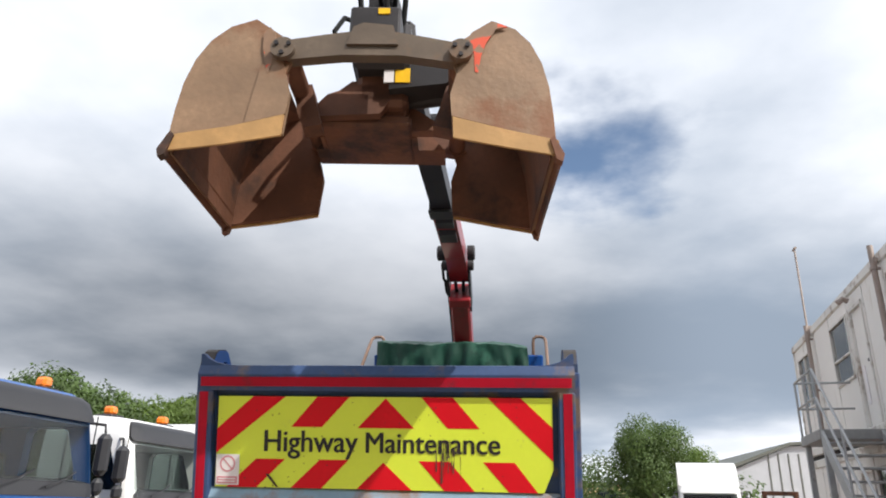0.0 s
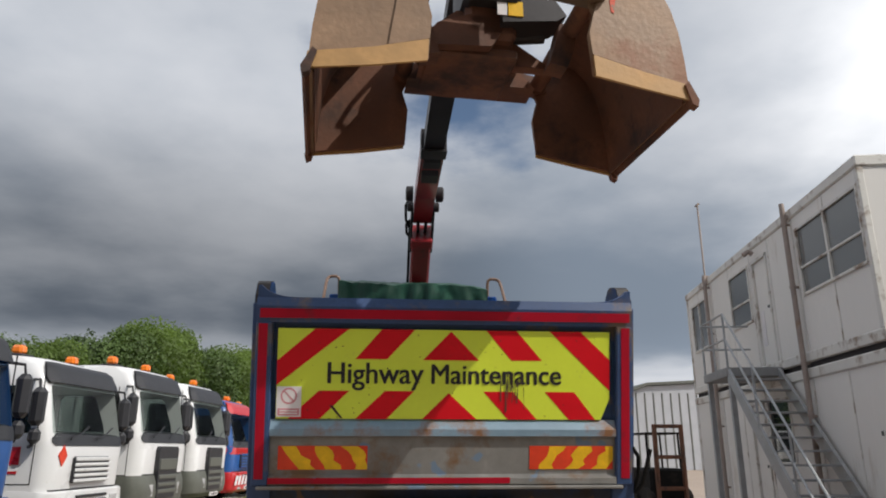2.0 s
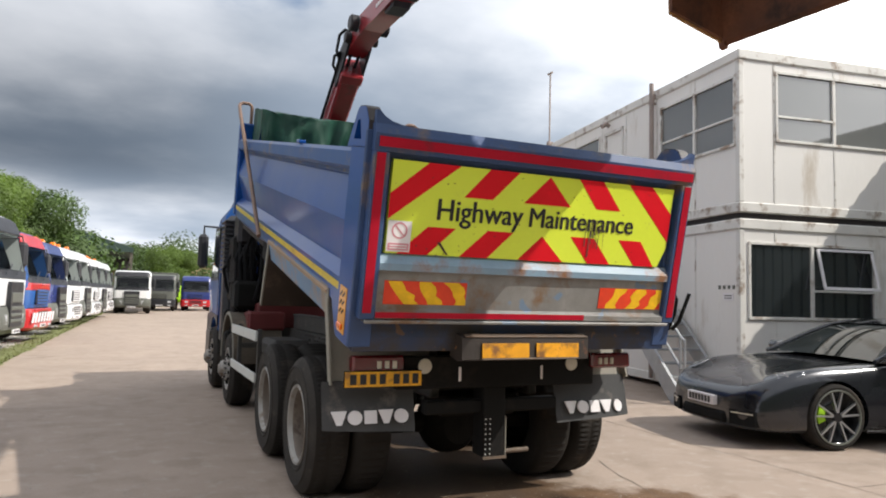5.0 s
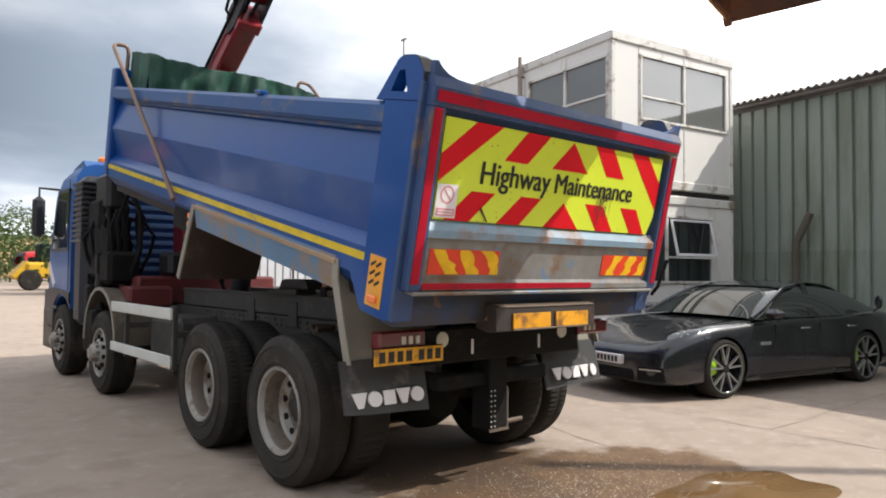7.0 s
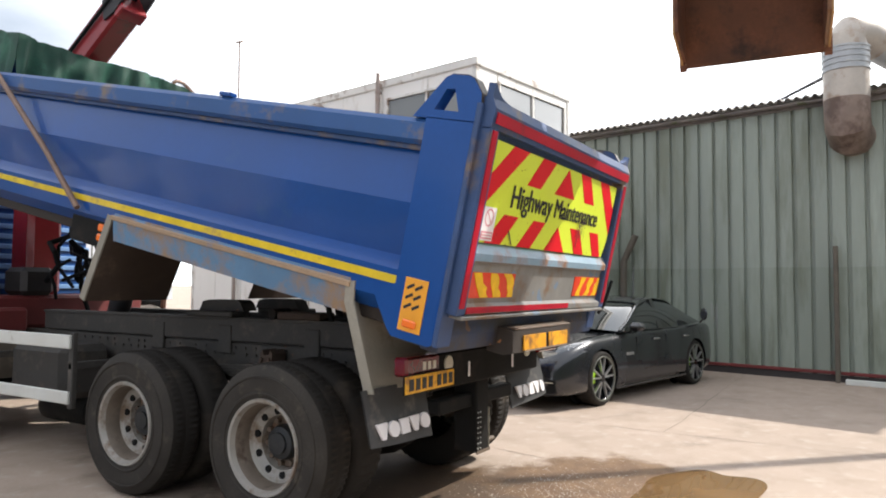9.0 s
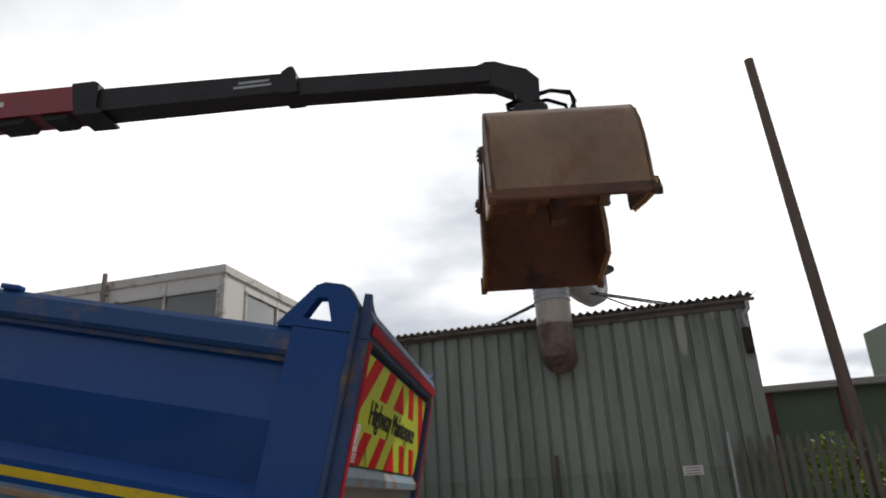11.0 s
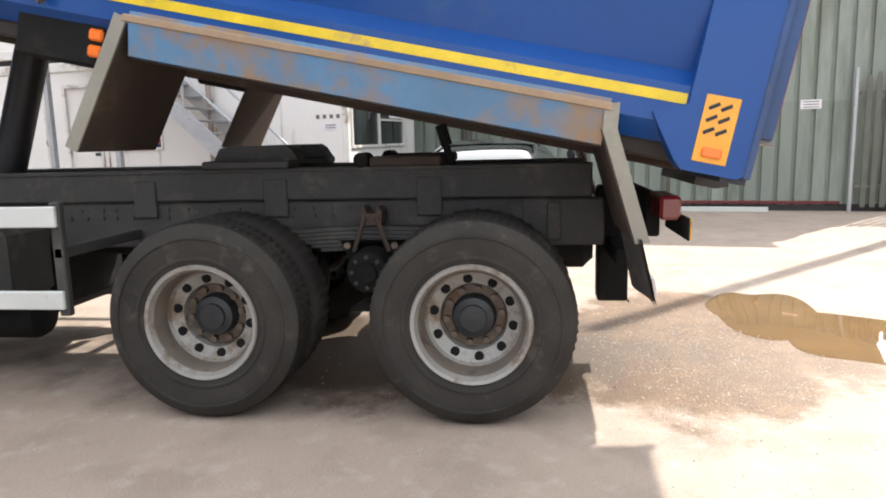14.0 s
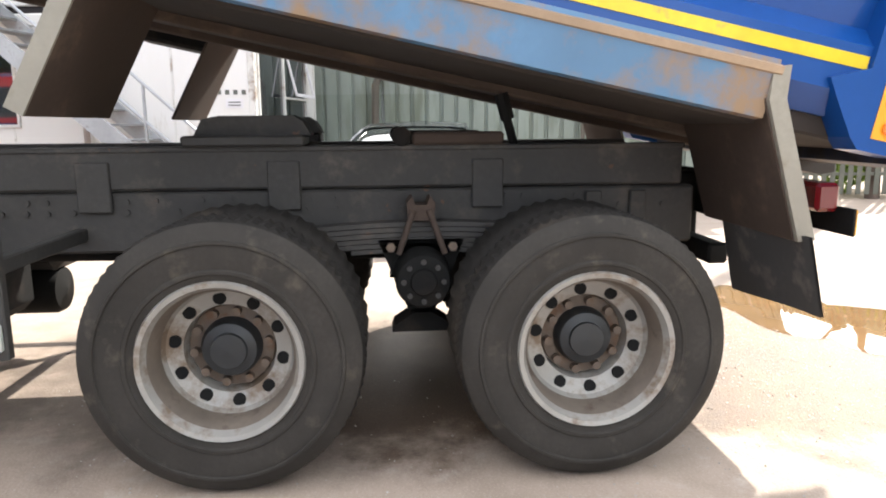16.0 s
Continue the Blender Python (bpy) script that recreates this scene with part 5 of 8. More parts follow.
        g.prism([(13.05, 1.30), (13.42, 1.62), (13.46, 1.50), (13.18, 1.22)], 0, CX + s * 1.19, CX + s * 1.207)
        cpart("white_swoosh", g, M_white_film, cab, "white flash on the door")
        g = Geo()
        g.box(CX + s * 1.2, CX + s * 1.206, 12.31, 12.317, 1.2, 2.75)
        cpart("door_gap", g, M_hole, cab)
        g = Geo()
        g.box(CX + s * 1.44, CX + s * 1.27, 13.45, 13.58, 1.98, 2.58, 0.05)
        g.tube([(CX + s * 1.1, 13.4, 2.7), (CX + s * 1.35, 13.52, 2.72), (CX + s * 1.35, 13.52, 2.5)], 0.02, 8)
        cpart("mirror", g, M_dark_plastic, cab, "black door mirror")
        g = Geo()
        for k in range(3):
            g.box(CX + s * 1.225, CX + s * 0.9, 13.05 - 0.1 * k, 13.4, 0.36 + 0.28 * k, 0.40 + 0.28 * k, 0.01)
        g.box(CX + s * 1.225, CX + s * 1.19, 13.05, 13.66, 0.32, 0.9, 0.02)
        cpart("cab_step", g, M_dark_plastic, cab, "black cab steps")
        g = Geo()
        arch = []
        for k in range(13):
            a = math.pi * k / 12
            arch.append((10.88 + 0.66 * math.cos(a), 0.62 + 0.66 * math.sin(a)))
        arch2 = [(10.88 + (y - 10.88) * 0.955, 0.62 + (z - 0.62) * 0.955) for y, z in arch]
        g.prism(arch + arch2[::-1], 0, CX + s * 1.23, CX + s * 0.60)
        guard = part("wheel_arch", g, M_arch, T, "dusty brown mudguard over the second axle", smooth=30)
        g = Geo()
        arch3 = [(10.88 + (y - 10.88) * 1.012, 0.62 + (z - 0.62) * 1.012) for y, z in arch]
        g.prism(arch3 + arch2[::-1], 0, CX + s * 1.245, CX + s * 1.231)
        part("guard_edge", g, M_guard, guard, "pale mudguard edge")
    g = Geo()
    g.prism([(13.53, 2.50), (13.67, 1.80), (13.70, 1.80), (13.56, 2.50)], 0, CX - 1.08, CX + 1.08)
    cpart("windscreen", g, M_glass_cab, cab, "windscreen")
    g = Geo()
    g.prism([(12.22, 2.9), (12.5, 3.06), (13.0, 2.98), (13.1, 2.9)], 0, CX - 1.0, CX + 1.0)
    cpart("roof_cap", g, M_cab_blue, cab)
    for k, x in enumerate((-0.7, 0.7)):
        g = Geo()
        g.lathe([(0.08, 0), (0.08, 0.10), (0.05, 0.13), (0.001, 0.13)], (CX + x, 12.6, 3.02), 14, "z")
        cpart("beacon", g, M_beacon, cab, "orange beacon", smooth=30)
    # air intake, exhaust and plumbing behind the cab
    g = Geo()
    g.box(CX - 1.20, CX - 0.75, 11.90, 12.32, 0.75, 2.75, 0.08)
    stack = part("air_intake", g, M_dark_plastic, T, "black ribbed air intake stack")
    for k in range(12):
        g = Geo()
        g.box(CX - 1.225, CX - 0.75, 11.86, 12.34, 1.86 + 0.07 * k, 1.90 + 0.07 * k, 0.012)
        part("rib", g, M_dark_plastic, stack)
    rng = random.Random(6)
    for k in range(34):
        x, y = (CX - rng.uniform(0.72, 1.16), rng.uniform(10.75, 11.75)) if k < 24 else (CX - rng.uniform(-0.15, 0.3), rng.uniform(10.2, 10.6))
        z0, z1 = rng.uniform(1.15, 1.6), rng.uniform(1.9, 2.55) if k < 24 else rng.uniform(1.7, 2.1)
        b = (rng.uniform(-.18, .2), rng.uniform(-.32, .25))
        g = Geo()
        g.tube([(x, y, z0), (x + b[0] * .7, y + b[1], z0 * .6 + z1 * .4), (x + b[0], y + b[1] * .8, z0 * .25 + z1 * .75), (x + b[0] * .3, y + b[1] * .2, z1), (CX - 0.85 if k < 24 else CX - 0.05, 11.35 if k < 24 else 10.5, z1 + 0.1)], rng.uniform(0.018, 0.034), 7)
        part("hose", g, M_hose, T, "black hydraulic hose", smooth=True)
    for k, (x0, x1, y0, y1, z0, z1) in enumerate(((-1.16, -0.86, 11.25, 11.80, 1.40, 2.40), (-1.12, -0.84, 11.10, 11.62, 2.25, 2.72), (-1.18, -0.80, 10.75, 11.15, 1.32, 1.72), (-0.55, -0.20, 10.50, 10.90, 1.42, 1.72))):
        g = Geo()
        g.box(CX + x0, CX + x1, y0, y1, z0, z1, 0.05)
        part("valve_block", g, M_dark_steel if k % 2 else M_chassis, T, "black oily crane valve block")
    for k in range(6):
        g = Geo()
        g.tube([(CX - 1.20, 10.78 + 0.09 * k, 1.70), (CX - 1.20, 10.76 + 0.09 * k, 1.98 + 0.03 * (k % 3))], 0.010, 6)
        part("control_lever", g, M_dark_steel, T, "thin black control lever", smooth=True)
    g = Geo()
    g.box(CX - 1.23, CX - 0.55, 11.42, 11.62, 0.45, 1.30, 0.03)
    g.box(CX - 1.235, CX - 0.9, 11.15, 11.45, 0.42, 1.0, 0.04)
    part("battery_box", g, M_chassis, T, "black battery box below the cab")
    g = Geo()
    g.tube([(CX - 1.1, 11.35, 0.5), (CX - 1.12, 11.35, 1.6), (CX - 1.05, 11.2, 2.2)], 0.05, 10)
    part("exhaust_pipe", g, M_dark_steel, T, "dark exhaust pipe", smooth=30)
    g = Geo()
    g.box(CX - 0.9, CX + 0.9, 10.55, 11.35, 1.08, 1.42, 0.03)
    g.box(CX - 1.05, CX - 0.55, 10.35, 10.75, 1.05, 1.30, 0.03)
    part("crane_base", g, M_red_rail, T, "dirty dark red crane base")
    g = Geo()
    g.box(CX - 0.67, CX + 0.95, 11.80, 12.05, 1.40, 2.85, 0.03)
    tank = part("oil_tank", g, M_cab_blue, T, "blue ribbed hydraulic oil tank")
    for k in range(11):
        g = Geo()
        g.box(CX - 0.68, CX + 0.96, 11.77, 11.798, 1.48 + 0.12 * k, 1.54 + 0.12 * k, 0.008)
        part("rib", g, M_ledge_blue, tank, "pale blue rib")
    # --- loader crane
    bx = -0.905
    g = Geo()
    g.box(bx - 0.20, bx + 0.20, 11.20, 11.62, 1.4, 3.1, 0.06)
    g.prism([(11.1, 3.0), (11.7, 3.0), (11.95, 3.25), (11.9, 3.6), (11.5, 3.6), (11.15, 3.25)], 0, bx - 0.20, bx + 0.20)
    part("crane_column", g, M_red_crane, T, "red crane column")
    boom_a, boom_b = Vector((bx, 11.60, 3.42)), Vector((bx, 9.76, 4.636))
    dv = boom_b - boom_a
    ln = dv.length
    R = Matrix.Translation(boom_a) @ dv.to_track_quat("Y", "Z").to_matrix().to_4x4()
    g = Geo(R)
    g.box(-0.14, 0.14, -0.1, ln, -0.17, 0.17, 0.03)
    g.box(-0.155, 0.155, ln - 0.16, ln, -0.19, 0.19, 0.015)
    boom = part("inner_boom", g, M_red_crane, T, "red inner crane boom")
    g = Geo(R)
    g.tube([(0.165, 0.5, 0.05), (0.165, ln * 0.6, 0.06), (0.170, ln - 0.05, 0.04), (0.165, ln + 0.15, 0.08)], 0.020, 8)
    part("boom_hose", g, M_hose, boom, "black hose along the boom", smooth=True)
    # knuckle: two side plates and link rods with daylight between them
    for s in (-1, 1):
        g = Geo()
        g.prism([(9.98, 4.40), (10.02, 4.62), (9.72, 4.86), (9.44, 4.98), (9.38, 4.80), (9.62, 4.60), (9.80, 4.46)], 0, bx + s * 0.135, bx + s * 0.165)
        part("knuckle_plate", g, M_dark_steel, boom, "dark knuckle side plate")
        g = Geo()
        g.tube([(bx + s * 0.05, 9.78, 4.64), (bx + s * 0.06, 9.50, 4.82)], 0.024, 8)
        part("link_rod", g, M_dark_steel, boom, "thin dark link rod", smooth=True)
        g = Geo()
        g.lathe([(0.001, s * 0.05), (0.085, s * 0.05), (0.105, s * 0.035), (0.105, -s * 0.05)], (bx + s * 0.205, 9.02, 4.95), 24)
        part("pivot_drum", g, M_dark_steel, boom, "round dark pivot drum", smooth=30)
        g = Geo()
        g.lathe([(0.001, s * 0.035), (0.06, s * 0.03), (0.07, s * 0.02), (0.07, -s * 0.05)], (bx + s * 0.19, 9.34, 4.88), 18)
        part("pivot_pin", g, M_dark_steel, boom, "dark pivot pin", smooth=30)
    g = Geo()
    g.tube([(bx - 0.17, 9.74, 4.70), (bx - 0.23, 9.68, 4.80), (bx - 0.24, 9.52, 4.96), (bx - 0.20, 9.40, 5.0), (bx - 0.16, 9.34, 4.95)], 0.02, 8)
    part("knuckle_hose", g, M_hose, boom, "looped black hose at the knuckle", smooth=True)
    g = Geo()
    g.tube([(bx - 0.16, 9.92, 4.60), (bx - 0.21, 9.92, 4.68), (bx - 0.22, 9.82, 4.78), (bx - 0.17, 9.70, 4.80)], 0.02, 8)
    part("knuckle_hose", g, M_hose, boom, "looped black hose at the knuckle", smooth=True)
    g = Geo()
    g.prism([(9.64, 4.74), (9.66, 4.84), (9.34, 5.05), (9.20, 5.065), (7.32, 5.025), (7.22, 5.01), (7.22, 4.79), (8.30, 4.80), (8.85, 4.82), (9.28, 4.78)], 0, bx - 0.13, bx + 0.13)
    jib = part("jib", g, M_red_crane, T, "red crane jib")
    for k in range(5):
        g = Geo()
        g.box(bx - 0.136, bx - 0.131, 8.02 + 0.07 * k, 8.07 + 0.07 * k, 4.90, 4.945)
        part("block_mark", g, M_white_film, jib, "faint white block mark")
    for a, b in ((8.15, 7.80), (7.70, 7.42)):
        g = Geo()
        g.prism([(a, 4.80), (a - 0.05, 4.745), (b + 0.05, 4.745), (b, 4.80)], 0, bx - 0.10, bx + 0.10)
        part("slide_pad", g, M_dark_steel, jib, "dark slide block")
    g = Geo()
    g.prism([(7.42, 5.045), (7.22, 5.045), (7.18, 5.02), (7.18, 4.79), (7.13, 4.76), (7.13, 4.735), (7.36, 4.74), (7.38, 4.79)], 0, bx - 0.142, bx + 0.142)
    part("collar", g, M_dark_steel, jib, "dark boom collar")
    g = Geo()
    g.prism([(7.25, 4.775), (7.25, 4.985), (5.53, 4.925), (5.53, 4.755)], 0, bx - 0.11, bx + 0.11)
    ext = part("boom_extension", g, M_dark_steel, jib, "dark first telescopic section")
    g = Geo()
    g.prism([(5.62, 4.735), (5.62, 4.935), (5.56, 4.975), (5.52, 4.975), (5.50, 4.93), (5.48, 4.735)], 0, bx - 0.125, bx + 0.125)
    part("collar", g, M_dark_steel, ext, "dark end collar")
    for a, b, z in ((5.72, 5.98, 4.865), (5.70, 6.02, 4.825)):
        g = Geo()
        g.box(bx - 0.114, bx - 0.109, a, b, z, z + 0.022)
        part("scrape", g, M_galv, ext, "bright scrape")
    g = Geo()
    g.prism([(5.52, 4.725), (5.52, 4.885), (3.95, 4.80), (3.95, 4.655)], 0, bx - 0.088, bx + 0.088)
    tip = part("boom_tip", g, M_dark_steel, jib, "dark telescopic tip")
    g = Geo()
    g.prism([(4.06, 4.64), (4.06, 4.815), (3.98, 4.85), (3.90, 4.845), (3.80, 4.80), (3.66, 4.745), (3.57, 4.64), (3.58, 4.46), (3.70, 4.42), (3.77, 4.54), (3.92, 4.62)], 0, bx - 0.062, bx + 0.062)
    part("tip_bracket", g, M_dark_steel, tip, "dark hanging bracket at the tip")
    return T


# ---------------------------------------------------------------- the grab
def build_grab():
    m = pose(-0.85, 3.60, 3.30, 0, 0, 5)
    T = thing("clamshell_grab", m, "rusty open clamshell grab bucket hanging from the crane boom", "grab")
    F = Matrix.Translation((-0.85, 3.60, 0)) @ Matrix.Rotation(radians(5), 4, "Z")
    Y0, Y1 = -0.49, 0.465
    for s in (-1, 1):
        K = 1.0 if s < 0 else 0.945
        arc = [(0.43, 3.915), (0.61, 4.045), (0.735, 3.998), (0.828, 3.912), (0.893, 3.795), (0.933, 3.655), (0.952, 3.505), (0.961, 3.372), (0.965, 3.285)]
        arc = [(a if a < 0.65 else 0.65 + (a - 0.65) * (1 if s < 0 else 0.82), b) for a, b in arc]
        low = [(0.965 * K, 3.285), (0.68, 3.325), (0.41, 3.375), (0.395, 3.60), (0.43, 3.72), (0.40, 3.80)]
        # curved back
        g = Geo(F)
        back = arc[1:]
        inner = [(a - 0.022, b - 0.012) for a, b in back]
        g.prism([(s * a, b) for a, b in back + inner[::-1]], 1, Y0, Y1)
        shell = part("shell", g, M_rust, T, "rusty curved grab shell", smooth=35)
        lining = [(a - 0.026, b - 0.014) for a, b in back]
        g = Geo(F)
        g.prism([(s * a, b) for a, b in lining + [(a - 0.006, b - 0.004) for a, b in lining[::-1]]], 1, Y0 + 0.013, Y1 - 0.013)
        part("shell_lining", g, M_rust_in, shell, "rusty inside with shade in its colour", smooth=35)
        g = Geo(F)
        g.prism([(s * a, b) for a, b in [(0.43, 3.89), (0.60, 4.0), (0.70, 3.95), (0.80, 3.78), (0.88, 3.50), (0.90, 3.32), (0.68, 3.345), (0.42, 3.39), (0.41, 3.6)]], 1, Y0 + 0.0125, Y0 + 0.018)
        part("plate_lining", g, M_rust_in, shell, "rusty inside with shade in its colour")
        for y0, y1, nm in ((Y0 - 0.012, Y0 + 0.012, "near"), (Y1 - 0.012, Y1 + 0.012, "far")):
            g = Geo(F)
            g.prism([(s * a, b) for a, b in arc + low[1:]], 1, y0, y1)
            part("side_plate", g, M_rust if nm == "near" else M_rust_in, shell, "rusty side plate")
            g = Geo(F)
            ye = y0 - 0.014 if nm == "near" else y1
            g.prism([(s * a, b) for a, b in [(0.980 * K, 3.268), (0.68, 3.31), (0.415, 3.36), (0.41, 3.475), (0.67, 3.405), (0.968 * K, 3.352)]], 1, ye, ye + 0.014)
            part("edge_band", g, M_rust_lip, shell, "worn ochre edge band")
            g = Geo(F)
            g.prism([(s * a, b) for a, b in [(0.405, 3.478), (0.60, 3.425), (0.575, 3.60), (0.555, 3.74), (0.50, 3.86), (0.46, 3.83), (0.42, 3.70), (0.395, 3.60)]], 1, ye, ye + 0.012)
            part("gusset", g, M_rust, shell, "welded gusset")
            if nm == "near":
                g = Geo(F)
                g.prism([(s * a, b) for a, b in ([(0.46, 3.90), (0.50, 3.965), (0.60, 4.035), (0.68, 4.0), (0.62, 3.985), (0.57, 3.90), (0.545, 3.82), (0.53, 3.72), (0.515, 3.73), (0.51, 3.84)] if s > 0 else [(0.485, 3.85), (0.50, 3.95), (0.53, 3.985), (0.56, 3.95), (0.555, 3.86), (0.53, 3.76), (0.515, 3.70), (0.50, 3.76)])], 1, ye - 0.003, ye + 0.004)
                part("paint_patch", g, M_grab_red, shell, "remains of orange red paint")
        g = Geo(F)
        g.prism([(s * a, b) for a, b in [(0.95 * K, 3.37), (0.99 * K, 3.26), (0.975 * K, 3.25), (0.925 * K, 3.35)]], 1, Y0 - 0.03, Y1 + 0.03)
        for y0, y1 in ((Y0 - 0.04, Y0 + 0.01), (Y1 - 0.01, Y1 + 0.04)):
            g.prism([(s * a, b) for a, b in [(0.945 * K, 3.37), (0.995 * K, 3.27), (0.985 * K, 3.23), (0.955 * K, 3.245), (0.925 * K, 3.35)]], 1, y0, y1)
        part("cutting_lip", g, M_rust_in, shell, "dark rusty cutting lip")
        # hinge tube and swing bars
        g = Geo(F)
        g.tube([(s * 0.43, Y0 - 0.02, 3.835), (s * 0.43, Y1 + 0.02, 3.835)], 0.05, 14)
        part("hinge_tube", g, M_rust_in, shell, "rusty hinge tube", smooth=30)
        g = Geo(F)
        g.prism([(s * a, b) for a, b in [(0.37, 3.87), (0.47, 3.87), (0.44, 3.70), (0.40, 3.60), (0.30, 3.62), (0.33, 3.72)]], 1, -0.18, -0.06)
        part("swing_bar", g, M_rust_in, shell, "rusty swing bar")
        for y0, d in ((Y0 - 0.035, -0.035), (Y1 + 0.012, 0.035)):
            g = Geo(F)
            g.disc((s * 0.445, y0, 3.835), 0.060, 1, d, 26)
            pin = part("pin_boss", g, M_grab_grey, T, "round steel pin boss", smooth=30)
            for k in range(3):
                g = Geo(F)
                a = 2 * math.pi * k / 3 + 0.5
                g.disc((s * 0.445 + 0.036 * math.cos(a), y0 + d, 3.835 + 0.036 * math.sin(a)), 0.012, 1, d * 0.35, 8)
                part("bolt", g, M_dark_steel, pin)
    # frame: two cross bars, the body between them and the rotator
    bar = [(-0.47, 3.895), (-0.25, 3.935), (-0.12, 3.955), (0.12, 3.955), (0.25, 3.930), (0.47, 3.885), (0.49, 3.80), (0.42, 3.775), (0.15, 3.815), (-0.15, 3.815), (-0.42, 3.785), (-0.49, 3.81)]
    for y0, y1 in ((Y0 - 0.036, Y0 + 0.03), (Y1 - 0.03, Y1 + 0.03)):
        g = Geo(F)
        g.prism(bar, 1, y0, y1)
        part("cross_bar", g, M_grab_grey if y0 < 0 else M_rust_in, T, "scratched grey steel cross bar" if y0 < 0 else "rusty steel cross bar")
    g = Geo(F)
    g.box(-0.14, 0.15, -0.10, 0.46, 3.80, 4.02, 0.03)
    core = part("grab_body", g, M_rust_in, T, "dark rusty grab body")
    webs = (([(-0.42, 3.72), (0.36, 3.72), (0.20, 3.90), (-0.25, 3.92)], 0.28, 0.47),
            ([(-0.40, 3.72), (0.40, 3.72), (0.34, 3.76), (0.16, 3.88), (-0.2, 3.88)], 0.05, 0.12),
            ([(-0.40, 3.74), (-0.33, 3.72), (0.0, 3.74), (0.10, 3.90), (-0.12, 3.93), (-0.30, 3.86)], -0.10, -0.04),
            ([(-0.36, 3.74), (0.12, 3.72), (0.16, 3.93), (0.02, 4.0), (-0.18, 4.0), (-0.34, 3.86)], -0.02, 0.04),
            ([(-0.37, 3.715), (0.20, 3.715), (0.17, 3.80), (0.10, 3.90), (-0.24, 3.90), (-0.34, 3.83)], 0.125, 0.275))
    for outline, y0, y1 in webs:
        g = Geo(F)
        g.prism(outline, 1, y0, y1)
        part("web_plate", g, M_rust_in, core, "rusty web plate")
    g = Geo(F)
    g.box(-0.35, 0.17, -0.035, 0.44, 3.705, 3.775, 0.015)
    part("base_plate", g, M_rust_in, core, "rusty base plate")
    g = Geo(F)
    g.prism([(-0.13, 3.87), (0.13, 3.87), (0.10, 3.985), (-0.05, 4.0), (-0.10, 3.975)], 1, Y0 - 0.052, Y0 - 0.034)
    part("boss_plate", g, M_grab_grey, T, "worn steel boss plate")
    g = Geo(F)
    g.box(-0.13, 0.13, -0.50, -0.30, 3.93, 4.14, 0.012)
    g.box(-0.16, 0.16, -0.20, 0.22, 3.98, 4.30, 0.03)
    part("valve_box", g, M_dark_steel, T, "dark valve box")
    g = Geo(F)
    g.box(0.015, 0.075, -0.507, -0.5005, 4.085, 4.12)
    part("sticker", g, M_gold_mark, T, "small yellow sticker")
    g = Geo(F)
    g.tube([(-0.30, 0.10, 3.88), (0.34, 0.02, 3.93)], 0.055, 14)
    g.prism([(0.05, 3.86), (0.36, 3.90), (0.42, 3.94), (0.36, 4.03), (0.05, 4.05)], 1, -0.16, 0.02)
    part("grab_cylinder", g, M_dark_steel, T, "grey hydraulic cylinder", smooth=30)
    g = Geo(F)
    g.box(0.02, 0.075, -0.167, -0.1605, 3.90, 3.985)
    part("sticker", g, M_white_film, T, "worn white sticker")
    g = Geo(F)
    g.box(0.082, 0.165, -0.168, -0.1605, 3.90, 3.99)
    part("sticker", g, M_gold_mark, T, "worn orange sticker")
    g = Geo(F)
    g.lathe([(0.12, 4.28), (0.13, 4.30), (0.13, 4.38), (0.10, 4.40), (0.06, 4.42), (0.06, 4.50)], (-0.0, 0.10, 0), 22, "z")
    g.box(-0.17, -0.08, -0.06, 0.2, 4.24, 4.42, 0.03)
    g.box(0.08, 0.17, -0.06, 0.2, 4.24, 4.42, 0.03)
    part("rotator", g, M_dark_steel, T, "dark hydraulic rotator", smooth=30)
    g = Geo(F)
    for k, (a, b, h) in enumerate(((-0.05, -0.05, 4.57), (0.01, -0.08, 4.61), (0.05, -0.04, 4.55))):
        g = Geo(F)
        g.tube([(a * 2.2, b - 0.12, 4.20), (a * 2.6, b - 0.22, 4.42), (a * 1.6, b - 0.20, h - 0.04), (a, b - 0.05, h), (a * .5, 0.10, h - 0.05), (a * .3, 0.24, h - 0.12)], 0.016, 8)
        part("hose", g, M_hose, T, "looped black hydraulic hose", smooth=True)
    g = Geo(F)
    g.tube([(-0.2, -0.3, 4.0), (-0.24, -0.34, 4.1), (-0.2, -0.30, 4.22), (-0.12, -0.2, 4.26)], 0.014, 8)
    part("hose", g, M_hose, T, "looped black hydraulic hose", smooth=True)


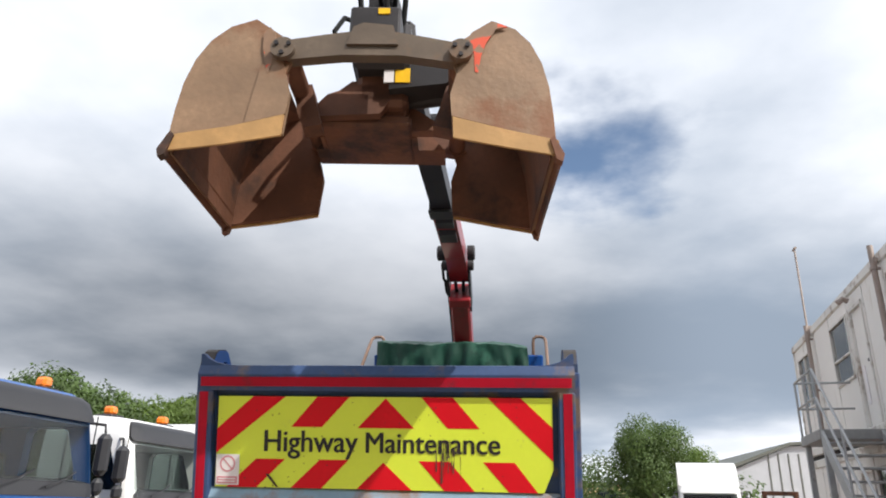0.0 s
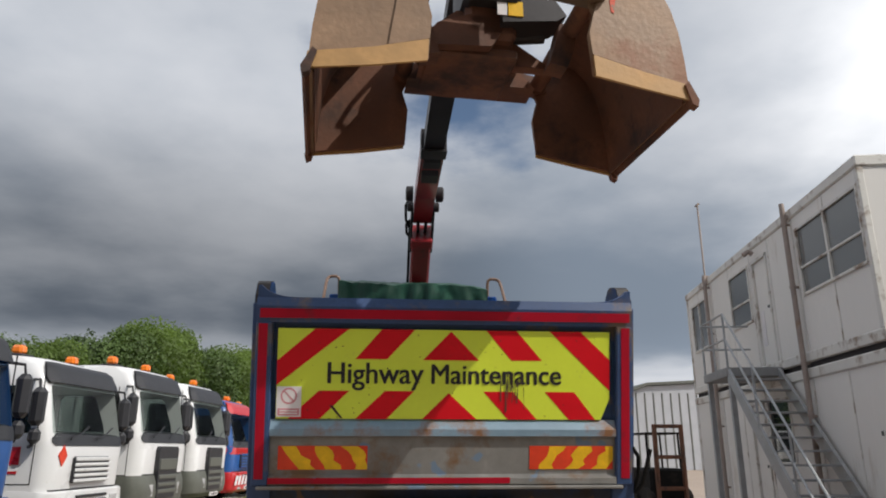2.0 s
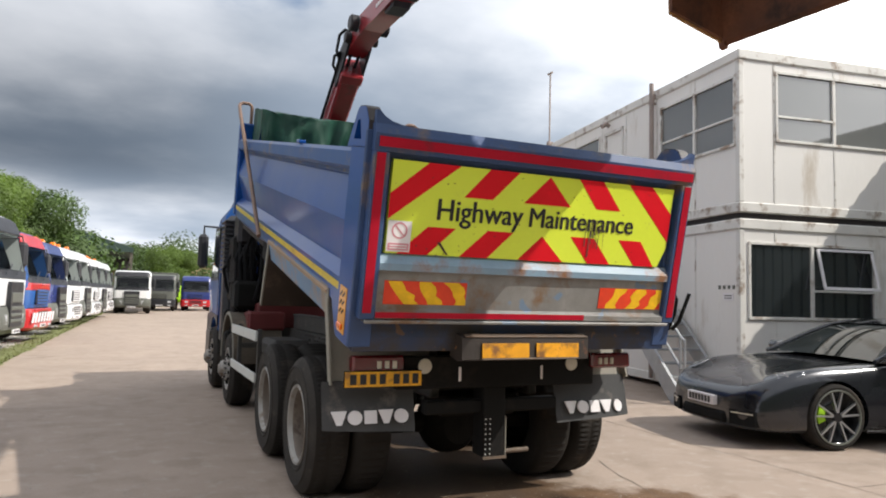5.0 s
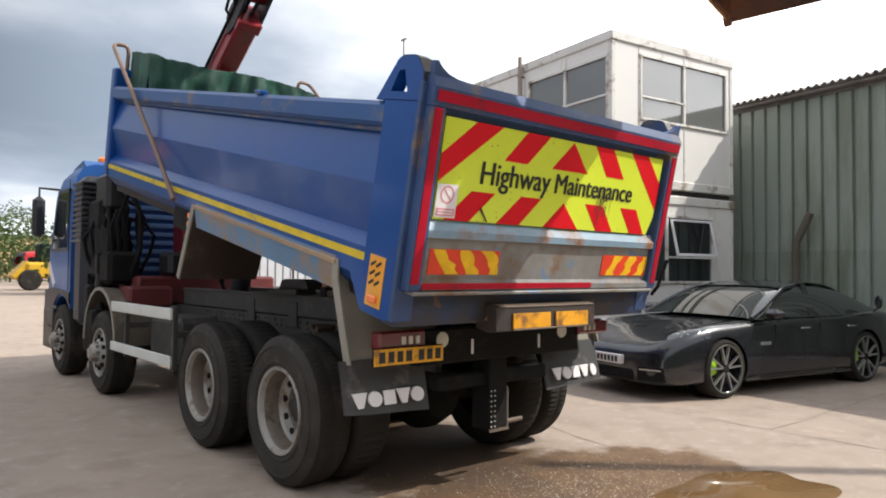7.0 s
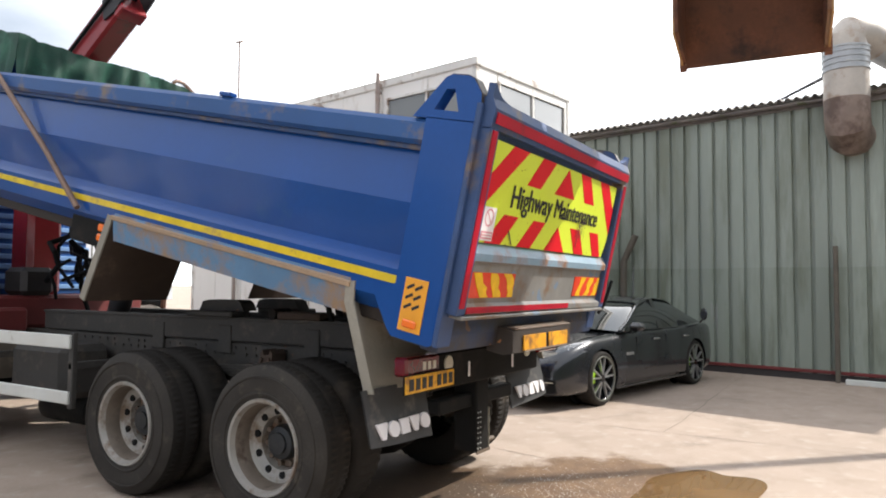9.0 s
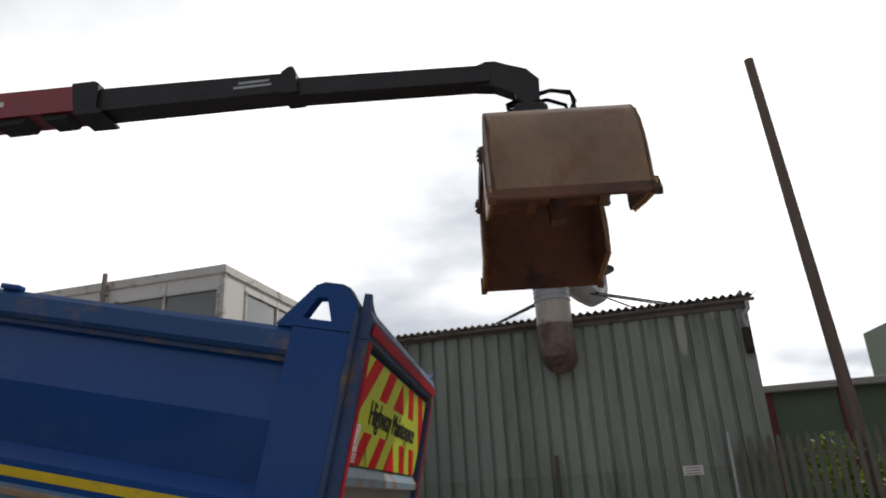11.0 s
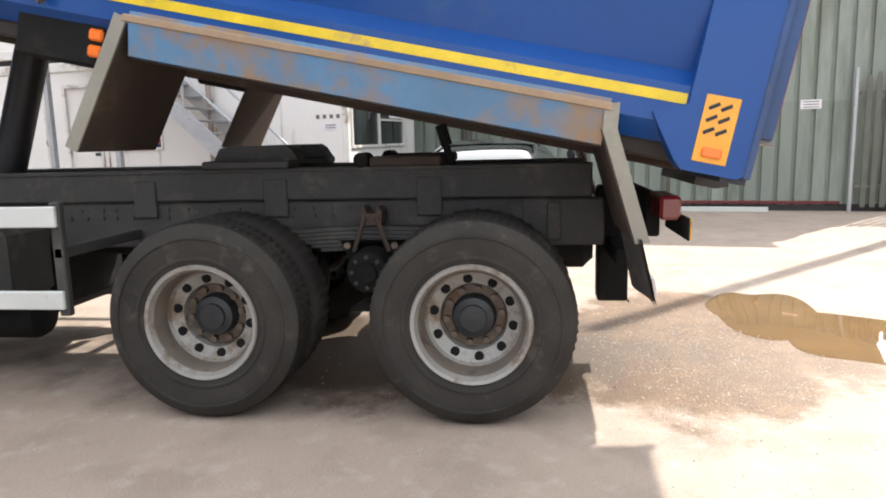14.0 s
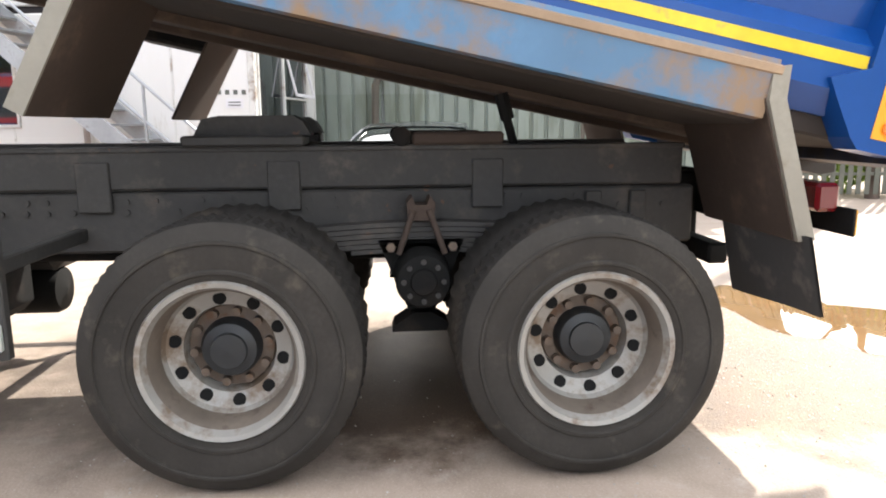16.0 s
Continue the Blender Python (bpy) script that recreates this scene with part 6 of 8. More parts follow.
def build_tarp():
    """A short green sheet laid over the front hoop, its edges hanging in folds."""
    T = thing("tarpaulin", BODY @ pose(0, 5.4, 1.2), "crumpled green mesh tarpaulin over the front hoop of the lorry body", "tarpaulin")
    nu, nx = 20, 96
    noise.seed_set(3)

    def at(x, u, v):
        return tuple(BODY @ Vector((x, u, v)))
    top = []
    for i in range(nu + 1):
        k = i / nu
        row = []
        for j in range(nx + 1):
            a = -1 + 2 * j / nx
            u = 5.12 + 0.66 * k + 0.05 * noise.noise((a * 6, k * 2, 2.0)) * (1 - k)
            crease = 0.030 * noise.noise((a * 4.0, u * 2.0, 0.3)) + 0.014 * noise.noise((a * 13 + u, u * 4, 4.1)) + 0.006 * noise.noise((a * 34, u * 9, 1.7))
            v = 1.665 - 0.035 * (1 - k) - 0.025 * (1 - a * a) + crease
            row.append((-0.03 + a * 1.05, u, v - 0.09 * max(0.0, a - 0.55) / 0.45))
        top.append(row)
    g = Geo()
    g.sheet([[at(*q) for q in r] for r in top])
    part("sheet", g, M_tarp, T, "crumpled green mesh sheet", smooth=60)
    edges = ((top[0], (0, -1)), (top[-1], (0, 1)), ([r[0] for r in top], (-1, 0)), ([r[-1] for r in top], (1, 0)))
    for n, (row, way) in enumerate(edges):
        rows = []
        for q in range(13):
            f = q / 12
            line = []
            for i, (x, u, v) in enumerate(row):
                hem = 1.20 + 0.09 * noise.noise((i * 0.11, n, 3.0))
                sway = 0.09 * f ** 0.7 * (0.55 * math.sin(i * 0.42 + 1.2 * math.sin(i * 0.13) + 0.8 * f) + 0.8 * noise.noise((i * 0.22, f * 1.5, n * 5.0)))
                line.append(at(x + way[0] * abs(sway) * 0.4, u + way[1] * sway * (0.8 if n == 0 else 0.3), v + (hem - v) * f))
            rows.append(line)
        g = Geo()
        g.sheet(rows)
        part("hanging_edge", g, M_tarp, T, "green sheet edge hanging in folds", smooth=60)


# ---------------------------------------------------------------- parked lorries
def parked_lorry(m, main, lower, roof, label, beacon=True, stripes=False, red_top=False, group="row of parked lorries", box_body=None, tall=1.0):
    """Front at local x = 0 looking to +x, width along y; tall stretches the cab above the bumper."""
    T = thing("parked_lorry", m, label, "lorry", group)
    P = m

    def p(name, g, material, parent=T, lab="", smooth=False):
        g.v = [tuple(P @ Vector((x, y, z if z < 0.9 else 0.9 + (z - 0.9) * tall))) for x, y, z in g.v]
        return part(name, g, material, parent, lab, smooth)
    W = 1.21
    lev = [(0.95, -0.05, 1.21, 0.24), (1.58, -0.02, 1.21, 0.24), (1.70, -0.05, 1.21, 0.24), (2.62, -0.29, 1.19, 0.24), (2.84, -0.40, 1.17, 0.27), (2.95, -0.58, 1.12, 0.3), (3.0, -0.95, 1.02, 0.3)]

    def corner(f, w, c, sign):
        pts = [(f - c + c * math.sin(a), sign * (w - 1.3 * c + 1.3 * c * math.cos(a))) for a in np.linspace(0, math.pi / 2, 6)]
        return pts if sign < 0 else pts[::-1]

    def loft(levels, back):
        g = Geo()
        rows = [[(back, -w, z)] + [(x, y, z) for x, y in corner(f, w, c, -1)] + [(x, y, z) for x, y in corner(f, w, c, 1)] + [(back, w, z)] for z, f, w, c in levels]
        n = len(rows[0])
        g.v = [q for r in rows for q in r]
        g.f = [(a * n + b, a * n + (b + 1) % n, (a + 1) * n + (b + 1) % n, (a + 1) * n + b) for a in range(len(rows) - 1) for b in range(n)]
        g.f += [tuple(range(n)), tuple(range((len(rows) - 1) * n, len(rows) * n))]
        return g
    shell = loft(lev, -2.12)
    arch = [Geo().lathe([(0.001, -0.5), (0.62, -0.5), (0.62, 0.5), (0.001, 0.5)], (-1.35, s * 1.35, 0.52), 28, "y") for s in (-1, 1)]
    cavity = Geo().prism([(0.3, 1.78), (0.3, 2.52), (-1.98, 2.52), (-1.98, 1.25), (-0.30, 1.25), (-0.30, 1.78)], 1, -1.03, 1.03)
    side_line = [(-0.40, 1.80), (-0.44, 1.98), (-0.66, 2.46), (-0.78, 2.51), (-1.38, 2.51), (-1.46, 2.44), (-1.46, 1.80)]
    openings = [Geo().prism(side_line, 1, s * 0.9, s * 1.5) for s in (-1, 1)]
    cab = p("cab", cut(shell, arch + [cavity] + openings), main, T, "lorry cab shell", smooth=32)
    g = Geo()
    g.prism([(-0.10, 1.50), (-0.13, 1.80), (-0.42, 1.84), (-0.60, 1.72), (-0.60, 1.50)], 1, -1.02, 1.02)
    p("dashboard", g, M_dark_plastic, cab, "dark dashboard")
    for y in (-0.62, 0.62):
        g = Geo()
        g.box(-1.62, -1.02, y - 0.26, y + 0.26, 1.26, 1.46, 0.05)
        g.prism([(-1.46, 1.40), (-1.60, 2.10), (-1.70, 2.16), (-1.80, 2.10), (-1.66, 1.36)], 1, y - 0.24, y + 0.24)
        p("seat", g, M_grey_plastic, cab, "dark grey cab seat")
    g = Geo()
    g.lathe([(0.21, 0.0), (0.23, 0.015), (0.25, 0.0), (0.23, -0.015), (0.21, 0.0)], (0, 0, 0), 24, "x")
    wheel_at = Matrix.Translation((-0.66, -0.62, 1.84)) @ Matrix.Rotation(radians(35), 4, "Y")
    g.v = [tuple(wheel_at @ Vector(q)) for q in g.v]
    p("steering_wheel", g, M_dark_plastic, cab, "black steering wheel", smooth=True)
    g = Geo()
    g.box(-1.975, -1.94, -1.02, 1.02, 1.26, 2.51)
    p("rear_trim", g, M_cab_trim, cab, "grey cab rear trim")

    def band(z0, z1, inset0, inset1, out, steps=8):
        """A strip over the cab front between two heights; the insets draw its ends in from the corners."""
        rows = []
        for k in range(steps + 1):
            z = z0 + (z1 - z0) * k / steps
            for a, b in zip(lev, lev[1:]):
                if a[0] <= z <= b[0]:
                    q = (z - a[0]) / (b[0] - a[0])
                    f, w, c = (a[m] + (b[m] - a[m]) * q for m in (1, 2, 3))
            e = 0.055 if k in (0, steps) else 0.0
            lim = w - (inset0 + (inset1 - inset0) * k / steps) - e
            row = []
            for t in np.linspace(-1, 1, 21):
                y = lim * t
                d = max(0.0, abs(y) - (w - 1.3 * c)) / (1.3 * c)
                row.append((f - c + c * math.sqrt(max(0.0, 1 - d * d)) + out, y * (1 + out * 0.4), z))
            rows.append(row)
        g = Geo()
        g.sheet(rows)
        if out != 0.010:
            g.sheet([[(x - 0.03, y, z) for x, y, z in r] for r in rows])
        return g
    heavy = lower is M_grey_plastic
    clear = [p("windscreen", band(1.72, 2.56, 0.12, 0.15, 0.010), M_glass_clear, cab, "clear windscreen", smooth=50)]
    p("screen_surround", band(1.62, 1.79, 0.10, 0.11, 0.014, 3), M_dark_plastic, cab, "black strip below the windscreen", smooth=50)
    p("sun_visor", band(2.57, 2.90, 0.06, 0.13, 0.06, 5), roof, cab, "rounded sun visor", smooth=50)
    for s in (-1, 1):
        g = Geo()
        g.prism(side_line, 1, s * (W - 0.045), s * (W - 0.037))
        clear.append(p("side_window", g, M_glass_clear, cab, "clear side window"))
        g = Geo()
        for x in (-0.30, -1.60):
            g.box(x, x - 0.014, s * (W - 0.01), s * (W + 0.004), 1.06, 2.68)
        g.box(-0.30, -1.60, s * (W - 0.01), s * (W + 0.004), 1.06, 1.075)
        p("door_seam", g, M_hole, cab, "dark door seam")
        g = Geo()
        g.box(-0.36, -0.13, s * 1.28, s * 1.49, 1.90, 2.46, 0.07)
        g.box(-0.33, -0.15, s * 1.29, s * 1.47, 1.64, 1.87, 0.06)
        g.tube([(-0.5, s * 1.19, 2.60), (-0.28, s * 1.38, 2.58), (-0.24, s * 1.39, 2.4)], 0.022, 6)
        g.tube([(-0.42, s * 1.2, 1.60), (-0.26, s * 1.38, 1.62), (-0.24, s * 1.39, 1.8)], 0.028, 6)
        p("mirror", g, M_dark_plastic, cab, "black door mirror")
        lamp = Geo()
        if heavy:
            lamp.prism([(0.052, s * 0.62), (0.02, s * 0.90), (-0.12, s * 1.08), (-0.2, s * 1.0), (-0.2, s * 0.62)], 2, 0.66, 0.90)
        else:
            lamp.prism([(0.085, s * 0.62), (0.075, s * 0.86), (0.02, s * 1.0), (-0.15, s * 0.96), (-0.15, s * 0.62)], 2, 0.68, 0.84)
        p("headlamp", lamp, M_lorry_lamp, T, "clear headlamp")
        g = Geo()
        g.box(-1.50, -1.34, s * (W + 0.003), s * (W + 0.03), 1.58, 1.63, 0.008)
        p("door_handle", g, M_dark_plastic, cab)
        g = Geo()
        g.box(-0.70, -0.32, s * 1.05, s * 1.216, 0.40, 1.0, 0.03)
        entry = p("entry_step", g, lower, T, "cab entry step panel")
        for z in (0.50, 0.76):
            g = Geo()
            g.box(-0.66, -0.40, s * 1.10, s * 1.222, z, z + 0.12, 0.01)
            p("step_slot", g, M_hole, entry, "dark step slot")
        g = Geo()
        r = 0.5
        g.lathe([(0.28, 0.02), (0.42, 0.0), (0.485, 0.03), (r, 0.08), (r, 0.26), (0.46, 0.29), (0.28, 0.29)], (-1.35, s * 1.18 - (0.30 if s > 0 else 0), r), 36, "y")
        wheel = p("wheel", g, M_rubber, T, "black truck tyre", smooth=35)
        g = Geo()
        g.lathe([(0.285, 0), (0.25, s * -0.03), (0.12, s * 0.02), (0.001, s * 0.03)], (-1.35, s * 1.17, r), 24, "y")
        p("rim", g, M_rim, wheel, "steel rim", smooth=30)
        g = Geo()
        arc = [(-1.35 + 0.66 * math.cos(a), 0.52 + 0.66 * math.sin(a)) for a in np.linspace(0.25, math.pi - 0.25, 12)]
        arc += [(-1.35 + 0.60 * math.cos(a), 0.52 + 0.60 * math.sin(a)) for a in np.linspace(math.pi - 0.25, 0.25, 12)]
        g.prism(arc, 1, s * 1.232, s * 1.12)
        p("arch_trim", g, lower if heavy else M_dark_plastic, cab, "wheel arch trim", smooth=30)
    for ob in clear:
        ob.visible_shadow = False
    if heavy:
        lows = [(0.42, -0.10, 1.12, 0.36), (0.54, 0.03, 1.215, 0.34), (0.72, 0.05, 1.225, 0.32), (0.94, 0.03, 1.225, 0.30), (1.06, -0.02, 1.215, 0.28)]
    else:
        lows = [(0.36, -0.04, 1.18, 0.24), (0.44, 0.06, 1.225, 0.24), (0.62, 0.08, 1.23, 0.23), (0.93, 0.05, 1.23, 0.22), (0.96, 0.02, 1.22, 0.22)]
    bumper = p("bumper", loft(lows, -0.72), lower, T, "front bumper", smooth=32)
    p("bumper_gap", loft([(lows[-1][0] - 0.02, -0.03, 1.19, 0.26), (lows[-1][0] + 0.02, -0.03, 1.19, 0.26)], -0.6), M_hole, bumper, "dark gap above the bumper")
    g = Geo()
    if heavy:
        g.prism([(-0.44, 0.60), (0.44, 0.60), (0.50, 1.50), (0.44, 1.56), (-0.44, 1.56), (-0.50, 1.50)], 0, -0.10, 0.065)
        grille = p("grille", g, M_dark_plastic, cab, "dark central grille")
        slats, half, xg, tone = [(0.70, 0.78), (0.84, 0.92), (0.98, 1.06), (1.14, 1.34)], 0.42, 0.082, M_grey_plastic
    else:
        g.box(-0.05, 0.03, -0.56, 0.56, 1.06, 1.46, 0.03)
        grille = p("grille", g, M_dark_plastic, cab, "white slatted grille")
        slats, half, xg, tone = [(1.07, 1.12), (1.15, 1.20), (1.23, 1.28), (1.31, 1.36), (1.39, 1.45)], 0.55, 0.05, main
    for z0, z1 in slats:
        g = Geo()
        g.box(xg - 0.03, xg, -half, half, z0, z1, 0.012)
        p("grille_slat", g, tone, grille)
    if not heavy:
        for k in range(4):
            g = Geo()
            g.box(0.05, 0.092, -0.48, 0.48, 0.58 + 0.085 * k, 0.625 + 0.085 * k, 0.01)
            p("bumper_slot", g, M_dark_plastic, bumper)
        for s in (-1, 1):
            g = Geo()
            g.box(0.0, 0.088, s * 0.62, s * 0.86, 0.44, 0.52, 0.02)
            p("fog_lamp", g, M_lorry_lamp, bumper, "small fog lamp")
    g = Geo()
    g.box(0.06, 0.096, -0.26, 0.26, 0.43, 0.53, 0.003)
    plate = p("number_plate", g, M_white_film, bumper, "pale number plate with dark bars")
    g = Geo()
    for k in range(6):
        g.box(0.096, 0.099, -0.21 + 0.072 * k, -0.165 + 0.072 * k, 0.45, 0.51)
    p("dark_bar", g, M_black_letters, plate)
    for y0, y1 in ((-0.75, -0.15), (0.05, 0.65)):
        g = Geo()
        g.tube([(0.01, y0, 1.72), (-0.01, (y0 + y1) / 2, 1.80), (-0.05, y1, 1.92)], 0.014, 6)
        p("wiper", g, M_dark_plastic, cab, "black wiper")
    if beacon:
        for s in (-1, 1):
            g = Geo()
            g.box(-1.30, -0.95, s * 0.62, s * 0.98, 2.98, 3.03, 0.01)
            base = p("beacon_base", g, M_dark_plastic, cab, "dark beacon base")
            g = Geo()
            g.box(-1.22, -1.02, s * 0.70, s * 0.90, 3.03, 3.18, 0.04)
            p("beacon", g, M_beacon, base, "orange beacon", smooth=30)
    if stripes:
        for k in range(-4, 4):
            g = Geo()
            a = k * 0.30
            g.prism([(a, 0.58), (a + 0.14, 0.58), (a + 0.28, 0.86), (a + 0.14, 0.86)], 0, 0.08, 0.096)
            p("white_stripe", g, M_white_film, bumper, "white hazard stripe")
    if red_top:
        p("red_band", band(1.44, 1.66, 0.0, 0.0, 0.012, 3), M_cab_red, cab, "red band", smooth=50)
        for s in (-1, 1):
            g = Geo()
            g.box(-2.1, -0.25, s * (W - 0.01), s * (W + 0.012), 1.44, 1.66, 0.006)
            p("red_band", g, M_cab_red, cab, "red band")
        g = Geo()
        g.prism([(-0.66, 2.93), (-1.0, 3.03), (-2.1, 3.06), (-2.1, 2.86), (-0.9, 2.86)], 1, -W + 0.02, W - 0.02)
        p("roof_panel", g, M_cab_red, cab, "red roof panel")
    # what stands behind the cab
    for s in (-1, 1):
        g = Geo()
        g.box(-8.2, -1.9, s * 0.46, s * 0.38, 0.78, 1.05, 0.01)
        p("chassis_rail", g, M_chassis, T)
        for x in (-5.6, -6.95):
            g = Geo()
            g.lathe([(0.28, 0.02), (0.42, 0.0), (0.5, 0.06), (0.5, 0.5), (0.42, 0.55), (0.28, 0.55)], (x, s * 1.2 - (0.55 if s > 0 else 0), 0.5), 30, "y")
            p("wheel", g, M_rubber, T, smooth=35)
    g = Geo()
    g.box(-8.3, -2.5, -1.22, 1.22, 1.12, 1.9 if box_body is None else box_body, 0.03)
    p("body", g, main if box_body else M_grey_plastic, T, "low load body")
    g = Geo()
    g.box(-1.6, -0.8, -0.4, 0.4, 0.5, 1.0, 0.05)
    p("engine_sump", g, M_chassis, T)
    return T


def build_lorry_row():
    kinds = [
        (M_cab_blue, M_cab_blue, M_dark_plastic, "blue lorry with dark roof visor parked on gravel", {"tall": 1.16}),
        (M_white, M_white, M_dark_plastic, "white lorry with a red-striped white bumper parked on gravel", {"tall": 1.08}),
        (M_white, M_grey_plastic, M_dark_plastic, "white lorry with a grey bumper parked on gravel", {"tall": 1.20}),
        (M_white, M_grey_plastic, M_dark_plastic, "white lorry with a grey bumper parked on gravel", {"tall": 1.19}),
        (M_cab_blue, M_cab_red, M_cab_red, "blue and red lorry with white hazard stripes on the bumper", {"tall": 1.10, "stripes": True, "red_top": True}),
        (M_cab_navy, M_grey_plastic, M_cab_navy, "dark navy lorry parked in the row", {"tall": 1.08}),
        (M_white, M_white, M_white, "white lorry parked in the row", {"tall": 1.10}),
        (M_white, M_grey_plastic, M_white, "white lorry parked in the row", {"tall": 1.12}),
        (M_white, M_white, M_white, "white lorry parked in the row", {"tall": 1.08}),
        (M_white, M_grey_plastic, M_white, "white lorry parked in the row", {"tall": 1.10}),
        (M_white, M_white, M_white, "white lorry parked in the row", {"tall": 1.10}),
    ]
    y = 9.85
    made = []
    for i, (a, b, c, label, kw) in enumerate(kinds):
        x = -6.50 + 0.062 * (y - 13.5)
        made.append(parked_lorry(pose(x, y, 0.012, 0, 0, -8), a, b, c, label, **kw))
        y += 3.62
    # red stripes, a diamond badge and plain bars on the first white lorry
    T = made[1]
    P = T.matrix_basis
    bumper = [o for o in T.children if o.name.startswith("bumper")][0]
    cab = [o for o in T.children if o.name.startswith("cab")][0]
    for y0, y1 in ((-1.15, -0.6), (-0.3, 0.1), (0.5, 1.1)):
        g = Geo(P)
        g.box(0.07, 0.090, y0 * 0.85, y1 * 0.85, 0.535, 0.575)
        part("red_stripe", g, M_cab_red, bumper, "red stripe")
    g = Geo(P)
    g.prism([(-0.87, 1.35), (-0.75, 1.52), (-0.87, 1.69), (-0.99, 1.52)], 0, -0.03, -0.012)
    part("diamond_badge", g, M_red_mark, cab, "red diamond badge")
    bars = [(-0.045, -0.028, -0.55 + 0.13 * k, -0.45 + 0.13 * k, 1.60, 1.66) for k in range(9)]
    bars += [(-1.3 + 0.42 * k, -0.95 + 0.42 * k, -1.222, -1.214, 1.38, 1.66) for k in range(2)]
    bars += [(-1.5 + 0.2 * k, -1.34 + 0.2 * k, -1.222, -1.214, 1.24, 1.28) for k in range(5)]
    for b in bars:
        g = Geo(P)
        g.box(*b)
        part("red_bar", g, M_cab_red, cab, "red bar")
    # lorry facing up the road far off, and others beside it
    parked_lorry(pose(-3.3, 53.5, 0.0, 0, 0, -92), M_white, M_grey_plastic, M_dark_plastic, "white lorry facing down the road far off", beacon=False, group="")
    parked_lorry(pose(-1.2, 62, 0.0, 0, 0, -95), M_grey_plastic, M_dark_plastic, M_dark_plastic, "dark grey lorry standing far down the yard", beacon=False, group="", box_body=3.2)
    parked_lorry(pose(1.75, 64, 0.0, 0, 0, -95), M_cab_navy, M_cab_red, M_cab_navy, "blue and red lorry standing far down the yard", beacon=False, group="")
    far_white = parked_lorry(pose(7.6, 31, 0.0, 0, 0, -100), M_white, M_grey_plastic, M_white, "white lorry cab parked beyond the office cabins", beacon=False, group="", box_body=2.4)
    g = Geo(far_white.matrix_basis)
    g.prism([(-0.45, 2.85), (-0.62, 3.20), (-0.82, 3.48), (-1.05, 3.66), (-1.35, 3.78), (-1.8, 3.85), (-2.1, 3.86), (-2.12, 2.85)], 1, -1.18, 1.18)
    cab = [o for o in far_white.children if o.name.startswith("cab")][0]
    part("roof_fairing", g, M_white, cab, "white roof fairing", smooth=40)


# ---------------------------------------------------------------- office cabins
OFF = Matrix.Translation((5.20, 8.80, 0)) @ Matrix.Rotation(radians(-9.2), 4, "Z") @ Matrix.Diagonal((1.0, 0.967, 1.012, 1.0))
CAB_L, CAB_W = 9.62, 3.22


def window_in(parent, face, a0, a1, z0, z1, mullions=(), rails=(), glazing=None, P=OFF):
    """A window with frame and panes. face 'side' lies in x = 0, 'end' in y = 0; a is the other coordinate."""
    def bx(g, a, b, c, d, out, inn):
        if face == "side":
            g.box(-out, inn, a, b, c, d, 0.004)
        else:
            g.box(a, b, -out, inn, c, d, 0.004)
    t = 0.045
    win = None
    for k, (a, b, c, d) in enumerate(((a0 - t, a1 + t, z0 - t, z0), (a0 - t, a1 + t, z1, z1 + t), (a0 - t, a0, z0, z1), (a1, a1 + t, z0, z1))):
        g = Geo(P)
        bx(g, a, b, c, d, 0.036 if k == 0 else 0.028, 0.05)
        if win is None:
            win = part("window", g, M_cabin_trim, parent, "pale metal framed window")
        else:
            part("frame_bar", g, M_cabin_trim, win)
    for q in mullions:
        g = Geo(P)
        bx(g, q - 0.03, q + 0.03, z0, z1, 0.024, 0.05)
        part("mullion", g, M_cabin_trim, win)
    for q0, q1, z in rails:
        g = Geo(P)
        bx(g, q0, q1, z - 0.018, z + 0.018, 0.022, 0.05)
        part("glazing_bar", g, M_cabin_trim, win)
    edges = [a0, *mullions, a1]
    for i in range(len(edges) - 1):
        g = Geo(P)
        bx(g, edges[i], edges[i + 1], z0, z1, -0.012, 0.02)
        part("pane", g, glazing or M_glass_dark, win, "glass pane with daylight in its pale tint" if glazing else "dark glass pane")
    return win


